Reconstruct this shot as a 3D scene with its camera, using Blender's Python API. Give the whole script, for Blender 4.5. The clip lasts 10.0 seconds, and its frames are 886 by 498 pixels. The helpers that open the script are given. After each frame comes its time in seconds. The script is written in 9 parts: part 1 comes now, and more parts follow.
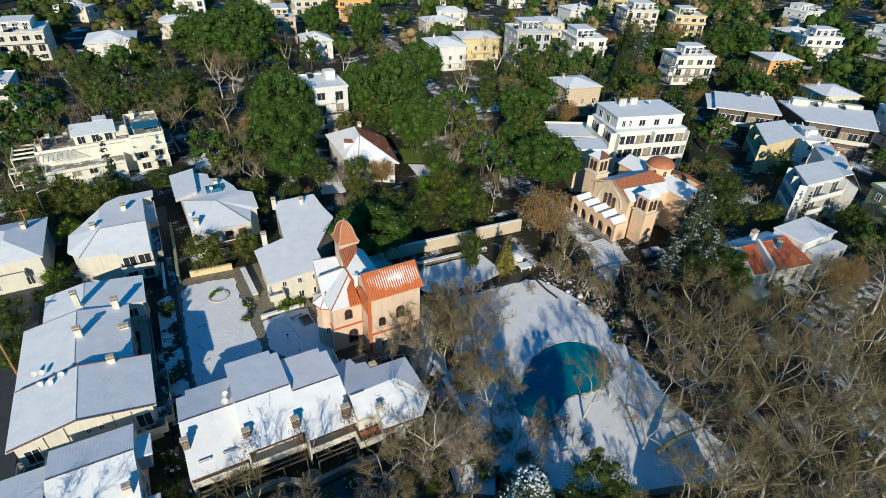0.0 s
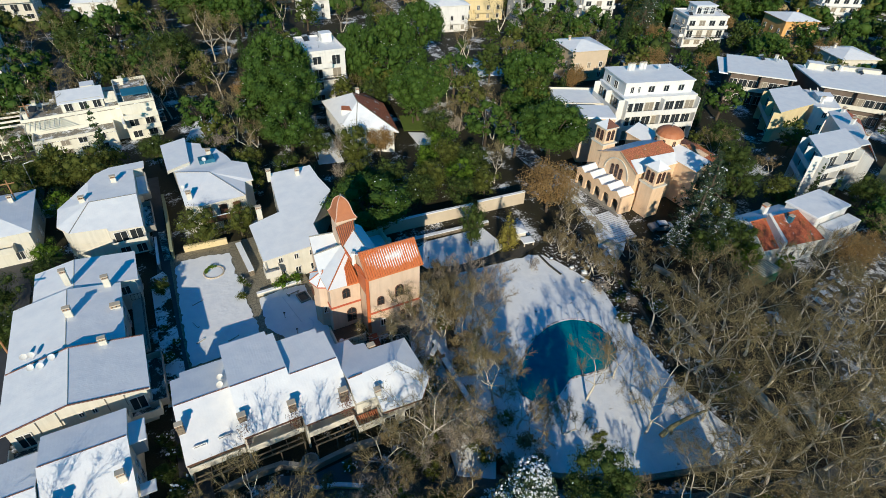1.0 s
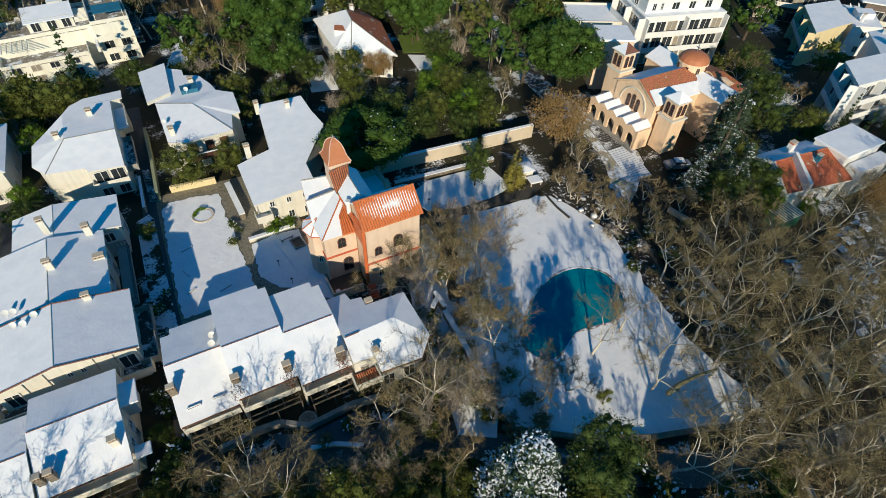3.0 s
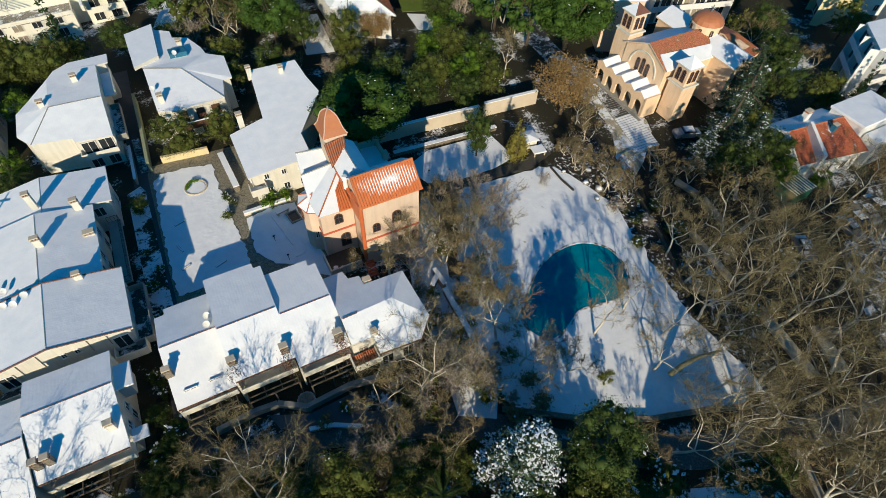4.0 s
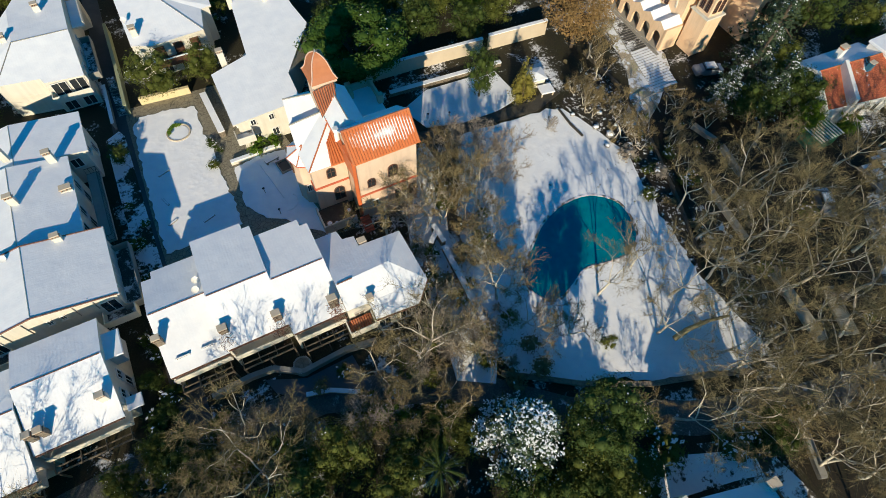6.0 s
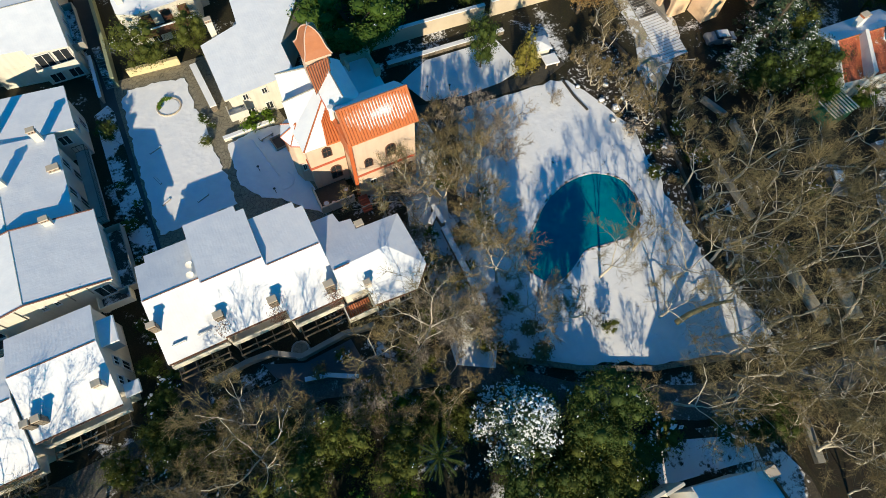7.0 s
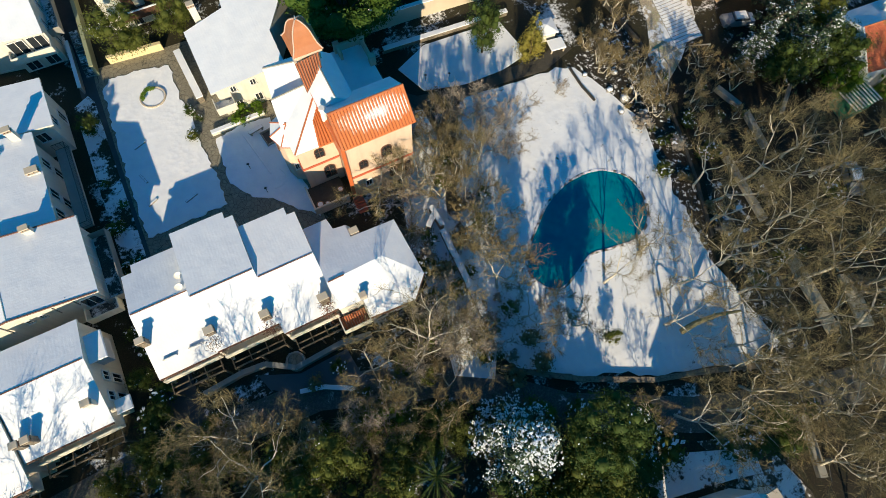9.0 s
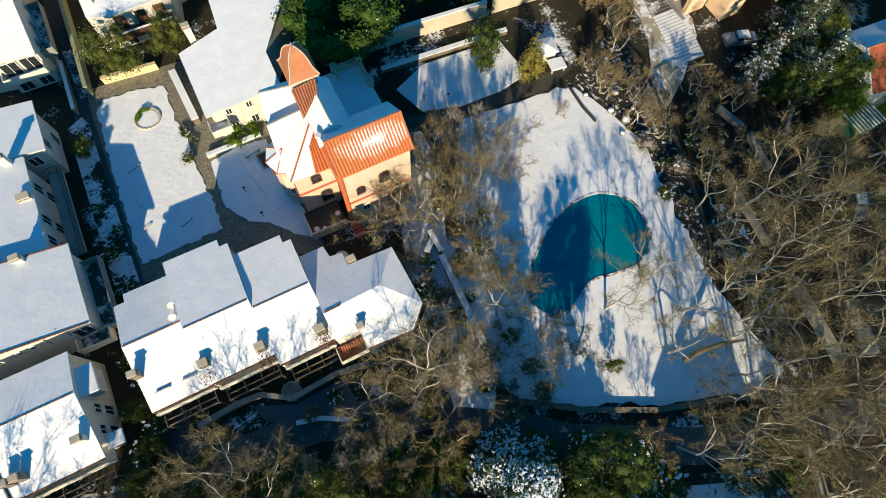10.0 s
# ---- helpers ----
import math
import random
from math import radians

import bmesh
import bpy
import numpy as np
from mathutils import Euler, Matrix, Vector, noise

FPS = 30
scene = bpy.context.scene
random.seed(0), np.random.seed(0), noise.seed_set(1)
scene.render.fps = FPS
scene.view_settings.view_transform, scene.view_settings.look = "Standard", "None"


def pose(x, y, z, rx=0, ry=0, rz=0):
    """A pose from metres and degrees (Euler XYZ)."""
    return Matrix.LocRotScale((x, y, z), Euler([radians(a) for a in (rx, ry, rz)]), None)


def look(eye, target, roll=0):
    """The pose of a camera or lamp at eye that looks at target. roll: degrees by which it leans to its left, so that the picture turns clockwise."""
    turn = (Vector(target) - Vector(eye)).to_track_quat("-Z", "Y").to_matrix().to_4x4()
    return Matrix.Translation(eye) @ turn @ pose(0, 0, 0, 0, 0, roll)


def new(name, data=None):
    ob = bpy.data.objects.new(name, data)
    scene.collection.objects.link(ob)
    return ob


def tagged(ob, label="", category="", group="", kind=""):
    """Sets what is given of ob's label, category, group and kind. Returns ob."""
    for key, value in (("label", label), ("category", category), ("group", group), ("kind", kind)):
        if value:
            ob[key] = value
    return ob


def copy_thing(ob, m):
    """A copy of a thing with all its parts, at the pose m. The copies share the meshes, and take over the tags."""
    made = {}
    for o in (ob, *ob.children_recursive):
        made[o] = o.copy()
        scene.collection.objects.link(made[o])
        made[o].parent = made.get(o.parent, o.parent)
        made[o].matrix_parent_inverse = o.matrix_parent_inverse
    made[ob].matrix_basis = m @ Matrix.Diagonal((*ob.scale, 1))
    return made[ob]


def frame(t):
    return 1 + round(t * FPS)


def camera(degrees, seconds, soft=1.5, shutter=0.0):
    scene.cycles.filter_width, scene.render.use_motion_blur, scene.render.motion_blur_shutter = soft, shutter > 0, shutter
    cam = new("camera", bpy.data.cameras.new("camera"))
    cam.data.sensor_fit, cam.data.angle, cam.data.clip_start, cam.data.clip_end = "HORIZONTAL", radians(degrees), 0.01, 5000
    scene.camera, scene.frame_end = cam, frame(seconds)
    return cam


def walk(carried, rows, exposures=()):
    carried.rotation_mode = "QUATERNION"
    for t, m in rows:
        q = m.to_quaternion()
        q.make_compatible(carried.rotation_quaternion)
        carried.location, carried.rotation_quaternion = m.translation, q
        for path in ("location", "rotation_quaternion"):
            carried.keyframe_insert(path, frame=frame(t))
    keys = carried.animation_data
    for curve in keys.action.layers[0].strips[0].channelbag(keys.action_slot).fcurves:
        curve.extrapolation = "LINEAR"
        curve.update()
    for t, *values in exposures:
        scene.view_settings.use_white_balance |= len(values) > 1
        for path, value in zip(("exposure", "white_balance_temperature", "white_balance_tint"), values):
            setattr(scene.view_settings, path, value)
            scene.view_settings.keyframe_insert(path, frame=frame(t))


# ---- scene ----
cam = camera(79.2, 10.0, soft=0.8)
METRES, EYE, TILT, LEAN, TURN = 28.25, 53.5, 0.0, 0.0, -29.5
ROWS = [
    (0.0, 0.0, 0.0, 0.0, 1.32, -33.9, -1.97),
    (0.5, 0.0009, 0.0542, 0.0003, 1.4, -35.6, -1.96),
    (1.0, 0.0018, 0.1088, 0.0011, 1.49, -37.81, -1.94),
    (1.5, 0.002, 0.1632, 0.0029, 1.57, -40.06, -1.93),
    (2.0, 0.002, 0.2156, 0.0039, 1.66, -42.3, -1.92),
    (2.5, 0.0018, 0.267, 0.0043, 1.75, -44.53, -1.89),
    (4.0, 0.0035, 0.4175, 0.0075, 1.99, -51.19, -1.84),
    (4.5, 0.0026, 0.4674, 0.0093, 2.05, -53.42, -1.85),
    (5.0, 0.0054, 0.5144, 0.0081, 2.13, -55.57, -1.8),
    (5.5, 0.0062, 0.5642, 0.0085, 2.19, -57.78, -1.79),
    (7.0, 0.0106, 0.7106, 0.0107, 2.34, -64.3, -1.66),
    (7.5, 0.0107, 0.7576, 0.0121, 2.39, -66.44, -1.64),
    (8.0, 0.0095, 0.805, 0.0122, 2.44, -68.5, -1.65),
    (8.5, 0.0107, 0.8556, 0.0115, 2.46, -68.91, -1.61),
    (9.0, 0.0098, 0.9041, 0.0124, 2.46, -68.83, -1.64),
    (9.5, 0.0083, 0.9516, 0.0134, 2.46, -68.74, -1.68),
    (10.0, 0.0076, 0.9995, 0.0145, 2.45, -68.63, -1.71),
]
walk(cam, [(t, pose(0, 0, EYE, TILT, LEAN, TURN) @ pose(METRES * x, METRES * y, METRES * z, 90 + pitch, roll, yaw)) for t, x, y, z, yaw, pitch, roll in ROWS],
     exposures=((0.0, 0.07, 5700, 7.5), (2.5, 0.07, 5850, 7.5), (5.0, 0.19, 6080, 7.5), (7.5, 0.43, 6280, 7.5), (10.0, 0.52, 6480, 7.5)))

from mathutils.geometry import tessellate_polygon

SUN_DIR = (0.476, 0.88)      # the way shadows fall on the ground
SUN_ELEV = 21.5

world = bpy.data.worlds.new("sky")
scene.world = world
world.use_nodes = True
wt = world.node_tree
sky = wt.nodes.new("ShaderNodeTexSky")
sky.sky_type = "NISHITA"
sky.sun_disc = False
sky.sun_elevation = radians(SUN_ELEV)
sky.sun_rotation = math.atan2(-SUN_DIR[0], -SUN_DIR[1])
sky.air_density, sky.dust_density, sky.ozone_density = 1.0, 0.2, 2.5
deep = wt.nodes.new("ShaderNodeHueSaturation")
deep.inputs["Saturation"].default_value = 1.0
wt.links.new(sky.outputs[0], deep.inputs["Color"])
tint = wt.nodes.new("ShaderNodeMix")
tint.data_type, tint.blend_type = "RGBA", "MULTIPLY"
tint.inputs["Factor"].default_value = 1.0
tint.inputs[7].default_value = (0.03, 0.90, 1.30, 1)
wt.links.new(deep.outputs[0], tint.inputs[6])
wt.links.new(tint.outputs[2], wt.nodes["Background"].inputs[0])
wt.nodes["Background"].inputs[1].default_value = 0.073

lamp = bpy.data.lights.new("sun", "SUN")
lamp.energy, lamp.angle, lamp.color = 4.97, radians(0.5), (1.0, 0.83, 0.58)
sun_ob = new("sun", lamp)
ce, se = math.cos(radians(SUN_ELEV)), math.sin(radians(SUN_ELEV))
sd = Vector((SUN_DIR[0], SUN_DIR[1], 0)).normalized()
sun_ob.matrix_world = look((0, 0, 90), Vector((0, 0, 90)) + Vector((sd.x * ce, sd.y * ce, -se)))


# ---- materials ----
class Nodes:
    def __init__(self, name):
        self.m = bpy.data.materials.new(name)
        self.m.use_nodes = True
        self.t = self.m.node_tree
        self.p = self.t.nodes["Principled BSDF"]
        self.geo = self.t.nodes.new("ShaderNodeNewGeometry")
        self.pos = self.geo.outputs["Position"]

    def node(self, kind):
        return self.t.nodes.new(kind)

    def put(self, socket, value):
        if isinstance(value, bpy.types.NodeSocket):
            self.t.links.new(value, socket)
        else:
            socket.default_value = value

    def noise(self, scale, detail=4, rough=0.6, stretch=None, vec=None):
        n = self.node("ShaderNodeTexNoise")
        n.inputs["Scale"].default_value, n.inputs["Detail"].default_value = scale, detail
        n.inputs["Roughness"].default_value = rough
        v = vec or self.pos
        if stretch:
            mp = self.node("ShaderNodeMapping")
            mp.inputs["Scale"].default_value = stretch
            self.t.links.new(v, mp.inputs[0])
            v = mp.outputs[0]
        self.t.links.new(v, n.inputs["Vector"])
        return n.outputs["Fac"]

    def ramp(self, fac, lo, hi):
        r = self.node("ShaderNodeMapRange")
        r.inputs[1].default_value, r.inputs[2].default_value = lo, hi
        self.put(r.inputs[0], fac)
        return r.outputs[0]

    def math(self, op, a, b=0.0):
        n = self.node("ShaderNodeMath")
        n.operation = op
        self.put(n.inputs[0], a)
        self.put(n.inputs[1], b)
        return n.outputs[0]

    def mix(self, fac, a, b):
        n = self.node("ShaderNodeMix")
        n.data_type = "RGBA"
        self.put(n.inputs["Factor"], fac)
        for k, c in ((6, a), (7, b)):
            self.put(n.inputs[k], (*c, 1) if isinstance(c, tuple) else c)
        return n.outputs[2]

    def bump(self, height, strength, dist):
        n = self.node("ShaderNodeBump")
        n.inputs["Strength"].default_value, n.inputs["Distance"].default_value = strength, dist
        self.put(n.inputs["Height"], height)
        self.t.links.new(n.outputs[0], self.p.inputs["Normal"])

    def done(self, color, rough=0.8, metal=0.0, spec=None):
        self.put(self.p.inputs["Base Color"], (*color, 1) if isinstance(color, tuple) else color)
        self.put(self.p.inputs["Roughness"], rough)
        self.p.inputs["Metallic"].default_value = metal
        if spec is not None:
            self.p.inputs["Specular IOR Level"].default_value = spec
        return self.m


def plain(name, c1, c2, scale=1.5, rough=0.8, bump=0.4, dist=0.01, metal=0.0, spec=None):
    """A surface with a coarse stain and a fine grain between two colours."""
    n = Nodes(name)
    coarse = n.ramp(n.noise(scale, 5), 0.3, 0.7)
    fine = n.noise(scale * 14, 3)
    f = n.math("ADD", n.math("MULTIPLY", coarse, 0.7), n.math("MULTIPLY", fine, 0.3))
    n.bump(fine, bump, dist)
    return n.done(n.mix(f, c1, c2), rough, metal, spec)


def by_island(name, colours, rough=0.7, spec=0.25, scale=0.35, thin=0.0):
    """Leaves and twigs: each piece takes a tone of its own between two colours, with drifts over the whole crown."""
    n = Nodes(name)
    drift = n.ramp(n.noise(scale, 3), 0.3, 0.7)
    f = n.math("ADD", n.math("MULTIPLY", n.geo.outputs["Random Per Island"], 0.6), n.math("MULTIPLY", drift, 0.4))
    col = n.mix(f, *colours)
    n.done(col, rough, 0.0, spec)
    if thin:
        # light passes through the leaves
        tr, mx = n.node("ShaderNodeBsdfTranslucent"), n.node("ShaderNodeMixShader")
        n.put(tr.inputs[0], col)
        mx.inputs[0].default_value = thin
        n.t.links.new(n.p.outputs[0], mx.inputs[1])
        n.t.links.new(tr.outputs[0], mx.inputs[2])
        n.t.links.new(mx.outputs[0], n.t.nodes["Material Output"].inputs[0])
    return n.m


def make_snow(name, ribs=None, bare=0.0, under=(0.10, 0.08, 0.06), c1=(0.79, 0.80, 0.82), c2=(0.87, 0.87, 0.87), bare_scale=0.25, trod=0.0):
    """Snow with soft drifts. ribs: an axis across which roof tiles show through. bare: how much of it has melted off."""
    n = Nodes(name)
    big, fine = n.noise(0.6, 4), n.noise(9.0, 5)
    h = n.math("ADD", n.math("MULTIPLY", big, 0.8), n.math("ADD", n.math("MULTIPLY", fine, 0.06), n.math("MULTIPLY", n.noise(2.3, 3), 0.22)))
    if ribs:
        w = n.node("ShaderNodeTexWave")
        w.wave_type, w.bands_direction = "BANDS", ribs
        w.inputs["Scale"].default_value, w.inputs["Distortion"].default_value = 1.05, 0.4
        n.t.links.new(n.pos, w.inputs["Vector"])
        h = n.math("ADD", h, n.math("MULTIPLY", w.outputs["Fac"], 0.028))
    if trod:
        v = n.node("ShaderNodeTexVoronoi")
        v.inputs["Scale"].default_value = 1.7
        n.t.links.new(n.pos, v.inputs["Vector"])
        walked = n.ramp(n.noise(0.22, 3), 0.44, 0.56)
        h = n.math("ADD", h, n.math("MULTIPLY", n.math("MULTIPLY", v.outputs["Distance"], walked), trod))
    n.bump(h, 0.4, 0.12)
    col = n.mix(n.ramp(big, 0.35, 0.65), c1, c2)
    if bare:
        patch = n.math("ADD", n.math("MULTIPLY", n.noise(bare_scale, 6, 0.7), 0.75), n.math("MULTIPLY", n.noise(2.6, 5, 0.7), 0.25))
        k = n.ramp(patch, bare - 0.025, bare + 0.03)
        earth = n.mix(n.noise(1.7, 6), under, tuple(0.45 * v for v in under))
        litter = n.ramp(n.noise(7.0, 6, 0.75), 0.48, 0.62)
        earth = n.mix(n.math("MULTIPLY", litter, 0.7), earth, (under[0] * 2.1, under[1] * 2.0, under[2] * 1.7))
        moss = n.math("MULTIPLY", n.ramp(n.noise(0.5, 5, 0.7), 0.5, 0.66), n.ramp(n.noise(4.0, 4), 0.4, 0.6))
        earth = n.mix(n.math("MULTIPLY", moss, 0.6), earth, (under[1] * 0.9, under[1] * 1.15, under[2] * 0.5))
        col = n.mix(k, earth, col)
    return n.done(col, 0.75, 0.0, 0.3)


SNOW = make_snow("snow")
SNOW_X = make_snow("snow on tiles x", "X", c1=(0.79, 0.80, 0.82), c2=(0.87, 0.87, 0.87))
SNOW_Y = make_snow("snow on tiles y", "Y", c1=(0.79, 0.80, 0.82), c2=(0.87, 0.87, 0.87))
TROD = make_snow("trodden snow", trod=0.5)
YARD = make_snow("yard snow", trod=0.4, bare=0.37, under=(0.20, 0.17, 0.13), bare_scale=0.55)
LAWN = make_snow("lawn snow", bare=0.33, under=(0.12, 0.13, 0.05))
GROUND = make_snow("ground", bare=0.57, under=(0.030, 0.027, 0.015), c1=(0.6, 0.61, 0.64), bare_scale=0.11)
ASPHALT = plain("asphalt", (0.035, 0.036, 0.04), (0.07, 0.07, 0.075), 0.8, 0.6, 0.4)
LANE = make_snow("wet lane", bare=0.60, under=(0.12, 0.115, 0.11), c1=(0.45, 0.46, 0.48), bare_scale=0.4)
SLUSH = make_snow("slush", bare=0.52, under=(0.07, 0.068, 0.066), c1=(0.5, 0.51, 0.53), bare_scale=0.5)


def make_stone(name, c1, c2, scale, joint=0.05):
    n = Nodes(name)
    v = n.node("ShaderNodeTexVoronoi")
    v.feature = "DISTANCE_TO_EDGE"
    v.inputs["Scale"].default_value = scale
    n.t.links.new(n.pos, v.inputs["Vector"])
    k = n.ramp(v.outputs["Distance"], 0.0, joint)
    v2 = n.node("ShaderNodeTexVoronoi")
    v2.inputs["Scale"].default_value = scale
    n.t.links.new(n.pos, v2.inputs["Vector"])
    tone = n.mix(n.math("MULTIPLY", v2.outputs["Color"], 1.0), c1, c2)
    tone = n.mix(n.ramp(n.noise(2.5, 5), 0.3, 0.75), tone, tuple(0.55 * a for a in c1))
    n.bump(n.math("ADD", k, n.noise(14, 4)), 0.6, 0.03)
    return n.done(n.mix(k, (0.06, 0.055, 0.045), tone), 0.75)


PAVING = make_stone("crazy paving", (0.34, 0.30, 0.21), (0.24, 0.215, 0.155), 1.9)
DARKPAVE = make_stone("wet path", (0.085, 0.075, 0.055), (0.05, 0.045, 0.035), 1.3)
RUBBLE = make_stone("rubble wall", (0.30, 0.24, 0.17), (0.22, 0.18, 0.13), 2.2)

def rendered(name, c1, c2, scale=0.5):
    """Painted render with run-off streaks and fine pitting."""
    n = Nodes(name)
    coarse = n.ramp(n.noise(scale, 5), 0.3, 0.7)
    streak = n.ramp(n.noise(2.2, 5, 0.65, (1.0, 1.0, 0.07)), 0.46, 0.72)
    fine = n.noise(scale * 18, 4)
    col = n.mix(n.math("ADD", n.math("MULTIPLY", coarse, 0.7), n.math("MULTIPLY", fine, 0.3)), c1, c2)
    col = n.mix(n.math("MULTIPLY", streak, 0.25), col, tuple(0.58 * v for v in c2))
    n.bump(fine, 0.5, 0.015)
    return n.done(col, 0.85)


CREAM = rendered("cream render", (0.70, 0.66, 0.57), (0.60, 0.56, 0.46), 0.6)
WHITE = rendered("white render", (0.78, 0.76, 0.72), (0.66, 0.65, 0.62), 0.5)
GREYW = plain("grey render", (0.50, 0.50, 0.49), (0.40, 0.40, 0.40), 0.5)
YELLOW = rendered("yellow render", (0.72, 0.60, 0.34), (0.62, 0.50, 0.28), 0.5)
OCHRE = plain("ochre render", (0.74, 0.42, 0.14), (0.62, 0.34, 0.11), 0.6)
OLIVE = plain("olive render", (0.32, 0.34, 0.20), (0.25, 0.27, 0.16), 0.6)
PEACH = rendered("peach render", (0.70, 0.53, 0.39), (0.58, 0.42, 0.30), 0.45)
CHURCHW = rendered("church render", (0.80, 0.59, 0.39), (0.70, 0.49, 0.31), 0.5)
BEIGE = plain("beige wall", (0.60, 0.51, 0.38), (0.46, 0.38, 0.28), 0.4)
FLESH = plain("red trim", (0.55, 0.13, 0.06), (0.42, 0.09, 0.05), 1.5, 0.55)
REDMETAL = plain("copper gutter", (0.62, 0.16, 0.05), (0.5, 0.12, 0.04), 1.2, 0.45)
TOWERROOF = plain("terracotta sheet", (0.50, 0.19, 0.075), (0.38, 0.13, 0.055), 0.8, 0.6)
TILE = plain("terracotta tiles", (0.56, 0.19, 0.075), (0.37, 0.115, 0.05), 1.4, 0.9, 0.6)
DTILE = plain("weathered tiles", (0.22, 0.095, 0.06), (0.14, 0.06, 0.04), 1.8, 0.8, 0.6)
BROWN = plain("brown timber", (0.14, 0.06, 0.035), (0.09, 0.04, 0.025), 2.5, 0.7)
TIMBER = plain("pergola timber", (0.38, 0.20, 0.09), (0.28, 0.14, 0.06), 2.5, 0.7)
WEATHERED = plain("weathered timber", (0.17, 0.135, 0.09), (0.10, 0.08, 0.055), 2.0, 0.85)
BRICK = plain("brick", (0.36, 0.22, 0.14), (0.26, 0.15, 0.09), 4.0, 0.85)
CONC = plain("concrete", (0.33, 0.31, 0.27), (0.24, 0.23, 0.20), 0.9)
DARK = plain("dark metal", (0.03, 0.03, 0.032), (0.05, 0.05, 0.05), 2.0, 0.5)
STEEL = plain("galvanised steel", (0.45, 0.46, 0.47), (0.35, 0.36, 0.37), 2.0, 0.4, metal=0.6)
GLASS = plain("window glass", (0.02, 0.025, 0.03), (0.035, 0.04, 0.045), 0.8, 0.12, 0.0, spec=0.6)
SHUTTER = plain("shutter", (0.30, 0.26, 0.20), (0.22, 0.19, 0.15), 2.0)
GREENM = plain("green paint", (0.03, 0.16, 0.09), (0.02, 0.11, 0.06), 2.0, 0.5)
BLUE = plain("teal blue sheet", (0.03, 0.16, 0.24), (0.02, 0.11, 0.18), 1.0, 0.5)
ROCK = plain("rock", (0.34, 0.32, 0.28), (0.20, 0.19, 0.17), 1.8, 0.85, 0.8, 0.05)
LIMB = plain("plane tree bark", (0.79, 0.74, 0.63), (0.36, 0.305, 0.215), 1.4, 0.9, 0.5)
BARK = plain("dark bark", (0.10, 0.075, 0.05), (0.06, 0.045, 0.03), 2.0, 0.9)
TWIG = by_island("bare twigs", ((0.10, 0.08, 0.037), (0.31, 0.25, 0.125)), 0.9)
TWIG_PALE = by_island("pale twigs", ((0.24, 0.20, 0.15), (0.36, 0.31, 0.25)), 0.9)
TWIG_BROWN = by_island("brown twigs", ((0.12, 0.092, 0.044), (0.32, 0.25, 0.125)), 0.9)
LEAF_PINE = by_island("pine needles", ((0.028, 0.066, 0.009), (0.082, 0.142, 0.019)), thin=0.25)
LEAF_DARK = by_island("dark evergreen leaves", ((0.034, 0.060, 0.012), (0.098, 0.134, 0.026)), thin=0.35)
LEAF_OLIVE = by_island("olive green leaves", ((0.066, 0.084, 0.015), (0.172, 0.19, 0.036)), thin=0.4)
LEAF_CYPRESS = by_island("cypress leaves", ((0.02, 0.045, 0.014), (0.05, 0.085, 0.025)), thin=0.3)
LEAF_GOLD = by_island("golden cypress leaves", ((0.13, 0.12, 0.02), (0.24, 0.20, 0.035)))
LEAF_BLUE = by_island("cedar needles", ((0.035, 0.06, 0.032), (0.085, 0.12, 0.06)), thin=0.3)
LEAF_BROWN = by_island("withered leaves", ((0.23, 0.14, 0.05), (0.44, 0.29, 0.115)), thin=0.3)
LEAF_BRIGHT = by_island("bright green leaves", ((0.055, 0.115, 0.008), (0.145, 0.23, 0.017)), thin=0.35)


def make_water():
    n = Nodes("pool cover")
    cloud = n.ramp(n.noise(0.35, 4), 0.35, 0.7)
    col = n.mix(cloud, (0.0, 0.145, 0.22), (0.002, 0.235, 0.275))
    n.bump(n.noise(2.0, 4), 0.12, 0.05)
    return n.done(col, 0.12, 0.0, 0.5)


WATER = make_water()


# ---- shapes ----
def mesh_ob(name, verts, faces, mats, parent=None, index=None, smooth=False):
    me = bpy.data.meshes.new(name)
    me.from_pydata(verts, [], faces)
    for m in (mats if isinstance(mats, (list, tuple)) else [mats]):
        me.materials.append(m)
    if index is not None:
        me.polygons.foreach_set("material_index", index)
    if smooth:
        me.polygons.foreach_set("use_smooth", [True] * len(me.polygons))
    me.update()
    ob = new(name, me)
    if parent is not None:
        ob.parent = parent
    return ob


def thing(name, x, y, z=0.0, turn=0.0, label="", category="", group="", kind=""):
    ob = new(name)
    ob.empty_display_size = 0.3
    ob.matrix_basis = pose(x, y, z, 0, 0, turn)
    return tagged(ob, label, category, group, kind)


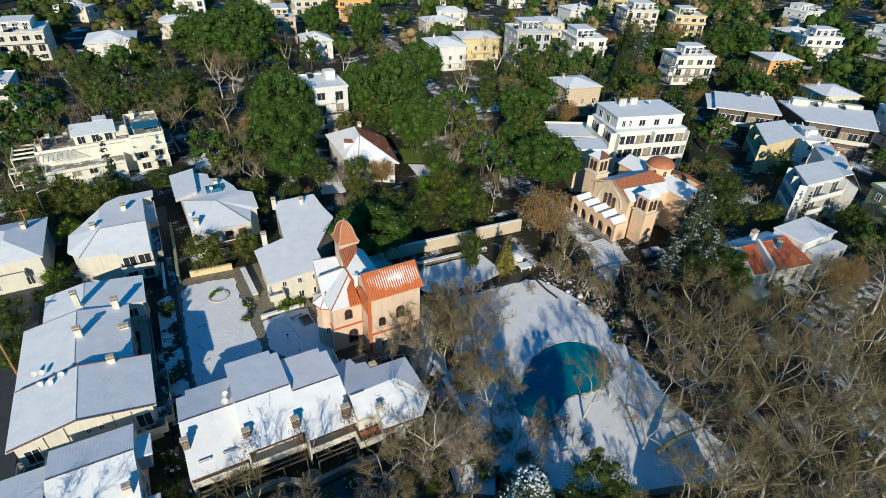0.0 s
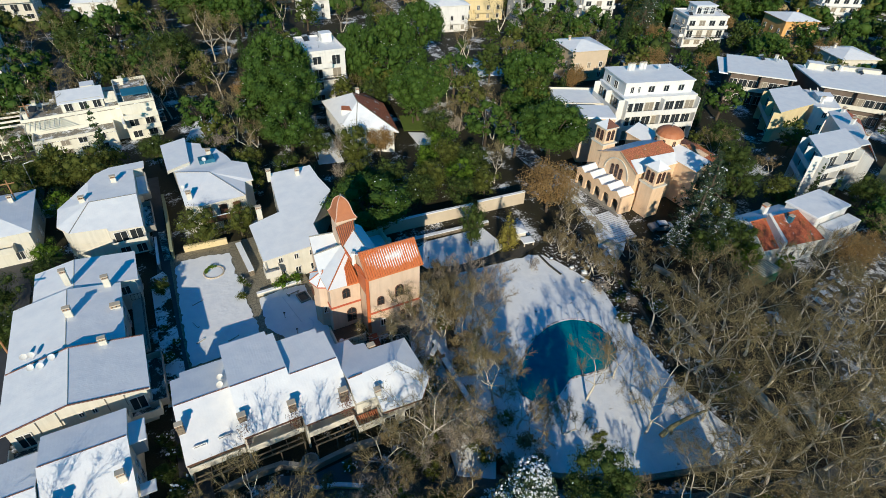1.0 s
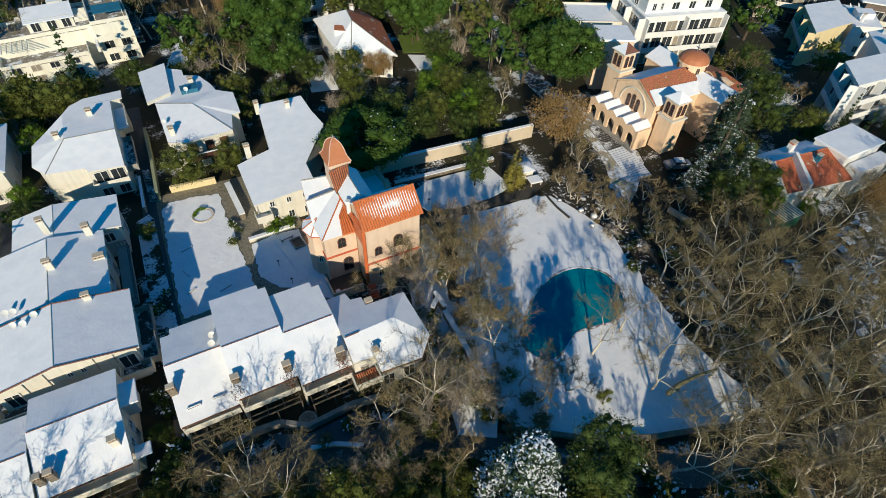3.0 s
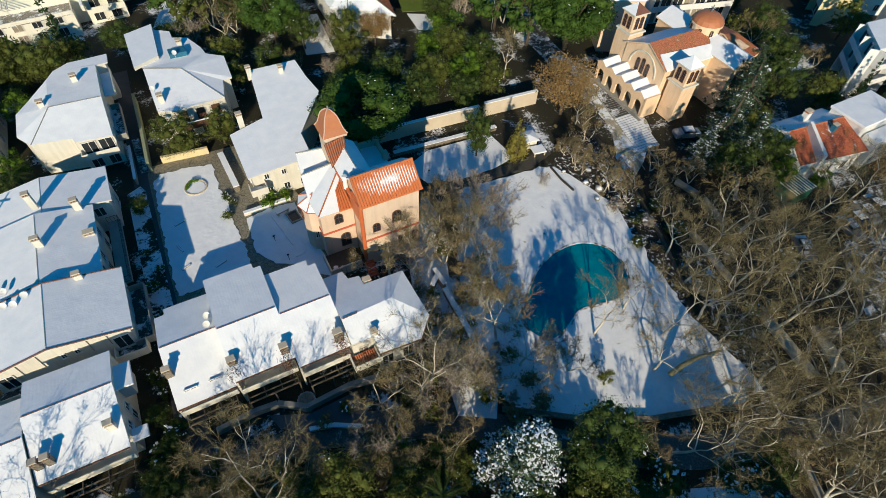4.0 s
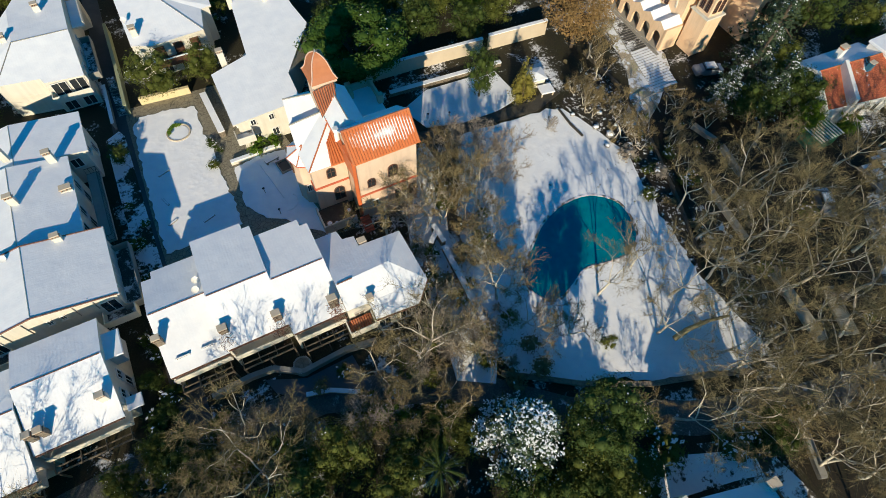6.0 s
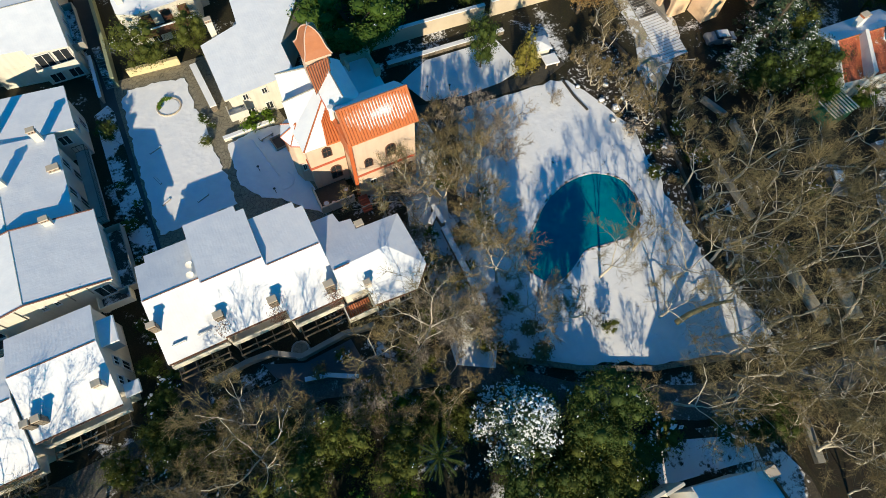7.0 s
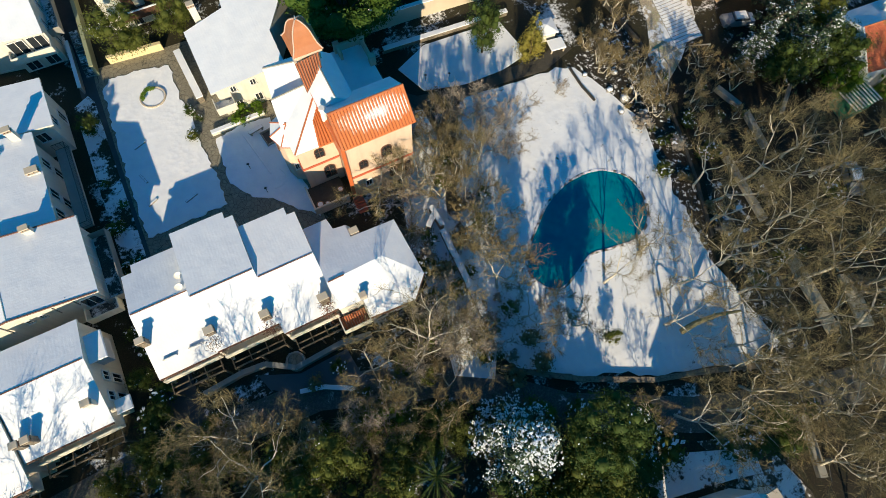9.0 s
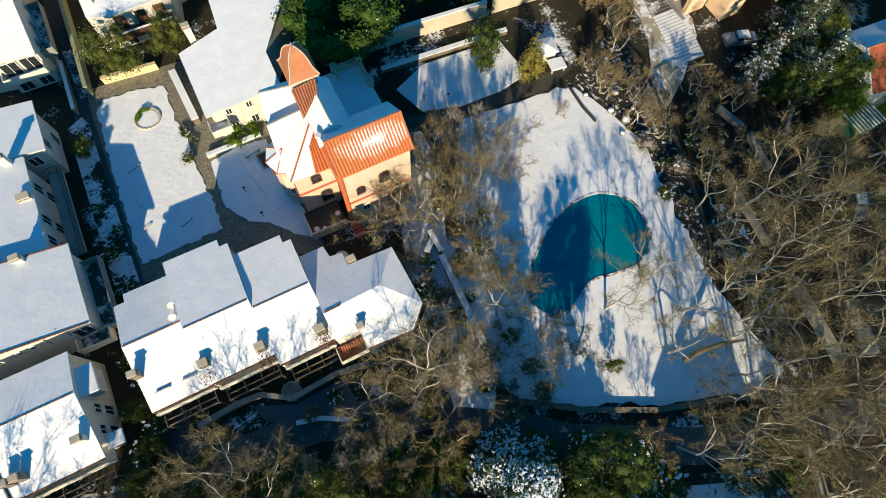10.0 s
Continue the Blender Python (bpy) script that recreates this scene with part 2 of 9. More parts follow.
class Geo:
    """Collects solids; part() turns them into one mesh object."""

    def __init__(self):
        self.v, self.f, self.k = [], [], []

    def add(self, verts, faces, k=0):
        o = len(self.v)
        self.v += [tuple(p) for p in verts]
        self.f += [tuple(i + o for i in f) for f in faces]
        self.k += [k] * len(faces)
        return self

    def box(self, x0, x1, y0, y1, z0, z1, k=0, top=None):
        if x1 < x0: x0, x1 = x1, x0
        if y1 < y0: y0, y1 = y1, y0
        b = min(0.03, 0.2 * (z1 - z0), 0.2 * (x1 - x0), 0.2 * (y1 - y0))
        v = [(x0, y0, z0), (x1, y0, z0), (x1, y1, z0), (x0, y1, z0), (x0, y0, z1 - b), (x1, y0, z1 - b), (x1, y1, z1 - b), (x0, y1, z1 - b),
             (x0 + b, y0 + b, z1), (x1 - b, y0 + b, z1), (x1 - b, y1 - b, z1), (x0 + b, y1 - b, z1)]
        f = [(3, 2, 1, 0), (0, 1, 5, 4), (1, 2, 6, 5), (2, 3, 7, 6), (3, 0, 4, 7), (4, 5, 9, 8), (5, 6, 10, 9), (6, 7, 11, 10), (7, 4, 8, 11)]
        self.add(v, f + [(8, 9, 10, 11)], k)
        self.k[-1] = k if top is None else top
        return self

    def prism(self, top, bottom, k=0, ktop=None):
        """A solid between two rings of the same number of points."""
        n = len(top)
        sides = [(i, (i + 1) % n, n + (i + 1) % n, n + i) for i in range(n)]
        if n > 4:
            flat = [Vector((p[0], p[1], 0)) for p in top]
            caps = [t_ for t_ in tessellate_polygon([flat]) if len(set(t_)) == 3]
            area = sum(flat[i].x * flat[(i + 1) % n].y - flat[(i + 1) % n].x * flat[i].y for i in range(n))
            if abs(area) < 1e-6:
                caps = [tuple(range(n))]
            else:
                caps = [t_ if (flat[t_[1]] - flat[t_[0]]).cross(flat[t_[2]] - flat[t_[0]]).z * area > 0 else t_[::-1] for t_ in caps]
        else:
            caps = [tuple(range(n))]
        self.add(list(bottom) + list(top), [c[::-1] for c in caps] + sides + [tuple(n + i for i in c) for c in caps], k)
        for i in range(len(caps)):
            self.k[-1 - i] = k if ktop is None else ktop
        return self

    def ring(self, cx, cy, z0, z1, r0, r1, n=12, k=0, cap=True, turn=0.0):
        a = [2 * math.pi * (i + turn) / n for i in range(n)]
        lo = [(cx + r0 * math.cos(t), cy + r0 * math.sin(t), z0) for t in a]
        hi = [(cx + r1 * math.cos(t), cy + r1 * math.sin(t), z1) for t in a]
        self.add(lo + hi, [(i, (i + 1) % n, n + (i + 1) % n, n + i) for i in range(n)] + ([tuple(range(n, 2 * n))] if cap else []), k)
        return self

    def tube(self, a, b, r0, r1=None, n=6, k=0):
        a, b = Vector(a), Vector(b)
        r1 = r0 if r1 is None else r1
        q = (b - a).to_track_quat("Z", "Y")
        lo = [a + q @ Vector((r0 * math.cos(2 * math.pi * i / n), r0 * math.sin(2 * math.pi * i / n), 0)) for i in range(n)]
        hi = [b + q @ Vector((r1 * math.cos(2 * math.pi * i / n), r1 * math.sin(2 * math.pi * i / n), 0)) for i in range(n)]
        self.add(lo + hi, [(i, (i + 1) % n, n + (i + 1) % n, n + i) for i in range(n)] + [tuple(range(n))[::-1], tuple(range(n, 2 * n))], k)
        return self


def part(name, geo, mats, parent, label="", smooth=False):
    ob = mesh_ob(name, geo.v, geo.f, mats, parent, geo.k, smooth)
    return tagged(ob, label)


def flat_poly(name, pts, z, depth, mats, label, category, kind="structure"):
    """A flat sheet of ground, pavement or snow with a real edge."""
    g = Geo()
    g.prism([(x, y, z) for x, y in pts], [(x, y, z - depth) for x, y in pts])
    return tagged(mesh_ob(name, g.v, g.f, mats, None, g.k), label, category, "", kind)


def ragged(pts, size=0.16, step=0.5):
    """The border of a lying sheet of snow, uneven at a hand's scale."""
    out = []
    for i, p in enumerate(pts):
        a, b = Vector(p), Vector(pts[(i + 1) % len(pts)])
        m = max(1, int((b - a).length / step))
        for k in range(m):
            q = a.lerp(b, k / m)
            out.append((q.x + size * noise.noise(Vector((q.x * 1.3, q.y * 1.3, 0))), q.y + size * noise.noise(Vector((q.x * 1.3, q.y * 1.3, 7)))))
    return out


def ribbon(name, pts, width, z, depth, mats, label, category):
    """A path of even width along a line of points."""
    g = Geo()
    vs = [Vector((x, y)) for x, y in pts]
    left, right = [], []
    for i, p in enumerate(vs):
        d = (vs[min(i + 1, len(vs) - 1)] - vs[max(i - 1, 0)]).normalized()
        nrm = Vector((-d.y, d.x)) * (width / 2)
        left.append(p + nrm), right.append(p - nrm)
    m = len(vs)
    f = []
    for i in range(m - 1):
        f += [(i, i + 1, m + i + 1, m + i), (2 * m + i, i, m + i, 3 * m + i)[:0] or (2 * m + i, 2 * m + i + 1, i + 1, i), (m + i, m + i + 1, 3 * m + i + 1, 3 * m + i)]
    g.add([(p.x, p.y, z) for p in right + left] + [(p.x, p.y, z - depth) for p in right + left], f)
    return tagged(mesh_ob(name, g.v, g.f, mats, None, g.k), label, category, "", "structure")


def smooth_ring(pts, per=8):
    """A closed smooth curve through points."""
    out, n = [], len(pts)
    for i in range(n):
        p0, p1, p2, p3 = (Vector(pts[(i + j - 1) % n]) for j in range(4))
        for s in range(per):
            t = s / per
            out.append(0.5 * (2 * p1 + (p2 - p0) * t + (2 * p0 - 5 * p1 + 4 * p2 - p3) * t * t + (3 * p1 - p0 - 3 * p2 + p3) * t ** 3))
    return [(p.x, p.y) for p in out]


# ---- ground ----
g = Geo()
step = [-1500, -600, -250] + list(range(-120, 281, 20)) + [340, 420, 700, 1500]
for i in range(len(step) - 1):
    for j in range(len(step) - 1):
        q = [(step[i], step[j]), (step[i + 1], step[j]), (step[i + 1], step[j + 1]), (step[i], step[j + 1])]
        g.add([(x, y, -0.02) for x, y in q], [(0, 1, 2, 3)])
tagged(mesh_ob("ground", g.v, g.f, GROUND), "dark leaf-littered ground with patches of thin snow", "ground", "", "structure")


# ---- yards, paths and walls ----
POOL = smooth_ring([(34.5, 37.9), (37.0, 39.7), (40.5, 40.9), (44.3, 40.6), (46.9, 38.0), (46.3, 33.8), (43.6, 31.7), (40.3, 31.9), (37.7, 32.3),
                    (35.3, 31.2), (32.6, 30.5), (30.9, 32.3), (31.3, 35.0)], 6)
yard_pts = [(49.2, 54.8), (41.5, 55.6), (34.3, 56.4), (31.2, 51.0), (28.6, 45.5), (25.6, 39.0), (23.2, 30.0), (24.5, 25.0), (29.5, 22.0), (36.0, 18.7),
            (41.5, 16.9), (46.5, 15.0), (50.3, 15.6), (49.6, 20.5), (49.2, 26.3), (49.9, 30.2), (50.5, 33.8), (51.6, 38.8), (52.7, 44.0), (51.4, 49.4)]
# the yard is a collar round the pool
g = Geo()
cx, cy = 38.5, 35.5

def edge_at(angle):
    """The yard's border in a direction from its middle."""
    d = Vector((math.cos(angle), math.sin(angle)))
    best = 40.0
    for i, p in enumerate(yard_pts):
        a, b = Vector(p), Vector(yard_pts[(i + 1) % len(yard_pts)])
        e, w = b - a, a - Vector((cx, cy))
        den = d.x * e.y - d.y * e.x
        if abs(den) > 1e-9:
            s, u = (w.x * e.y - w.y * e.x) / den, (w.x * d.y - w.y * d.x) / den
            if s > 0 and 0 <= u <= 1:
                best = min(best, s)
    return best


inner = []
for i in range(120):
    a = 2 * math.pi * i / 120
    d = Vector((math.cos(a), math.sin(a)))
    s = 0.0
    for j, p in enumerate(POOL):
        p0, p1 = Vector(p), Vector(POOL[(j + 1) % len(POOL)])
        e, w = p1 - p0, p0 - Vector((cx, cy))
        den = d.x * e.y - d.y * e.x
        if abs(den) > 1e-9:
            t_, u = (w.x * e.y - w.y * e.x) / den, (w.x * d.y - w.y * d.x) / den
            if t_ > 0 and 0 <= u <= 1:
                s = max(s, t_)
    inner.append((a, s, edge_at(a) + 0.5 * noise.noise(Vector((6 * math.cos(a), 6 * math.sin(a), 0))) + 0.5 * noise.noise(Vector((21 * math.cos(a), 21 * math.sin(a), 3)))))
ring_v = [(cx + r * math.cos(a), cy + r * math.sin(a), z) for a, s_, e_ in inner for r, z in ((s_, 0.06), (e_, 0.06), (s_, -0.6), (e_, -0.6))]
ring_f = []
for i in range(120):
    p, q = 4 * i, 4 * ((i + 1) % 120)
    ring_f += [(p, p + 1, q + 1, q), (p + 1, p + 3, q + 3, q + 1), (p + 2, p, q, q + 2)]
g.add(ring_v, ring_f)
tagged(mesh_ob("pool_yard", g.v, g.f, YARD, None, g.k), "trodden snow over the yard round the pool", "yard", "", "structure")

pool = thing("swimming_pool", 0, 0, 0, 0, "kidney-shaped swimming pool with teal green winter water", "pool")
g = Geo()
g.prism([(x, y, 0.02) for x, y in POOL], [(x, y, -0.35) for x, y in POOL])
part("water", g, WATER, pool, "still teal green water")
g = Geo()
n = len(POOL)
mid = Vector((sum(p[0] for p in POOL) / n, sum(p[1] for p in POOL) / n))
ring = []
for i in range(n):
    a, b = Vector(POOL[i - 1]), Vector(POOL[(i + 1) % n])
    d = (b - a).normalized()
    nr, p = Vector((-d.y, d.x)), Vector(POOL[i])
    i_, o_ = p - nr * 0.06, p + nr * 0.2
    ring += [(i_.x, i_.y, 0.09), (o_.x, o_.y, 0.09), (o_.x, o_.y, -0.3), (i_.x, i_.y, -0.3)]
g.add(ring, [(4 * i + k, 4 * ((i + 1) % n) + k, 4 * ((i + 1) % n) + (k + 1) % 4, 4 * i + (k + 1) % 4) for i in range(n) for k in range(4)])
part("coping", g, make_snow("pool edge", bare=0.5, under=(0.16, 0.14, 0.11), bare_scale=0.9), pool, "narrow stone coping half under snow")

flat_poly("courtyard_snow", ragged([(-3.4, 76.3), (-2.2, 77.2), (1.5, 77.0), (4.6, 76.2), (4.4, 70.5), (5.3, 68.5), (4.5, 66.0), (4.9, 60.0), (4.9, 55.2), (-4.0, 55.0), (-3.9, 66.0)], 0.4),
          0.12, 0.3, TROD, "smooth snow over the paved courtyard", "courtyard")
flat_poly("forecourt_snow", ragged([(6.3, 63.7), (9.5, 64.2), (12.8, 63.9), (13.2, 58.0), (13.6, 49.5), (11.5, 51.3), (9.6, 53.6), (7.6, 54.9), (5.9, 57.6)], 0.3),
          0.14, 0.3, TROD, "smooth snow over the villa forecourt", "forecourt")
flat_poly("paved_court", [(-3.6, 79.5), (9.0, 79.0), (12.5, 74.0), (14.0, 64.0), (13.8, 48.0), (-4.4, 53.0), (-4.4, 76.0)], 0.03, 0.3, PAVING,
          "crazy stone paving of the villa court, swept clear", "paving")
flat_poly("alley", [(-7.4, 34.0), (-4.3, 34.0), (-4.3, 60.0), (-4.0, 76.5), (-3.6, 88.0), (-3.0, 106.0), (-5.2, 106.0), (-5.8, 80.0)], 0.035, 0.3, ASPHALT,
          "narrow dark asphalt alley between the houses", "alley")
flat_poly("terrace_garden_snow", [(29.5, 63.6), (34.0, 65.6), (44.5, 65.0), (45.2, 58.8), (41.0, 57.9), (36.0, 58.0), (31.0, 59.4)], 0.10, 0.3, LAWN,
          "thin snow over the lawn below the garden wall", "lawn")
ribbon("garden_path", [(26.0, 66.5), (26.8, 60.8), (29.5, 58.2), (34.0, 57.2), (40.0, 57.2), (46.0, 56.5), (50.5, 58.0)], 1.9, 0.05, 0.3, DARKPAVE,
       "wet dark stone path curving past the lawn", "path")
ribbon("yard_path", [(30.0, 58.0), (29.2, 52.0), (27.4, 46.5), (26.6, 43.5)], 1.7, 0.045, 0.3, DARKPAVE,
       "wet leaf-covered path beside the yard", "path")
ribbon("wood_path", [(50.5, 14.0), (54.5, 29.0), (60.5, 43.0), (63.5, 51.5)], 4.0, 0.055, 0.3, make_snow("path scraps", bare=0.56, under=(0.032, 0.027, 0.02), c1=(0.5, 0.51, 0.53), bare_scale=0.9), "dark leaf-strewn path under the bare trees", "path")
ribbon("church_street", [(63.5, 51.5), (64.0, 53.0), (65.6, 61.0), (66.4, 74.0), (67.0, 84.0), (68.9, 92.0), (72.8, 108.6), (78.0, 140.0), (90.0, 200.0), (104.0, 320.0)], 4.4, 0.05, 0.3,
       SLUSH, "street with wet asphalt and streaks of slush", "road")
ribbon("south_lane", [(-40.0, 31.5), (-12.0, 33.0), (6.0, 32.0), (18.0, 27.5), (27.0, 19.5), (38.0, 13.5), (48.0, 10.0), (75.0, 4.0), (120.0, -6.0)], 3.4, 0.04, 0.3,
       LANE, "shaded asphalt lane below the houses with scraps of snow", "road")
ribbon("west_street", [(-26.0, 20.0), (-25.0, 60.0), (-24.0, 110.0), (-20.0, 170.0), (-10.0, 260.0)], 5.0, 0.05, 0.3, ASPHALT, "dark asphalt street behind the houses", "road")
ribbon("east_street", [(66.0, 8.0), (76.0, 22.0), (90.0, 28.0), (125.0, 30.0), (180.0, 40.0)], 5.5, 0.06, 0.3, SLUSH, "street with parked cars under bare trees", "road")


def wall_run(name, pts, h, w, mats, label, z=0.0, snow=True, cat="wall"):
    """A free-standing wall along a line, with a coping that snow lies on."""
    t = thing(name, pts[0][0], pts[0][1], z, 0, label, cat, "", "structure")
    ox, oy = pts[0]
    body, cap = Geo(), Geo()
    for (x0, y0), (x1, y1) in zip(pts, pts[1:]):
        d = Vector((x1 - x0, y1 - y0)).normalized()
        for geo, half, z0, z1 in ((body, w / 2, -0.3, h), (cap, w / 2 + 0.07, h, h + 0.13)):
            nr = Vector((-d.y, d.x)) * half
            q = [(x0 - ox - nr.x, y0 - oy - nr.y), (x1 - ox - nr.x, y1 - oy - nr.y), (x1 - ox + nr.x, y1 - oy + nr.y), (x0 - ox + nr.x, y0 - oy + nr.y)]
            geo.prism([(a, b, z1) for a, b in q], [(a, b, z0) for a, b in q])
    part("wall_body", body, mats, t)
    part("coping", cap, SNOW if snow else mats, t, "snow-covered coping" if snow else "")
    return t


wall_run("garden_wall", [(26.5, 70.6), (34.6, 70.2), (45.0, 69.4)], 2.2, 0.35, BEIGE, "tall beige rendered garden wall below the pines")
wall_run("garden_wall", [(46.0, 69.4), (55.6, 68.7)], 2.4, 0.4, BEIGE, "tall beige rendered garden wall beside the street")
wall_run("lawn_wall", [(29.0, 66.8), (36.0, 66.3), (46.0, 65.6)], 0.6, 0.5, RUBBLE, "low stone wall with snow along the lawn")
wall_run("yard_edging", [(48.8, 54.5), (48.7, 51.5), (49.0, 49.0)], 0.12, 0.16, DARKPAVE, "low dark stone edging across the snowy yard", 0, False)
wall_run("street_wall", [(58.5, 62.5), (59.0, 54.0), (56.6, 44.0), (53.6, 35.0), (50.8, 28.0)], 0.4, 0.22, DARKPAVE, "low dark stone wall under the bare trees", 0, False)
wall_run("yard_south_wall", [(23.0, 26.0), (29.6, 21.5), (36.0, 18.2), (41.5, 16.4), (46.5, 14.5)], 0.35, 0.4, RUBBLE, "low rubble wall at the end of the yard", 0, False)
wall_run("broken_wall", [(63.4, 43.8), (64.3, 40.4)], 0.7, 0.5, CONC, "stub of pale garden wall in the shade of the wood", 0, False)
wall_run("broken_wall", [(64.4, 39.2), (63.4, 34.4)], 0.7, 0.5, CONC, "stub of pale garden wall in the shade of the wood", 0, False)
wall_run("broken_wall", [(68.6, 37.4), (72.4, 40.2)], 0.3, 0.3, CONC, "low pale kerb wall beside the green awning", 0, False)
wall_run("broken_wall", [(58.4, 35.4), (57.2, 27.0)], 0.6, 0.55, CONC, "length of pale low wall among the bare trees", 0, False)
PALE = plain("pale weathered concrete", (0.52, 0.47, 0.36), (0.38, 0.34, 0.26), 0.9)
wall_run("broken_wall", [(57.2, 22.8), (55.7, 13.6)], 0.3, 1.3, PALE, "broad pale concrete wall top among the bare trees", 0, False)
wall_run("broken_wall", [(61.2, 18.0), (59.2, 12.6)], 0.3, 1.5, PALE, "length of pale low wall among the bare trees", 0, False)
wall_run("broken_wall", [(47.4, 9.6), (45.0, 3.6)], 0.6, 0.6, CONC, "length of pale low wall among the bare trees", 0, False)
wall_run("courtyard_planter_wall", [(6.2, 77.2), (6.6, 69.3)], 0.9, 0.7, RUBBLE, "broad garden wall with thick snow on top")
wall_run("forecourt_parapet", [(6.2, 64.4), (12.6, 64.5)], 0.55, 0.35, CREAM, "low cream parapet with snow on top")
wall_run("house_garden_wall", [(-1.6, 79.6), (4.8, 79.0)], 1.0, 0.3, YELLOW, "low yellow garden wall", 0, False)
wall_run("path_wall", [(24.45, 41.7), (24.25, 37.0), (24.05, 32.9), (23.9, 27.8)], 0.95, 0.55, RUBBLE, "low rubble wall along the snowy walk, snow on top")
wall_run("gate_pier", [(23.2, 42.6), (24.9, 44.1)], 1.1, 0.45, RUBBLE, "stone gate pier with a cushion of snow")
wall_run("gate_pier", [(24.6, 42.0), (24.5, 44.6)], 1.3, 0.4, RUBBLE, "stone gate pier with a cushion of snow")
ribbon("snowy_walk", [(25.5, 42.6), (25.4, 38.0), (25.1, 33.0), (24.7, 27.5)], 1.5, 0.09, 0.3, YARD, "narrow walk under trodden snow", "path")
wall_run("rockery_wall", [(26.7, 58.2), (27.0, 54.5), (27.9, 50.5), (28.2, 47.2)], 0.45, 0.8, RUBBLE, "rough stone edging under thick snow")
flat_poly("rockery_bank", [(18.6, 27.5), (22.0, 25.4), (24.4, 29.0), (25.2, 36.0), (25.8, 43.0), (27.6, 47.5), (29.6, 53.0), (29.6, 57.0), (27.0, 57.6), (25.6, 53.0), (22.6, 48.0), (20.6, 42.0), (20.2, 35.0)], 0.055, 0.3,
          make_snow("bank snow", bare=0.36, under=(0.13, 0.115, 0.07), bare_scale=1.1), "stony bank with ivy and broken snow", "ground")
flat_poly("brush_strip", [(50.0, 55.5), (58.5, 60.0), (58.8, 52.0), (56.0, 42.0), (53.0, 33.0), (50.0, 27.0), (48.0, 22.5), (46.0, 21.0), (49.0, 30.0), (50.6, 38.0), (51.6, 43.5), (50.4, 49.5)], 0.05, 0.3,
          make_snow("brush snow", bare=0.56, under=(0.03, 0.025, 0.018), bare_scale=1.5), "brushy strip with scraps of snow", "ground")
wall_run("lane_wall", [(-3.5, 36.6), (0.3, 36.9), (2.6, 36.7), (5.2, 35.0), (9.9, 35.3), (13.0, 34.8)], 0.9, 0.35, CONC, "grey garden wall along the lane, its coping swept bare", 0, False)


flat_poly("side_garden", [(-7.2, 50.0), (-4.75, 50.0), (-4.7, 74.8), (-5.2, 76.0), (-7.0, 75.0)], 0.07, 0.3, make_snow("garden snow", bare=0.5, under=(0.035, 0.035, 0.02), bare_scale=0.35),
          "shaded planted strip with patches of snow", "garden")
flat_poly("green_lawn", [(48.0, 105.0), (50.4, 113.0), (58.0, 110.0), (55.2, 102.6)], 0.06, 0.3, plain("lawn", (0.12, 0.17, 0.02), (0.08, 0.12, 0.015), 0.5), "bright green lawn between the trees", "lawn")
flat_poly("garden_snow_patch", [(48.6, 104.0), (53.4, 101.5), (52.5, 96.0), (48.0, 97.5)], 0.06, 0.3, LAWN, "snowy garden patch", "garden")
flat_poly("garden_snow_patch", [(3.0, 118.0), (8.0, 118.0), (13.5, 130.0), (8.0, 131.0)], 0.06, 0.3, LAWN, "snowy garden patch", "garden")
flat_poly("garden_snow_patch", [(26.0, 98.0), (31.0, 97.0), (32.5, 111.0), (28.0, 112.0)], 0.06, 0.3, LAWN, "snowy garden patch", "garden")
flat_poly("garden_snow_patch", [(134.0, 104.0), (150.0, 104.0), (148.0, 112.0), (136.0, 112.0)], 0.06, 0.3, LAWN, "snowy garden patch", "garden")
flat_poly("garden_snow_patch", [(82.0, 128.0), (90.0, 126.0), (92.0, 138.0), (84.0, 140.0)], 0.06, 0.3, LAWN, "snowy garden patch", "garden")


flat_poly("shaded_garden_snow", [(36.5, 11.5), (42.0, 9.5), (43.5, 3.0), (42.0, -5.0), (38.8, -4.0), (38.4, 6.0)], 0.06, 0.3, make_snow("garden patch", bare=0.53, under=(0.07, 0.06, 0.045), bare_scale=0.3),
          "patchy snow in the shaded garden beside the house", "garden")

# leaf mould; deep shade of trees and church is put into its colour
flat_poly("shade_floor", [(54.5, 34.0), (58.2, 44.5), (60.0, 50.5), (63.0, 50.8), (67.5, 48.0), (72.0, 50.0), (78.0, 52.0), (80.0, 40.0), (72.0, 32.0), (62.0, 30.0)], 0.065, 0.3,
          make_snow("shade-dark leaf mould", bare=0.70, under=(0.017, 0.014, 0.010), c1=(0.5, 0.51, 0.53), bare_scale=1.0), "leaf mould painted near black for the shade under dense brush", "ground")
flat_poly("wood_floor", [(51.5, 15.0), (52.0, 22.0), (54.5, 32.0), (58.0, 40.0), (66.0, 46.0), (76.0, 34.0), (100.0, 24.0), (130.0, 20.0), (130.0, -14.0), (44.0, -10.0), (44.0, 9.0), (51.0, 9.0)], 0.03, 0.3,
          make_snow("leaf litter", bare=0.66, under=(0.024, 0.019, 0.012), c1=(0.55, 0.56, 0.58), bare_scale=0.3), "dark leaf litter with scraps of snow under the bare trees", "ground")

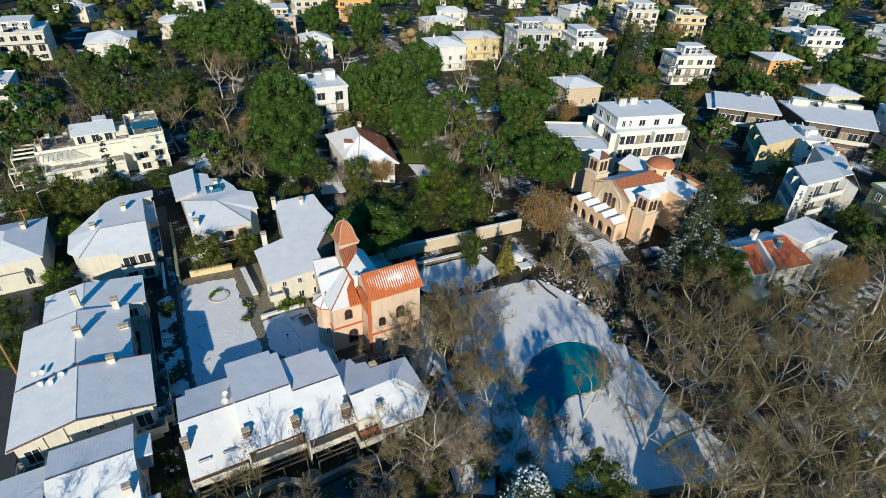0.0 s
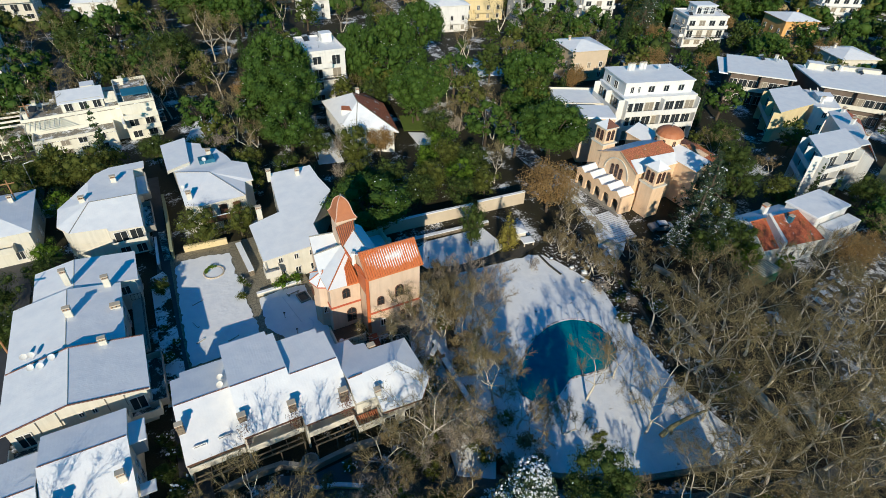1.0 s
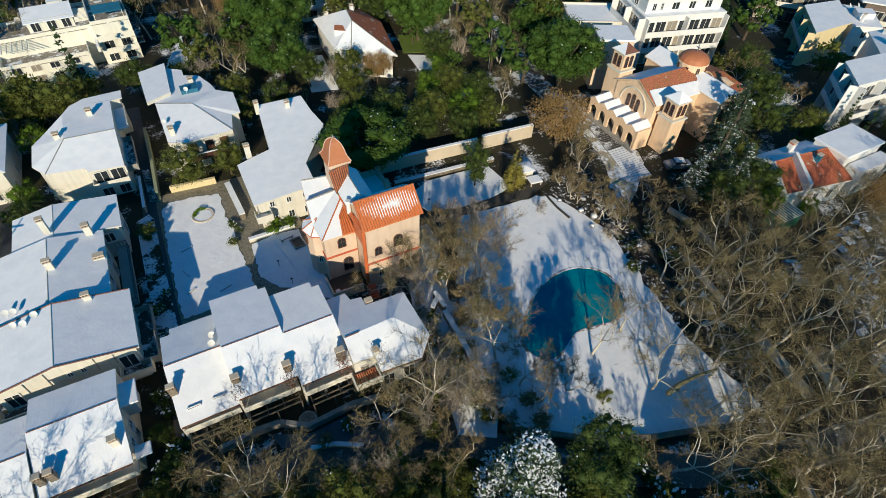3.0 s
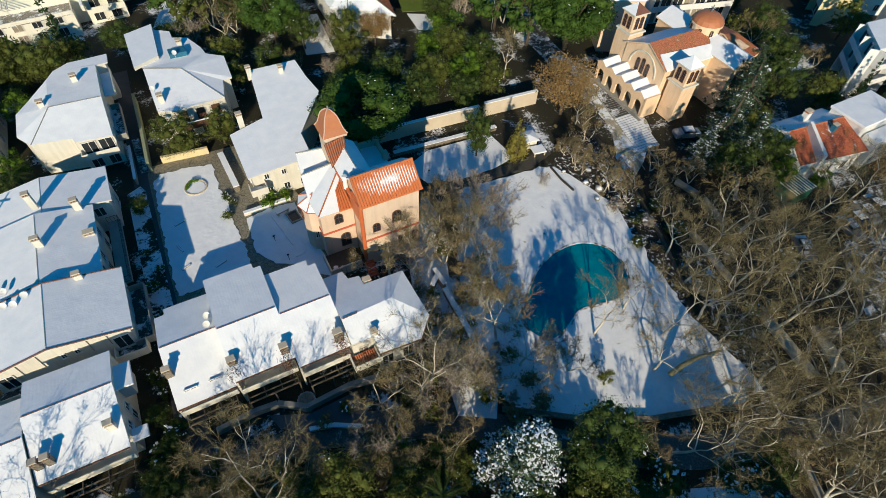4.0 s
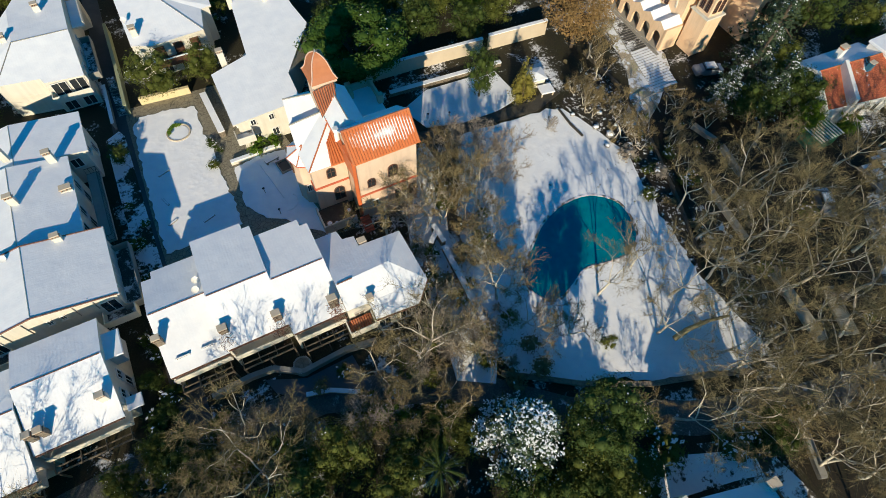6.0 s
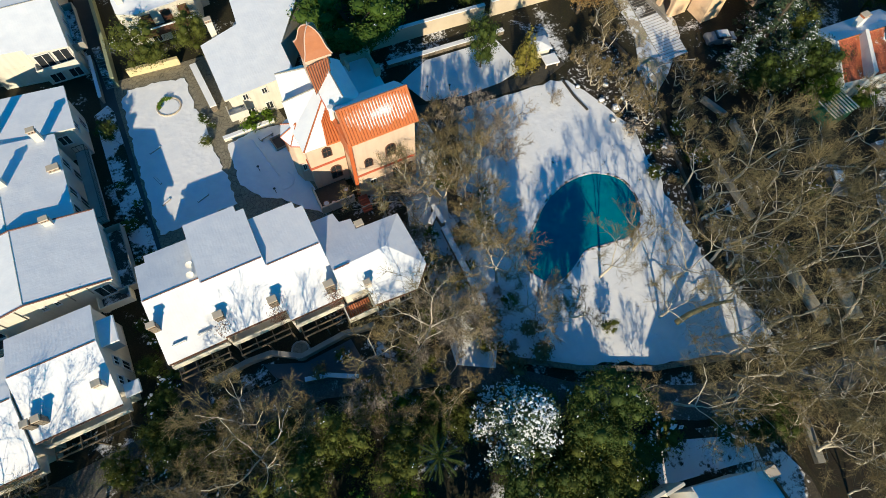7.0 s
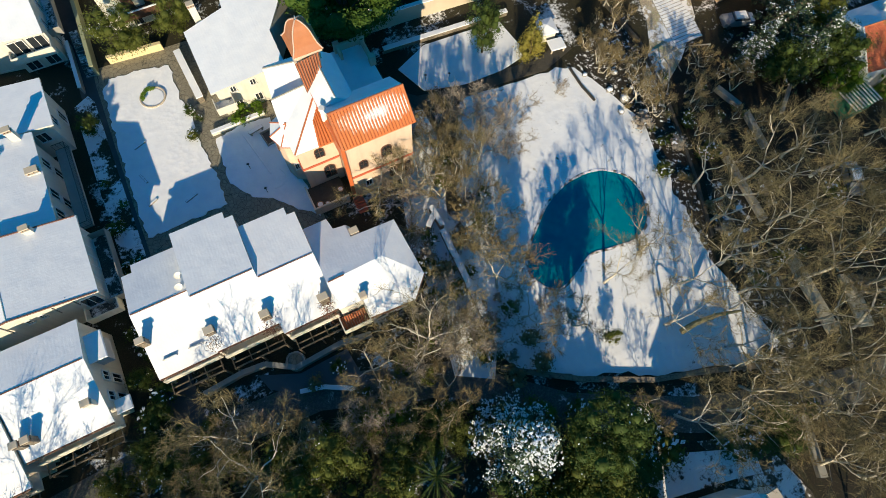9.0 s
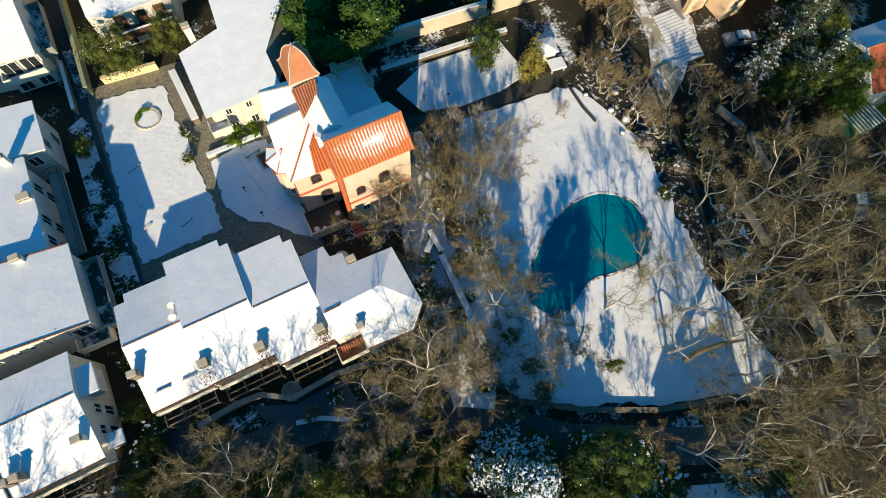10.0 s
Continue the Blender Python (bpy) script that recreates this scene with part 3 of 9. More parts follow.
flat_poly("parking_court", [(1.4, 36.2), (5.2, 34.5), (10.2, 34.7), (10.6, 30.6), (9.5, 30.3), (6.8, 32.0), (4.6, 32.6), (2.0, 34.4)], 0.06, 0.3, plain("court asphalt", (0.11, 0.115, 0.125), (0.075, 0.08, 0.09), 0.5, 0.7),
          "bare dark asphalt court below the terrace", "courtyard")
wall_run("court_wall", [(4.6, 32.8), (6.8, 32.2), (9.4, 30.7)], 0.5, 0.3, YELLOW, "low pale yellow wall with snow at the court's edge")
bastion = thing("round_planter", 5.3, 35.7, 0, 0, "round concrete planter set in the garden wall, dead plants and snow", "planter")
part("planter_wall", Geo().ring(0, 0, -0.2, 0.95, 0.95, 0.9, 16), CONC, bastion)
part("earth", Geo().ring(0, 0, 0.9, 1.0, 0.78, 0.7, 16), RUBBLE, bastion, "dark earth with scraps of snow")
part("rim", Geo().ring(0, 0, 0.95, 0.98, 0.92, 0.9, 16, 0, False), SNOW, bastion)
flat_poly("kitchen_garden_snow", [(30.0, 11.2), (33.0, 12.0), (41.0, 8.6), (40.4, 6.4), (37.6, 7.2), (30.4, 8.8)], 0.09, 0.3, make_snow("shaded garden snow", bare=0.44, under=(0.06, 0.055, 0.045), bare_scale=0.5), "snowy garden path in the shade of the house", "garden")

# ---- building parts ----
SIDES = {"S": 0, "E": 90, "N": 180, "W": 270}
_cache = {}


def window(parent, side, x, y, z, w=1.0, h=1.3, style="plain", name="window"):
    """A framed window; x, y, z is the middle of its sill on the wall. style: plain, arch, shutter, door."""
    key = (w, h, style)
    if key not in _cache:
        fr, pane = Geo(), Geo()
        b, d = min(0.09, w * 0.12), 0.10
        if style == "arch":
            pts = [(-w / 2, 0), (w / 2, 0), (w / 2, h - w / 2)] + [(w / 2 * math.cos(a), h - w / 2 + w / 2 * math.sin(a)) for a in [math.pi * i / 10 for i in range(1, 10)]] + [(-w / 2, h - w / 2)]
            s = [(px * (1 - 2 * b / w), b + pz * (1 - 1.6 * b / h)) for px, pz in pts]
            n = len(pts)
            for i in range(n):
                j = (i + 1) % n
                fr.prism([(pts[i][0], -d, pts[i][1]), (pts[j][0], -d, pts[j][1]), (s[j][0], -d, s[j][1]), (s[i][0], -d, s[i][1])],
                         [(pts[i][0], 0.02, pts[i][1]), (pts[j][0], 0.02, pts[j][1]), (s[j][0], 0.02, s[j][1]), (s[i][0], 0.02, s[i][1])])
            pane.prism([(px, -0.03, pz) for px, pz in s], [(px, 0.02, pz) for px, pz in s])
            fr.box(-0.025, 0.025, -0.06, 0, b, h - b)
            fr.box(-w / 2 + b, w / 2 - b, -0.06, 0, h * 0.55, h * 0.55 + 0.05)
        else:
            fr.box(-w / 2, -w / 2 + b, -d, 0.02, 0, h).box(w / 2 - b, w / 2, -d, 0.02, 0, h).box(-w / 2 + b, w / 2 - b, -d, 0.02, h - b, h)
            fr.box(-w / 2 - 0.06, w / 2 + 0.06, -d - 0.07, 0.02, -0.06, 0.0)
            if style != "door":
                fr.box(-0.03, 0.03, -0.07, 0.0, 0, h - b)
            pane.box(-w / 2 + b, w / 2 - b, -0.03, 0.02, 0.0, h - b)
        _cache[key] = (fr, pane)
    fr, pane = _cache[key]
    mat_f, mat_p = {"plain": (WHITE, GLASS), "arch": (BROWN, GLASS), "shutter": (CREAM, SHUTTER), "door": (BROWN, BROWN)}[style]
    mk = ("m", key)
    if mk not in _cache:
        f = part(name, fr, mat_f, parent)
        p = part("pane" if style != "door" else "door_leaf", pane, mat_p, f)
        _cache[mk] = (f.data, p.data)
    else:
        f, p = new(name, _cache[mk][0]), new("pane" if style != "door" else "door_leaf", _cache[mk][1])
        f.parent, p.parent = parent, f
    f.matrix_basis = pose(x, y, z, 0, 0, SIDES[side])
    return f


def edge_window(parent, a, b, f, z, w, h, style="plain"):
    """A window at the share f of the wall a-b, which looks to the right of that way."""
    a, b = Vector(a), Vector(b)
    d = (b - a).normalized()
    p = a.lerp(b, f) + Vector((d.y, -d.x)) * 0.01
    ob = window(parent, "S", 0, 0, 0, w, h, style)
    ob.matrix_basis = pose(p.x, p.y, z, 0, 0, math.degrees(math.atan2(d.y, d.x)))
    return ob


def strip(g, a, b, out0, out1, z0, z1, k=0):
    """A bar along the wall a-b, between two distances out from it."""
    a, b = Vector(a), Vector(b)
    d = (b - a).normalized()
    o = Vector((d.y, -d.x))
    q = [a + o * out1, b + o * out1, b + o * out0, a + o * out0]
    return g.prism([(p.x, p.y, z1) for p in q], [(p.x, p.y, z0) for p in q], k)


def roof(parent, faces, thick=0.2, snow=None, fascia=None, label="snow-covered roof"):
    for f in faces:
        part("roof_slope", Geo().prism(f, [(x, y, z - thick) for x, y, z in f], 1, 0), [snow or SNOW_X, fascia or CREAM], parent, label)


def walls_under(parent, faces, inset=0.45, mats=None, drop=0.25, z0=-0.4, level=None):
    xs, ys = [p[0] for f in faces for p in f], [p[1] for f in faces for p in f]
    x0, x1, y0, y1 = min(xs) + inset, max(xs) - inset, min(ys) + inset, max(ys) - inset
    g = Geo()
    for f in faces:
        c = [(min(max(x, x0), x1), min(max(y, y0), y1), (z if level is None else level) - drop) for x, y, z in f]
        g.prism(c, [(x, y, z0) for x, y, z in c])
    return part("wall", g, mats or CREAM, parent)


def ridge_tiles(parent, a, b, mats=None, size=0.1):
    """A row of half-round ridge tiles between two points."""
    a, b = Vector(a), Vector(b)
    n = max(2, int((b - a).length / 0.38))
    g = Geo()
    for i in range(n):
        g.tube(a.lerp(b, i / n), a.lerp(b, (i + 0.96) / n), size, size * 0.82, 6)
    return part("ridge_tiles", g, mats or DTILE, parent, "brown ridge tiles clear of snow")


def chimney(parent, x, y, z0, z1, w=0.7, d=0.5, mats=None, cap=None, turn=0):
    w, d, z1 = w * 0.85, d * 0.85, z0 + (z1 - z0) * 0.88
    g = Geo()
    g.box(-w / 2, w / 2, -d / 2, d / 2, z0 - z1 - 0.6, -0.45)
    g.box(-w / 2 - 0.05, w / 2 + 0.05, -d / 2 - 0.05, d / 2 + 0.05, -0.5, -0.4)
    c = part("chimney", g, mats or CREAM, parent)
    c.matrix_basis = pose(x, y, z1, 0, 0, turn)
    h = Geo()
    for i in range(3):
        px = -w / 2 + 0.08 + i * (w - 0.16) / 2
        h.box(px - 0.06, px + 0.06, -d / 2 + 0.03, d / 2 - 0.03, -0.4, -0.12)
    part("chimney_cap", h, cap or BRICK, c)
    part("cap_slab", Geo().box(-w / 2 - 0.06, w / 2 + 0.06, -d / 2 - 0.06, d / 2 + 0.06, -0.12, 0.0), BEIGE, c, "pale slab over the chimney")
    return c


def dish(parent, x, y, z, r=0.36, turn=200):
    """A shallow bowl that looks up to the south, on a short post."""
    g = Geo()
    n, tilt = 12, pose(0, 0, 0, 52, 0, turn - 180)
    rings = [(0.05, 0.0), (0.55, 0.05), (1.0, 0.2)]
    for (a, za), (b, zb) in zip(rings, rings[1:]):
        g.add([tilt @ Vector((r * q * math.cos(2 * math.pi * i / n), r * q * math.sin(2 * math.pi * i / n), r * zq)) for q, zq in ((a, za), (b, zb)) for i in range(n)],
              [(i, (i + 1) % n, n + (i + 1) % n, n + i) for i in range(n)])
    g.tube((0, 0, -0.9), (0, 0, 0), 0.03)
    d = part("satellite_dish", g, WHITE, parent, "small white satellite dish")
    d.matrix_basis = pose(x, y, z)
    return d


def railing(parent, pts, h=0.95, mats=None, gap=0.35):
    """A rail with upright bars along a line of points."""
    g = Geo()
    for a, b in zip(pts, pts[1:]):
        a, b = Vector(a), Vector(b)
        n = max(1, int((b - a).length / gap))
        g.tube(a + Vector((0, 0, h)), b + Vector((0, 0, h)), 0.035, n=5)
        g.tube(a + Vector((0, 0, 0.1)), b + Vector((0, 0, 0.1)), 0.025, n=4)
        for i in range(n + 1):
            p = a.lerp(b, i / n)
            g.tube(p, p + Vector((0, 0, h)), 0.02, n=4)
    return part("railing", g, mats or DARK, parent)


def balcony(parent, x0, x1, y0, y1, z, solid=True, side="S", mats=None, opening=True):
    """A slab with a parapet or a rail on its open sides. side: the way it looks."""
    g = Geo()
    m = mats or CREAM
    g.box(x0, x1, y0, y1, z - 0.18, z, 0, 1)
    t = 0.12
    if solid:
        if side != "N": g.box(x0, x1, y0, y0 + t, z, z + 0.9)
        if side != "S": g.box(x0, x1, y1 - t, y1, z, z + 0.9)
        if side in "SN":
            g.box(x0, x0 + t, y0 + t, y1 - t, z, z + 0.9).box(x1 - t, x1, y0 + t, y1 - t, z, z + 0.9)
        if side == "E": g.box(x1 - t, x1, y0 + t, y1 - t, z, z + 0.9)
        if side == "W": g.box(x0, x0 + t, y0 + t, y1 - t, z, z + 0.9)
    b = part("balcony", g, [m, SLUSH], parent)
    if not solid:
        line = {"S": [(x0, y1, z), (x0, y0, z), (x1, y0, z), (x1, y1, z)], "E": [(x0, y0, z), (x1, y0, z), (x1, y1, z), (x0, y1, z)],
                "W": [(x1, y0, z), (x0, y0, z), (x0, y1, z), (x1, y1, z)], "N": [(x0, y0, z), (x0, y1, z), (x1, y1, z), (x1, y0, z)]}[side]
        railing(b, line)
    return b


# ---- terrace of row houses ----
ROW_LABEL = "cream terraced house with a snow-covered tiled roof"


def row_unit(x0, x1, ys, yr, yn, zs, zr, zn, notch=None, label=ROW_LABEL, fascia=None):
    """A terraced house whose ridge runs along x. notch: (width, depth) cut from a north corner, negative width for the west one."""
    t = thing("row_house", 0, 0, 0, 0, label, "house", "terraced houses")
    s_face = [(x0, ys, zs), (x1, ys, zs), (x1, yr, zr), (x0, yr, zr)]
    if notch:
        w, d = notch
        zc = zn + (zr - zn) * d / (yn - yr)
        if w > 0:
            n_face = [(x0, yr, zr), (x1, yr, zr), (x1, yn - d, zc), (x1 - w, yn - d, zc), (x1 - w, yn, zn), (x0, yn, zn)]
        else:
            n_face = [(x0, yr, zr), (x1, yr, zr), (x1, yn, zn), (x0 - w, yn, zn), (x0 - w, yn - d, zc), (x0, yn - d, zc)]
    else:
        n_face = [(x0, yr, zr), (x1, yr, zr), (x1, yn, zn), (x0, yn, zn)]
    faces = [s_face, n_face]
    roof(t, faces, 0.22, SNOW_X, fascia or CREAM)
    yi = ys + 1.25
    rect = [[(x0, yi, zs + (zr - zs) * 1.25 / (yr - ys)), (x1, yi, zs + (zr - zs) * 1.25 / (yr - ys)), (x1, yr, zr), (x0, yr, zr)], [(x0, yr, zr), (x1, yr, zr), (x1, yn - (notch[1] if notch else 0), zn), (x0, yn - (notch[1] if notch else 0), zn)]]
    walls_under(t, rect, 0.12, CREAM, 0.3)
    ridge_tiles(t, (x0 + 0.1, yr + 0.02, zr - 0.01), (x1 - 0.1, yr + 0.02, zr - 0.01), size=0.07)
    # gutter along the south eave
    part("gutter", Geo().tube((x0 + 0.1, ys - 0.06, zs - 0.12), (x1 - 0.1, ys - 0.06, zs - 0.12), 0.09, n=6), BROWN, t)
    yw = yi + 0.12
    m = (x0 + x1) / 2
    part("balcony", Geo().box(x0 + 0.15, x1 - 0.15, ys - 0.25, yw, 2.3, 2.45).box(x0 + 0.15, x1 - 0.15, ys - 0.3, ys - 0.15, 2.45, 3.2), CREAM, t)
    part("party_wall", Geo().box(x0, x0 + 0.2, ys + 0.1, yw, -0.3, zs), CREAM, t)
    for y0_, y1_, z0_ in ((ys - 1.5, ys - 1.36, 2.2), (ys - 0.95, ys - 0.83, 2.24)):
        part("pergola_beam", Geo().box(x0 + 0.4, x1 - 0.4, y0_, y1_, z0_, 2.36), WEATHERED, t, "dark weathered timber beam")
    for i in range(4):
        px_ = x0 + 0.5 + i * (x1 - x0 - 1.0) / 3
        part("pergola_rafter", Geo().box(px_ - 0.04, px_ + 0.04, ys - 1.6, ys - 0.3, 2.36, 2.48), WEATHERED, t)
    for px_ in (x0 + 0.5, m, x1 - 0.5):
        part("pergola_post", Geo().box(px_ - 0.07, px_ + 0.07, ys - 1.5, ys - 1.36, -0.2, 2.2), WEATHERED, t)
    for wx in (m - 1.2, m + 1.2):
        window(t, "S", wx, yw - 0.01, 2.75, 1.3, 1.5)
        window(t, "S", wx, yw - 0.01, 0.4, 1.3, 1.8)
    return t


u = row_unit(-5.9, -0.2, 38.9, 45.0, 50.3, 3.5, 5.6, 4.6, (-1.0, 0.9))
chimney(u, -5.6, 42.2, 4.5, 6.3, 0.8, 0.6, RUBBLE)
dish(u, -0.9, 46.8, 5.6), dish(u, -1.1, 45.6, 5.8)
window(u, "W", -5.78, 42.6, 2.6, 0.8, 1.0)
u = row_unit(-0.2, 5.8, 38.6, 43.65, 50.8, 4.78, 7.05, 6.3, (0.8, 0.8))
chimney(u, 0.2, 40.3, 5.0, 6.6, 0.9, 0.7, RUBBLE), chimney(u, 5.1, 39.5, 4.9, 6.6, 0.9, 0.7, RUBBLE)
u = row_unit(5.8, 11.25, 37.6, 42.85, 48.7, 4.33, 6.69, 6.2, (0.8, 0.9))
chimney(u, 10.4, 38.6, 4.9, 6.7, 1.0, 0.7, RUBBLE)

u4 = thing("row_house", 0, 0, 0, 0, "cream end house of the terrace with a snow-covered hipped roof", "house", "terraced houses")
A4 = (16.9, 39.8, 6.5)
f4 = [[(11.25, 39.6, 6.5), (11.25, 37.1, 5.3), (13.6, 37.0, 5.25), (13.6, 35.4, 4.5), (18.1, 35.1, 4.37), (19.9, 36.9, 5.1), A4],
      [A4, (19.6, 43.0, 5.77), (15.1, 43.2, 5.73), (15.1, 44.7, 5.4), (13.9, 44.9, 5.36), (13.7, 46.3, 5.05), (11.25, 46.3, 5.05), (11.25, 39.6, 6.5)],
      [A4, (19.9, 36.9, 5.1), (19.6, 43.0, 5.77)]]
roof(u4, f4, 0.22, SNOW_X)
walls_under(u4, [[(11.3, 37.2, 5.0), (19.2, 37.2, 4.9), (19.2, 42.5, 5.0), (11.3, 42.5, 5.2)], [(13.7, 36.1, 4.5), (17.6, 36.1, 4.5), (19.0, 37.3, 4.9), (13.7, 37.3, 4.9)],
                 [(11.3, 42.4, 5.0), (14.9, 42.4, 5.0), (14.9, 44.6, 4.9), (11.3, 45.9, 4.8)]], 0.0)
ridge_tiles(u4, (11.4, 39.62, 6.5), (13.0, 39.66, 6.5), size=0.08)
part("gutter", Geo().tube((13.6, 35.33, 4.28), (18.1, 35.03, 4.28), 0.08).tube((18.1, 35.03, 4.28), (19.95, 36.9, 4.9), 0.08), BROWN, u4)
chimney(u4, 13.75, 37.2, 4.9, 6.5, 0.7, 0.55)
chimney(u4, 15.6, 43.6, 5.2, 6.1, 0.9, 0.7)
for wx in (14.6, 17.0):
    window(u4, "S", wx, 36.08, 2.6, 1.2, 1.4, "shutter")
    window(u4, "S", wx, 36.08, 0.3, 1.4, 2.0)
window(u4, "S", 12.4, 37.18, 2.7, 1.1, 1.3, "shutter")
window(u4, "E", 19.22, 39.5, 2.6, 1.0, 1.3), window(u4, "E", 19.22, 41.3, 0.6, 1.0, 1.3)
# small tiled lean-to roof between the two south fronts
g = Geo()
for i in range(11):
    g.tube((10.9 + i * 0.24, 36.9, 3.3), (10.9 + i * 0.24, 35.6, 2.85), 0.11, 0.11, 5)
part("porch_tiles", g, TILE, u4, "small lean-to of terracotta tiles")
balcony(u4, 10.8, 13.6, 35.4, 37.1, 2.7, True)
# sunken rear yard clutter: a snowy table by the terrace
table = thing("garden_table", 15.0, 46.2, 0, 0, "round garden table covered in snow", "table")
part("tabletop", Geo().ring(0, 0, 0.68, 0.86, 0.75, 0.7, 14), SNOW, table)
for i in range(3):
    a = i * 2.1
    part("leg", Geo().tube((0.4 * math.cos(a), 0.4 * math.sin(a), 0), (0.3 * math.cos(a), 0.3 * math.sin(a), 0.68), 0.03), DARK, table)

# ---- houses west of the alley ----
def gable_y(x0, x1, xr, y0, y1, zw, zr, ze, label, south_wall=True, inset=0.5, mats=None, snow=None):
    """A house whose ridge runs along y, with gables to south and north."""
    t = thing("house", 0, 0, 0, 0, label, "house", "houses along the alley")
    faces = [[(x0, y0, zw), (xr, y0, zr), (xr, y1, zr), (x0, y1, zw)], [(xr, y0, zr), (x1, y0, ze), (x1, y1, ze), (xr, y1, zr)]]
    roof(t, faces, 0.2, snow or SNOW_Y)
    walls_under(t, faces, inset, mats or CREAM)
    ridge_tiles(t, (xr, y0 + 0.05, zr), (xr, y1 - 0.1, zr), CREAM, 0.06)
    return t


h = gable_y(-21.3, -7.7, -14.9, 48.4, 57.0, 5.8, 7.1, 5.8, "cream house with a low snow-covered gable roof")
ridge_tiles(h, (-21.2, 56.95, 5.8), (-14.9, 56.95, 7.1)), ridge_tiles(h, (-14.9, 56.95, 7.1), (-7.8, 56.95, 5.8))
ridge_tiles(h, (-14.9, 48.45, 7.1), (-7.8, 48.45, 5.8), size=0.1), ridge_tiles(h, (-21.2, 48.45, 5.8), (-14.9, 48.45, 7.1), size=0.1)
chimney(h, -11.6, 56.6, 6.3, 7.7, 0.9, 0.6)
for i, wx in enumerate((-14.4, -13.2)):
    window(h, "S", wx, 48.89, 4.4, 0.5, 0.7)
for wx in (-18.2, -16.3, -12.0, -10.3):
    part("panel_joint", Geo().box(wx - 0.03, wx + 0.03, 48.8, 48.9, 3.9, 6.3), CONC, h)
balcony(h, -10.4, -7.3, 47.2, 48.7, 2.6, True), balcony(h, -21.2, -18.6, 47.2, 48.7, 2.6, True)
window(h, "S", -9.3, 48.89, 2.7, 1.6, 2.0), window(h, "S", -19.6, 48.89, 2.7, 1.4, 2.0)
balcony(h, -8.4, -6.5, 48.4, 56.0, 2.6, True, "E", CONC)
for wy in (50.2, 52.8, 55.0):
    window(h, "E", -8.29, wy, 0.3, 1.2, 1.9), window(h, "E", -8.29, wy, 2.8, 1.2, 1.9)
dish(h, -16.5, 56.2, 7.1), dish(h, -17.6, 55.6, 6.9), dish(h, -18.6, 56.0, 6.7)

h = gable_y(-21.5, -9.6, -15.4, 57.2, 68.6, 5.3, 6.5, 5.5, "cream house with chimneys on a snow-covered gable roof")
chimney(h, -15.0, 63.2, 6.6, 8.1, 0.9, 0.6), chimney(h, -10.3, 63.6, 5.4, 6.3, 1.3, 0.8), chimney(h, -11.0, 68.2, 5.6, 7.7, 0.9, 0.7)
for wy in (59.5, 62.0, 66.0):
    window(h, "E", -10.09, wy, 2.6, 1.2, 1.6), window(h, "E", -10.09, wy, 0.3, 1.2, 1.8)
railing(h, [(-9.1, 57.5, 2.6), (-7.8, 57.5, 2.6), (-7.8, 67.8, 2.6), (-9.1, 67.8, 2.6)])
part("gallery", Geo().box(-9.2, -7.7, 57.4, 67.9, 2.4, 2.6), CONC, h)
dish(h, -19.5, 58.5, 6.3), dish(h, -18.7, 58.2, 6.5)

h = gable_y(-19.6, -7.6, -14.8, 68.9, 75.6, 5.1, 6.0, 5.1, "cream house with a snow-covered roof beside the alley")
chimney(h, -15.3, 70.0, 6.8, 8.9, 0.8, 0.7)
window(h, "S", -9.5, 69.29, 2.8, 1.2, 1.4), window(h, "E", -8.09, 71.0, 2.8, 1.2, 1.5), window(h, "E", -8.09, 73.2, 0.4, 1.2, 1.8)

b1 = row_unit(-17.5, -10.0, 36.9, 42.6, 46.6, 4.4, 6.6, 6.0, None, "cream terraced house beside the alley, snow on its roof")
chimney(b1, -10.9, 38.9, 5.0, 6.7, 0.8, 0.6)
chimney(b1, -16.9, 38.2, 4.8, 6.6, 0.7, 0.6, RUBBLE), chimney(b1, -16.0, 38.2, 4.8, 6.6, 0.7, 0.6, RUBBLE)
part("dormer_roof", Geo().box(-10.6, -8.6, 42.3, 45.0, 5.35, 5.55), SNOW, b1, "flat snow-covered roof over the side balcony")
part("dormer_wall", Geo().box(-10.2, -9.0, 42.6, 44.7, 3.2, 5.35), GREYW, b1)
for wy in (39.5, 41.5):
    window(b1, "E", -10.11, wy, 0.8, 1.0, 1.6), window(b1, "E", -10.11, wy, 3.0, 1.0, 1.0)
part("side_canopy", Geo().box(-10.0, -8.6, 37.6, 38.9, 3.4, 3.6), SNOW, b1)
b0 = row_unit(-25.0, -17.6, 34.9, 40.9, 45.2, 4.0, 6.2, 5.7, None, "cream terraced house with bare-tree shadows on its snowy roof")
chimney(b0, -24.0, 37.0, 4.7, 6.3)

# house north of the courtyard wall, with a snow roof in two levels
def poly_house(name_label, faces, mats=None, inset=0.5, snow=None, group="", thick=0.22):
    t = thing("house", 0, 0, 0, 0, name_label, "house", group)
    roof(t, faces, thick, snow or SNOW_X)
    walls_under(t, faces, inset, mats or CREAM, thick + 0.005, -0.4)
    return t


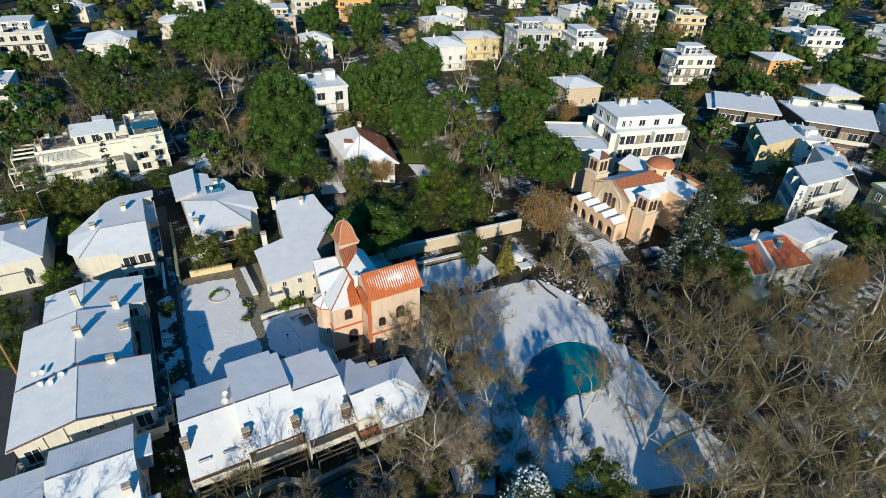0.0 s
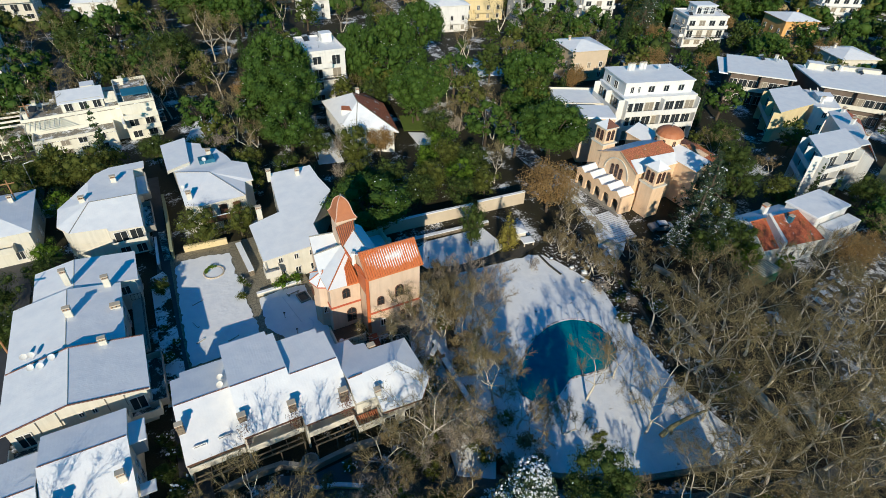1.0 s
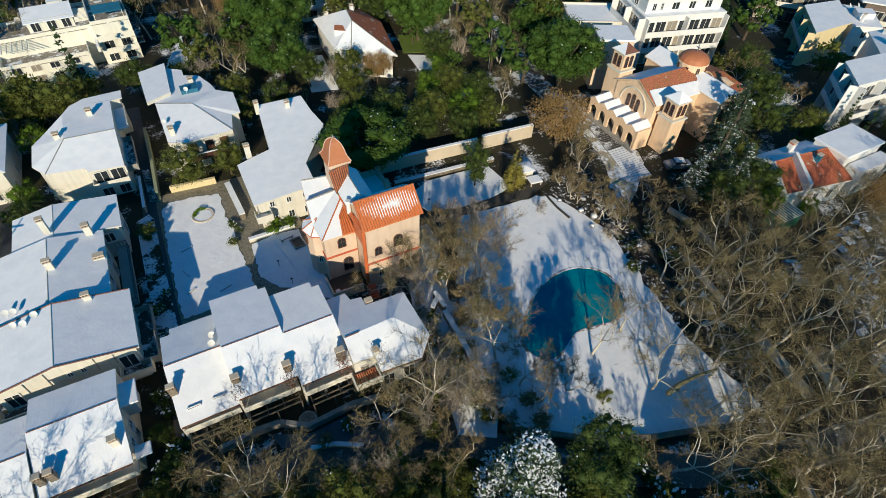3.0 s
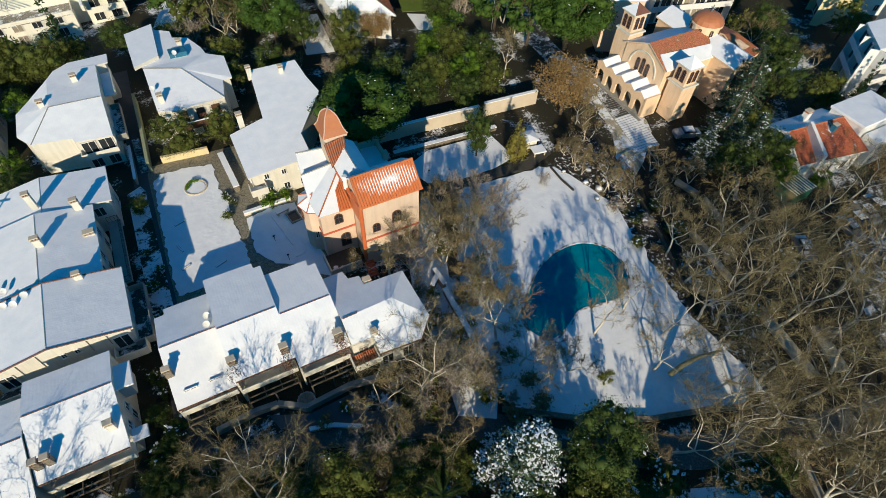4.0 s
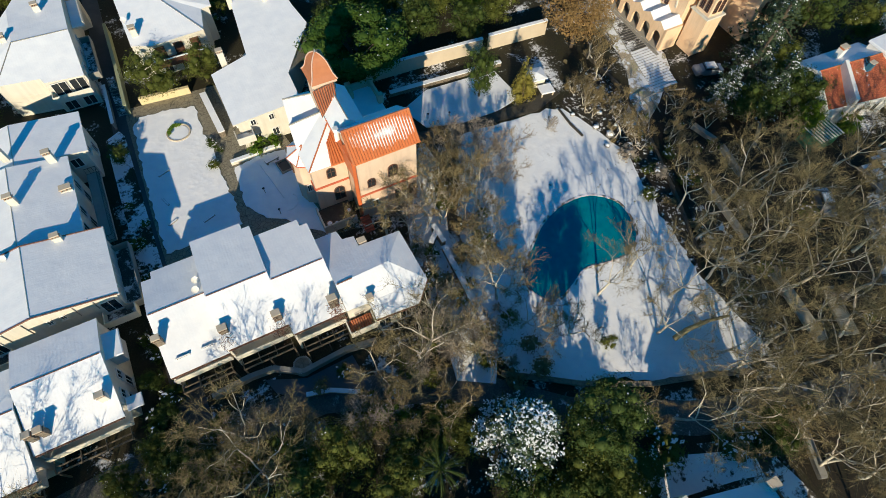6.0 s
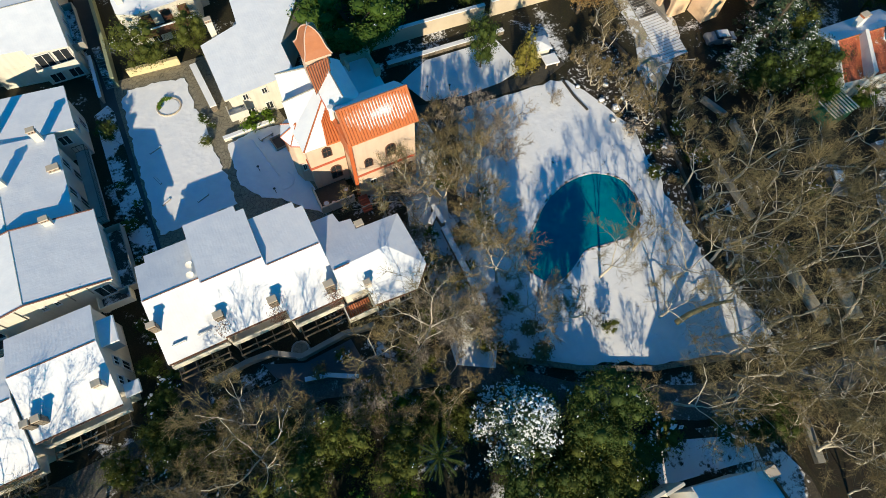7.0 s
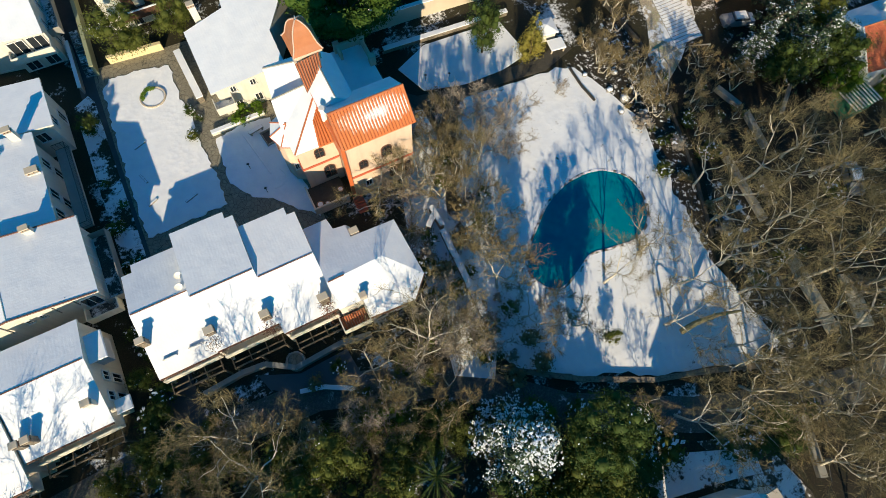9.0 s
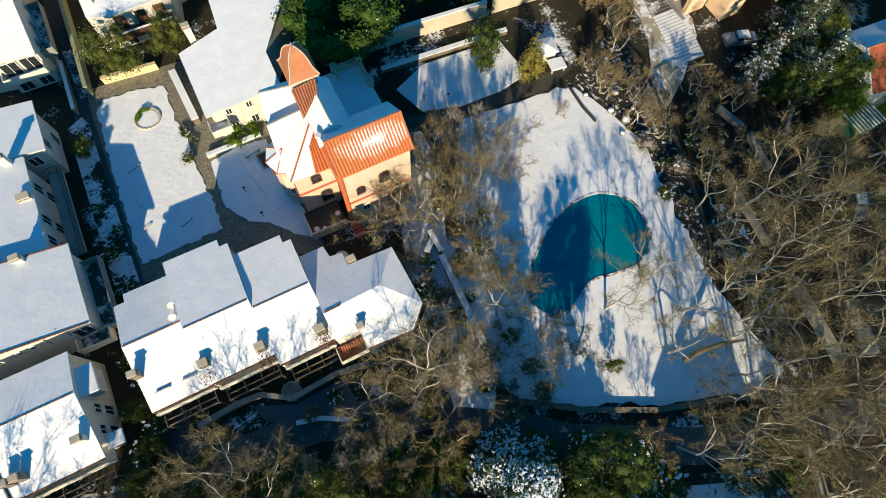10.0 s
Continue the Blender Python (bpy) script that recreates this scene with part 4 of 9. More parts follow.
d = poly_house("cream house with a snow-covered hipped roof and chimneys",
               [[(-15.8, 84.0, 5.1), (-10.9, 83.2, 5.1), (-10.6, 82.4, 4.95), (-6.0, 81.8, 4.95), (-6.0, 89.1, 6.6), (-12.7, 89.4, 6.6)], [(-15.8, 84.0, 5.1), (-12.7, 89.4, 6.6), (-12.8, 97.2, 6.2), (-15.7, 94.2, 5.3), (-17.4, 91.9, 5.1), (-17.4, 86.6, 5.1)],
                [(-12.7, 89.4, 6.6), (-6.0, 89.1, 6.6), (-6.0, 98.2, 6.3), (-4.3, 98.4, 6.25), (-4.2, 101.0, 6.2), (-9.7, 100.7, 6.2), (-11.8, 99.2, 6.2), (-12.8, 97.2, 6.2)]], CREAM, 0.5, SNOW_X, "houses along the alley")
part("side_terrace", Geo().box(-5.98, -4.4, 91.8, 98.1, 4.6, 4.85, 0, 1).box(-4.5, -4.35, 91.8, 98.1, 4.85, 5.5), [CREAM, SNOW], d, "narrow snowy roof terrace")
ridge_tiles(d, (-12.7, 89.4, 6.62), (-6.1, 89.1, 6.62), CONC, 0.07), ridge_tiles(d, (-12.7, 89.4, 6.62), (-15.8, 84.0, 5.12), CONC, 0.07)
chimney(d, -13.6, 90.6, 5.6, 7.5, 0.9, 0.7), chimney(d, -9.0, 95.0, 5.6, 7.8, 0.9, 0.7)
balcony(d, -10.6, -6.0, 81.0, 82.4, 2.7, True, "S", CREAM)
for wx in (-9.3, -7.2):
    window(d, "S", wx, 82.28, 2.75, 1.8, 1.9)
for f in (0.2, 0.6):
    edge_window(d, (-15.3, 84.1), (-10.9, 83.3), f, 2.9, 1.3, 1.5, "shutter"), edge_window(d, (-15.3, 84.1), (-10.9, 83.3), f, 0.3, 1.3, 1.9)
for wx in (-9.4, -7.2):
    window(d, "S", wx, 82.28, 0.3, 1.5, 1.9)
balcony(d, -6.05, -4.6, 83.6, 91.4, 2.7, True, "E", CONC)
for wy in (84.6, 87.6, 90.4):
    window(d, "E", -5.98, wy, 2.8, 1.1, 1.7), window(d, "E", -5.98, wy, 0.4, 1.1, 1.7)

e = poly_house("cream house with brown shutters and a stepped snow roof",
               [[(0.3, 84.4, 5.2), (2.6, 83.4, 5.2), (9.6, 83.8, 5.2), (5.4, 91.6, 6.5), (0.2, 94.4, 6.2)], [(9.6, 83.8, 5.2), (10.4, 88.0, 5.3), (11.8, 88.2, 5.3), (12.0, 93.7, 5.8), (9.6, 95.0, 6.1), (5.4, 91.6, 6.5)],
                [(0.2, 94.4, 6.2), (5.4, 91.6, 6.5), (9.6, 95.0, 6.1), (9.2, 97.5, 6.0), (7.9, 101.1, 6.0), (5.7, 102.1, 6.0), (5.7, 104.2, 6.0), (2.9, 106.2, 6.0), (-0.8, 104.9, 5.9)]],
               CREAM, 0.55, SNOW_X, "houses along the alley")
roof(e, [[(-0.9, 94.6, 6.6), (2.9, 96.2, 6.75), (3.4, 106.3, 6.75), (-1.0, 105.0, 6.6)]], 0.55, SNOW, CREAM, "raised snowy roof slab")
ridge_tiles(e, (5.4, 91.6, 6.52), (9.6, 83.8, 5.25), CONC, 0.07), ridge_tiles(e, (5.4, 91.6, 6.52), (0.2, 94.4, 6.25), CONC, 0.07)
part("roof_light", Geo().box(4.4, 7.0, 95.6, 97.4, 6.1, 6.8), BLUE, e, "glazed rooflight box")
dish(e, 5.2, 95.2, 7.2), dish(e, 0.6, 88.4, 6.4)
chimney(e, 1.3, 86.0, 5.4, 7.1, 0.9, 0.7), chimney(e, 6.4, 99.0, 5.9, 7.4, 0.9, 0.7)
g = Geo().box(2.2, 9.0, 82.2, 84.1, 2.4, 2.6)
part("balcony", g, BROWN, e)
part("balcony_front", Geo().box(2.2, 9.0, 82.2, 82.3, 2.6, 3.5), BROWN, e, "brown timber balcony front")
part("balcony_rail", Geo().box(2.15, 9.05, 82.15, 82.35, 3.5, 3.6), SNOW, e, "snow along the balcony rail")
for wx in (2.8, 5.2, 7.4):
    window(e, "S", wx + 0.6, 83.93, 2.7, 1.2, 1.7, "door"), window(e, "S", wx + 0.6, 83.93, 0.2, 1.2, 1.8)

h1 = poly_house("cream villa annex with a plain white snow roof",
                [[(8.2, 65.8, 4.75), (16.9, 65.8, 5.36), (17.0, 70.6, 5.63), (13.0, 71.0, 5.37), (8.2, 74.8, 5.25)], [(8.2, 74.8, 5.25), (13.0, 71.0, 5.37), (13.2, 76.0, 5.66)],
                 [(13.0, 71.0, 5.37), (17.0, 70.6, 5.63), (22.2, 77.8, 6.39), (21.6, 82.0, 6.58), (21.4, 86.4, 6.81), (14.4, 87.2, 6.36), (13.2, 76.0, 5.66)]], CREAM, 0.5, SNOW_X)
chimney(h1, 10.2, 76.2, 4.6, 7.8, 0.9, 0.7), chimney(h1, 18.6, 84.5, 6.2, 8.0, 0.8, 0.7), chimney(h1, 14.2, 86.3, 6.0, 8.0, 0.8, 0.6)
for wx in (10.6, 12.9, 15.2):
    window(h1, "S", wx, 66.29, 3.4, 0.7, 0.9), window(h1, "S", wx, 66.29, 0.7, 0.9, 1.2)
balcony(h1, 8.0, 10.2, 64.6, 66.4, 2.6, True)
window(h1, "W", 8.69, 70.0, 3.0, 0.9, 1.2), window(h1, "W", 8.69, 70.0, 0.6, 0.9, 1.3)

# stairs up the alley
st = thing("alley_stairs", -4.6, 78.6, 0, 0, "concrete stairs with snow on the treads climbing the alley", "stairs")
for i in range(11):
    part("tread", Geo().box(-0.1, 0.9, i * 0.62, i * 0.62 + 0.62, -0.2, 0.09 + i * 0.09, 0, 1), [CONC, SLUSH], st)
wall_run("alley_wall", [(-3.3, 78.4), (-3.0, 86.0), (-2.8, 96.0)], 1.6, 0.3, OLIVE, "olive rendered wall beside the alley stairs", 0, False)
wall_run("alley_wall", [(-5.4, 76.5), (-5.2, 84.0)], 1.1, 0.25, CONC, "grey parapet wall beside the alley stairs", 0, True)

# round planter ring in the courtyard
ring = thing("stone_planter_ring", 1.6, 72.4, 0.1, 0, "round stone planter ring with green plants and snow inside", "planter")
g = Geo()
for i in range(20):
    a0, a1 = 2 * math.pi * i / 20 + 0.02, 2 * math.pi * (i + 1) / 20 - 0.02
    q = [(r * math.cos(a), r * math.sin(a)) for r, a in ((1.38, a0), (1.52, a0), (1.52, a1), (1.38, a1))]
    g.prism([(x, y, 0.2) for x, y in q], [(x, y, -0.05) for x, y in q])
part("stone_rim", g, BEIGE, ring)
part("snow_fill", Geo().ring(0.0, 0.0, 0.0, 0.12, 1.38, 1.2, 20), SNOW, ring)
g = Geo()
rr = random.Random(4)
for i in range(160):
    a, r = rr.uniform(1.0, 3.4), rr.uniform(0.85, 1.25)
    x, y, s = r * math.cos(a), r * math.sin(a), rr.uniform(0.05, 0.12)
    z = rr.uniform(0.15, 0.45)
    g.add([(x - s, y, z), (x + s, y + s, z + 0.05), (x, y + 2 * s, z + 0.12)], [(0, 1, 2)])
part("foliage", g, LEAF_BRIGHT, ring, "fresh green ground cover")


# ---- the villa ----
villa = thing("villa", 0, 0, 0, 0, "peach villa with a bell-roofed tower and orange tiled roof", "villa")
part("south_wall", Geo().box(17.9, 24.9, 49.7, 54.8, -0.4, 10.4), PEACH, villa)
g = Geo()
g.prism([(24.9, 49.7, 10.4), (24.9, 54.8, 10.4), (24.9, 51.9, 12.7)], [(24.6, 49.7, 10.4), (24.6, 54.8, 10.4), (24.6, 51.9, 12.7)])
g.prism([(17.9, 49.7, 10.4), (17.9, 54.8, 10.4), (17.9, 51.9, 12.7)], [(18.2, 49.7, 10.4), (18.2, 54.8, 10.4), (18.2, 51.9, 12.7)])
part("gable_wall", g, PEACH, villa)


def tile_mat(name="thawing tiles", lo=0.74):
    """Terracotta with a drift of thawing snow left low on the slope, and traces elsewhere."""
    n = Nodes(name)
    mp = n.node("ShaderNodeMapping")
    mp.inputs["Location"].default_value = (-22.0 * 0.21, -50.8 * 0.8, 0)
    mp.inputs["Scale"].default_value = (0.21, 0.8, 0.0)
    n.t.links.new(n.pos, mp.inputs[0])
    ln = n.node("ShaderNodeVectorMath")
    ln.operation = "LENGTH"
    n.t.links.new(mp.outputs[0], ln.inputs[0])
    drift = n.math("SUBTRACT", 1.0, ln.outputs["Value"])
    k = n.ramp(n.math("ADD", n.math("MULTIPLY", drift, 0.55), n.math("ADD", n.math("MULTIPLY", n.noise(0.9, 5, 0.7), 0.55), n.math("MULTIPLY", n.noise(4.0, 4), 0.2))), lo, lo + 0.16)
    terra = n.mix(n.noise(2.2, 5), (0.66, 0.20, 0.055), (0.44, 0.12, 0.04))
    n.bump(n.noise(20, 3), 0.4, 0.01)
    return n.done(n.mix(k, terra, (0.82, 0.82, 0.82)), 0.75)


THAW = tile_mat()
THAW_BED = tile_mat("snow in the tile channels", 0.44)


def tiled_plane(parent, a, b, c, d, mats, pitch=0.31, r=0.105, name="roof_tiles", label="", bed=None):
    """Rows of half-round tiles running from the eave a-b up to the ridge d-c, over a solid slope."""
    a, b, c, d = Vector(a), Vector(b), Vector(c), Vector(d)
    nrm = (b - a).cross(d - a).normalized()
    n = max(2, int((b - a).length / pitch))
    g = Geo()
    g.prism([a, b, c, d], [p - Vector((0, 0, 0.18)) for p in (a, b, c, d)], 1)
    for i in range(n):
        s = (i + 0.5) / n
        lo, hi = a.lerp(b, s), d.lerp(c, s)
        m = max(2, int((hi - lo).length / 0.42))
        for j in range(m):
            p, q = lo.lerp(hi, j / m), lo.lerp(hi, (j + 1) / m)
            side = (b - a).normalized() * r
            up = nrm * r * 1.35
            g.add([p - side, p - side * 0.5 + up, p + side * 0.5 + up, p + side, q - side * 0.8, q - side * 0.4 + up * 0.8, q + side * 0.4 + up * 0.8, q + side * 0.8],
                  [(0, 1, 5, 4), (1, 2, 6, 5), (2, 3, 7, 6), (3, 2, 1, 0)])
    return part(name, g, [mats, bed or THAW_BED], parent, label)


tiled_plane(villa, (17.6, 49.25, 10.6), (25.2, 49.25, 10.6), (25.2, 51.9, 12.9), (17.6, 51.9, 12.9), THAW, label="bright orange tiles with patches of thawing snow")
g = Geo().prism([(25.2, 51.9, 12.9), (25.2, 55.3, 10.3), (17.6, 55.3, 10.3), (17.6, 51.9, 12.9)], [(25.2, 51.9, 12.7), (25.2, 55.3, 10.1), (17.6, 55.3, 10.1), (17.6, 51.9, 12.7)])
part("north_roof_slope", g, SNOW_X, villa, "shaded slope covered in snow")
ridge_tiles(villa, (17.6, 51.9, 12.95), (25.2, 51.9, 12.95), TILE, 0.14)
ridge_tiles(villa, (25.1, 49.3, 10.65), (25.1, 51.9, 12.95), TILE, 0.12), ridge_tiles(villa, (17.7, 49.3, 10.65), (17.7, 51.9, 12.95), TILE, 0.12)
# cross wing towards the tower
part("cross_wing_wall", Geo().box(17.7, 20.8, 54.6, 60.0, -0.4, 10.9), PEACH, villa)
g = Geo().prism([(17.4, 53.8, 10.9), (19.1, 53.8, 12.3), (19.1, 58.7, 12.3), (17.4, 58.7, 10.9)], [(17.4, 53.8, 10.7), (19.1, 53.8, 10.7), (19.1, 58.7, 10.7), (17.4, 58.7, 10.7)])
g.prism([(19.1, 53.8, 12.3), (21.0, 53.8, 10.8), (21.0, 60.0, 10.8), (19.1, 60.0, 12.3)], [(19.1, 53.8, 10.6), (21.0, 53.8, 10.6), (21.0, 60.0, 10.6), (19.1, 60.0, 10.6)])
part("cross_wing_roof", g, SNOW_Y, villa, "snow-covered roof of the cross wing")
ridge_tiles(villa, (19.1, 53.9, 12.32), (19.1, 58.4, 12.32), CONC, 0.07)
# west block with its bay
part("west_wall", Geo().box(13.8, 17.8, 52.8, 59.0, -0.4, 8.0), PEACH, villa)
part("northwest_wall", Geo().box(14.4, 17.8, 58.9, 62.6, -0.4, 8.5), PEACH, villa)
g = Geo()
for f in ([(13.5, 52.4, 8.0), (17.7, 52.3, 8.0), (17.5, 56.6, 9.8)], [(13.5, 52.4, 8.0), (17.5, 56.6, 9.8), (17.5, 58.4, 9.8), (13.7, 58.5, 9.3), (13.4, 55.4, 8.1)],
          [(13.7, 58.5, 9.3), (17.5, 58.4, 9.8), (17.5, 59.3, 8.9), (13.9, 59.4, 8.5)], [(13.9, 59.4, 8.5), (17.5, 59.3, 8.9), (17.5, 61.6, 9.7), (14.3, 62.3, 9.5)],
          [(14.3, 62.3, 9.5), (17.5, 61.6, 9.7), (17.5, 63.0, 8.9), (14.5, 63.3, 8.7)]):
    g.prism(f, [(x, y, min(z - 0.2, 8.4)) for x, y, z in f], 1, 0)
part("west_roof", g, [SNOW_X, PEACH], villa, "snow-covered hipped roof of the west block")
ridge_tiles(villa, (13.55, 52.45, 8.05), (17.45, 56.55, 9.85), TILE, 0.1)
for i, (x0, y0, z0, x1, y1, z1) in enumerate(((13.7, 58.5, 9.35, 17.4, 58.4, 9.85), (14.3, 62.3, 9.55, 17.4, 61.6, 9.75))):
    ridge_tiles(villa, (x0, y0, z0), (x1, y1, z1), CONC, 0.1)
tiled_plane(villa, (16.0, 52.32, 8.05), (17.7, 52.28, 8.05), (17.55, 55.8, 9.55), (16.5, 54.6, 9.0), THAW, name="hip_tiles")
bay = [(13.9, 54.2), (13.9, 57.8), (12.9, 57.3), (12.45, 56.0), (12.9, 54.7)][::-1]
g = Geo().prism([(x, y, 7.2) for x, y in bay], [(x, y, -0.4) for x, y in bay])
part("bay_wall", g, PEACH, villa, "half-round bay")
g = Geo()
eave = [(13.9, 53.8, 7.3), (12.7, 54.4, 7.3), (12.1, 56.0, 7.3), (12.7, 57.6, 7.3), (13.9, 58.2, 7.3)]
for i in range(4):
    g.prism([eave[i + 1], eave[i], (14.1, 56.0, 8.45)], [(p[0], p[1], 7.1) for p in (eave[i + 1], eave[i], (14.1, 56.0, 7.1))], 1, 0)
part("bay_roof", g, [SNOW, FLESH], villa, "snow on the faceted bay roof")
for p in eave[1:4]:
    ridge_tiles(villa, (p[0], p[1], 7.35), (14.1, 56.0, 8.5), TILE, 0.07)
# red bands and gutters
g = Geo().box(13.7, 17.75, 52.68, 52.8, 4.35, 4.6).box(17.9, 24.9, 49.58, 49.7, 4.35, 4.6).box(13.68, 13.8, 52.8, 54.2, 4.35, 4.6)
part("red_band", g, FLESH, villa, "terracotta red band")
g = Geo().box(17.5, 17.88, 49.5, 49.75, 1.2, 10.7).box(17.5, 17.88, 49.75, 52.4, 8.0, 10.5).box(17.45, 17.8, 52.3, 57.0, 9.7, 10.2)
part("red_gutter", g, REDMETAL, villa, "broad bright red flashing and gutter")
part("post_cap", Geo().ring(17.55, 53.6, 10.0, 11.6, 0.28, 0.24, 8).ring(17.55, 53.6, 11.6, 11.9, 0.36, 0.3, 8), WHITE, villa, "white stone post")
# windows
window(villa, "S", 15.9, 52.79, 5.6, 1.05, 1.6, "arch"), window(villa, "S", 16.4, 52.79, 1.3, 1.3, 2.3, "arch")
window(villa, "S", 19.4, 49.69, 5.6, 0.95, 1.4, "arch"), window(villa, "S", 22.0, 49.69, 6.1, 1.2, 1.9, "arch")
for wx in (22.4, 23.3, 24.2):
    window(villa, "S", wx, 49.69, 1.6, 0.7, 1.8, "arch")
window(villa, "S", 19.6, 49.69, 1.8, 0.8, 1.2), window(villa, "E", 24.91, 52.0, 6.0, 1.0, 1.6, "arch"), window(villa, "E", 24.91, 52.0, 1.8, 1.0, 1.6, "arch")
window(villa, "W", 12.44, 56.0, 5.0, 0.7, 1.3, "arch"), window(villa, "S", 13.4, 54.4, 2.6, 0.5, 1.1)
# front steps and porch
porch = thing("porch_terrace", 15.2, 51.0, 0, 0, "stone porch terrace with pots in front of the villa", "terrace")
part("slab", Geo().box(-1.9, 1.9, -1.2, 1.75, -0.2, 0.6), DARKPAVE, porch)
part("parapet", Geo().box(-1.9, 1.9, -1.4, -1.2, -0.2, 1.4).box(-2.1, -1.9, -1.4, 1.7, -0.2, 1.4), CREAM, porch)
steps = thing("red_steps", 17.9, 49.4, 0, 0, "small flight of red-painted steps beside the porch", "stairs")
for i in range(6):
    part("tread", Geo().box(-0.55, 0.55, -1.7 + i * 0.28, -1.4 + i * 0.28, -0.1, 0.18 + i * 0.18), FLESH, steps)
for i, (px_, py_, s) in enumerate(((13.9, 50.2, 0.4), (14.7, 50.0, 0.3), (16.6, 51.0, 0.35))):
    pot = thing("flower_pot", px_, py_, 0.6, 0, "clay flower pot dusted with snow", "pot", "pots on the porch")
    part("pot_body", Geo().ring(0, 0, 0, s * 1.1, s * 0.6, s, 10), BRICK, pot)
    part("snow_top", Geo().ring(0, 0, s * 1.0, s * 1.2, s * 0.95, s * 0.5, 10), SNOW, pot)
# tower
part("tower_wall", Geo().box(17.4, 19.8, 59.0, 61.5, -0.4, 13.2), PEACH, villa)
part("tower_cornice", Geo().box(17.2, 20.0, 58.8, 61.7, 12.9, 13.3), PEACH, villa)
prof = [(13.3, 1.58), (13.48, 1.44), (13.9, 1.2), (14.45, 1.05), (14.95, 0.93), (15.4, 0.77), (15.75, 0.56), (16.0, 0.3), (16.12, 0.11)]
g, edges = Geo(), Geo()
tc = (18.6, 60.25)
sq = lambda z, r: [(tc[0] - r * 0.95, tc[1] - r, z), (tc[0] + r * 0.95, tc[1] - r, z), (tc[0] + r * 0.95, tc[1] + r, z), (tc[0] - r * 0.95, tc[1] + r, z)]
for (z0, r0), (z1, r1) in zip(prof, prof[1:]):
    g.prism(sq(z1, r1), sq(z0, r0))
    for a, b in zip(sq(z0, r0), sq(z1, r1)):
        edges.tube(a, b, 0.075, n=5)
part("tower_roof", g, TOWERROOF, villa, "bell-shaped terracotta tower roof")
part("hip_rolls", edges, plain("pale lead roll", (0.62, 0.42, 0.32), (0.52, 0.34, 0.26), 2.0), villa, "pale hip rolls")
part("finial", Geo().ring(tc[0], tc[1], 16.08, 16.5, 0.12, 0.05, 8), STEEL, villa)
tiled_plane(villa, (17.1, 56.6, 10.9), (19.3, 57.6, 12.3), (19.6, 58.7, 13.0), (17.1, 58.7, 12.6), TILE, name="saddle_tiles", label="orange tiles below the tower", bed=DTILE)
# rear terrace
part("rear_block", Geo().box(20.7, 26.2, 54.8, 66.2, -0.4, 3.9, 0, 1), [PEACH, SNOW], villa, "low rear block with a snowy flat roof")
g = Geo()
for x0, x1, y0, y1 in ((23.0, 26.2, 65.9, 66.2), (25.9, 26.2, 62.6, 66.2), (23.0, 23.3, 64.6, 66.2)):
    g.box(x0, x1, y0, y1, 3.9, 4.9)
for x0, y0 in ((23.1, 66.05), (26.05, 66.05), (26.05, 62.7)):
    g.box(x0 - 0.35, x0 + 0.35, y0 - 0.35, y0 + 0.35, 3.9, 5.2)
part("terrace_parapet", g, BEIGE, villa, "pale stone parapet with posts")

# ---- the church ----
church = thing("church", 0, 0, 0, 0, "ochre church with two towers, a dome and an arcaded porch", "church")
CX, CY = 69.0, 56.8


def arch_wall(parent, x, y0, span, n, h, rise, t, mats, name):
    """A wall of round arches that runs along y and looks to -x."""
    for i in range(n):
        g = Geo()
        a, b = y0 + i * span, y0 + (i + 1) * span
        pw = span * 0.16
        r = span / 2 - pw
        mid = (a + b) / 2
        arc = [(mid - r * math.cos(math.pi * k / 12), rise + r * math.sin(math.pi * k / 12)) for k in range(13)]
        ring_ = [(a, -0.3), (a, h), (b, h), (b, -0.3), (b - pw, -0.3)] + arc[::-1] + [(a + pw, -0.3)]
        g.prism([(x, y_, z_) for y_, z_ in ring_], [(x + t, y_, z_) for y_, z_ in ring_])
        part(name, g, mats, parent)


arch_wall(church, CX, CY + 1.5, 2.4, 5, 3.6, 1.7, 0.4, CHURCHW, "porch_arch")
part("porch_floor", Geo().box(CX - 0.3, CX + 3.2, CY + 1.5, CY + 13.5, -0.2, 0.25), CONC, church)
part("porch_side_wall", Geo().box(CX, CX + 3.0, CY + 1.2, CY + 1.6, -0.3, 3.6), CHURCHW, church)
for i in range(5):
    a = CY + 1.5 + i * 2.4
    g = Geo()
    for f in ([(CX - 0.3, a, 3.6), (CX + 3.1, a, 3.7), (CX + 3.1, a + 1.2, 4.5), (CX - 0.3, a + 1.2, 4.3)],
              [(CX - 0.3, a + 1.2, 4.3), (CX + 3.1, a + 1.2, 4.5), (CX + 3.1, a + 2.4, 3.7), (CX - 0.3, a + 2.4, 3.6)]):
        g.prism(f, [(x, y, 3.55) for x, y, z in f], 1, 0)
    part("porch_roof", g, [SNOW, CHURCHW], church)
NX = CX + 3.0
nave = [[(NX - 0.3, 58.6, 7.4), (NX + 11, 58.6, 7.4), (NX + 11, 63.5, 9.7), (NX - 0.3, 63.5, 9.7)], [(NX - 0.3, 63.5, 9.7), (NX + 11, 63.5, 9.7), (NX + 11, 68.4, 7.4), (NX - 0.3, 68.4, 7.4)]]
roof(church, nave[1:], 0.2, SNOW_X, CHURCHW, "snow-covered north slope of the nave")
roof(church, nave[:1], 0.2, make_snow("nave tiles", "X", bare=0.63, under=(0.42, 0.15, 0.08), bare_scale=0.5), CHURCHW, "terracotta nave slope with traces of snow")
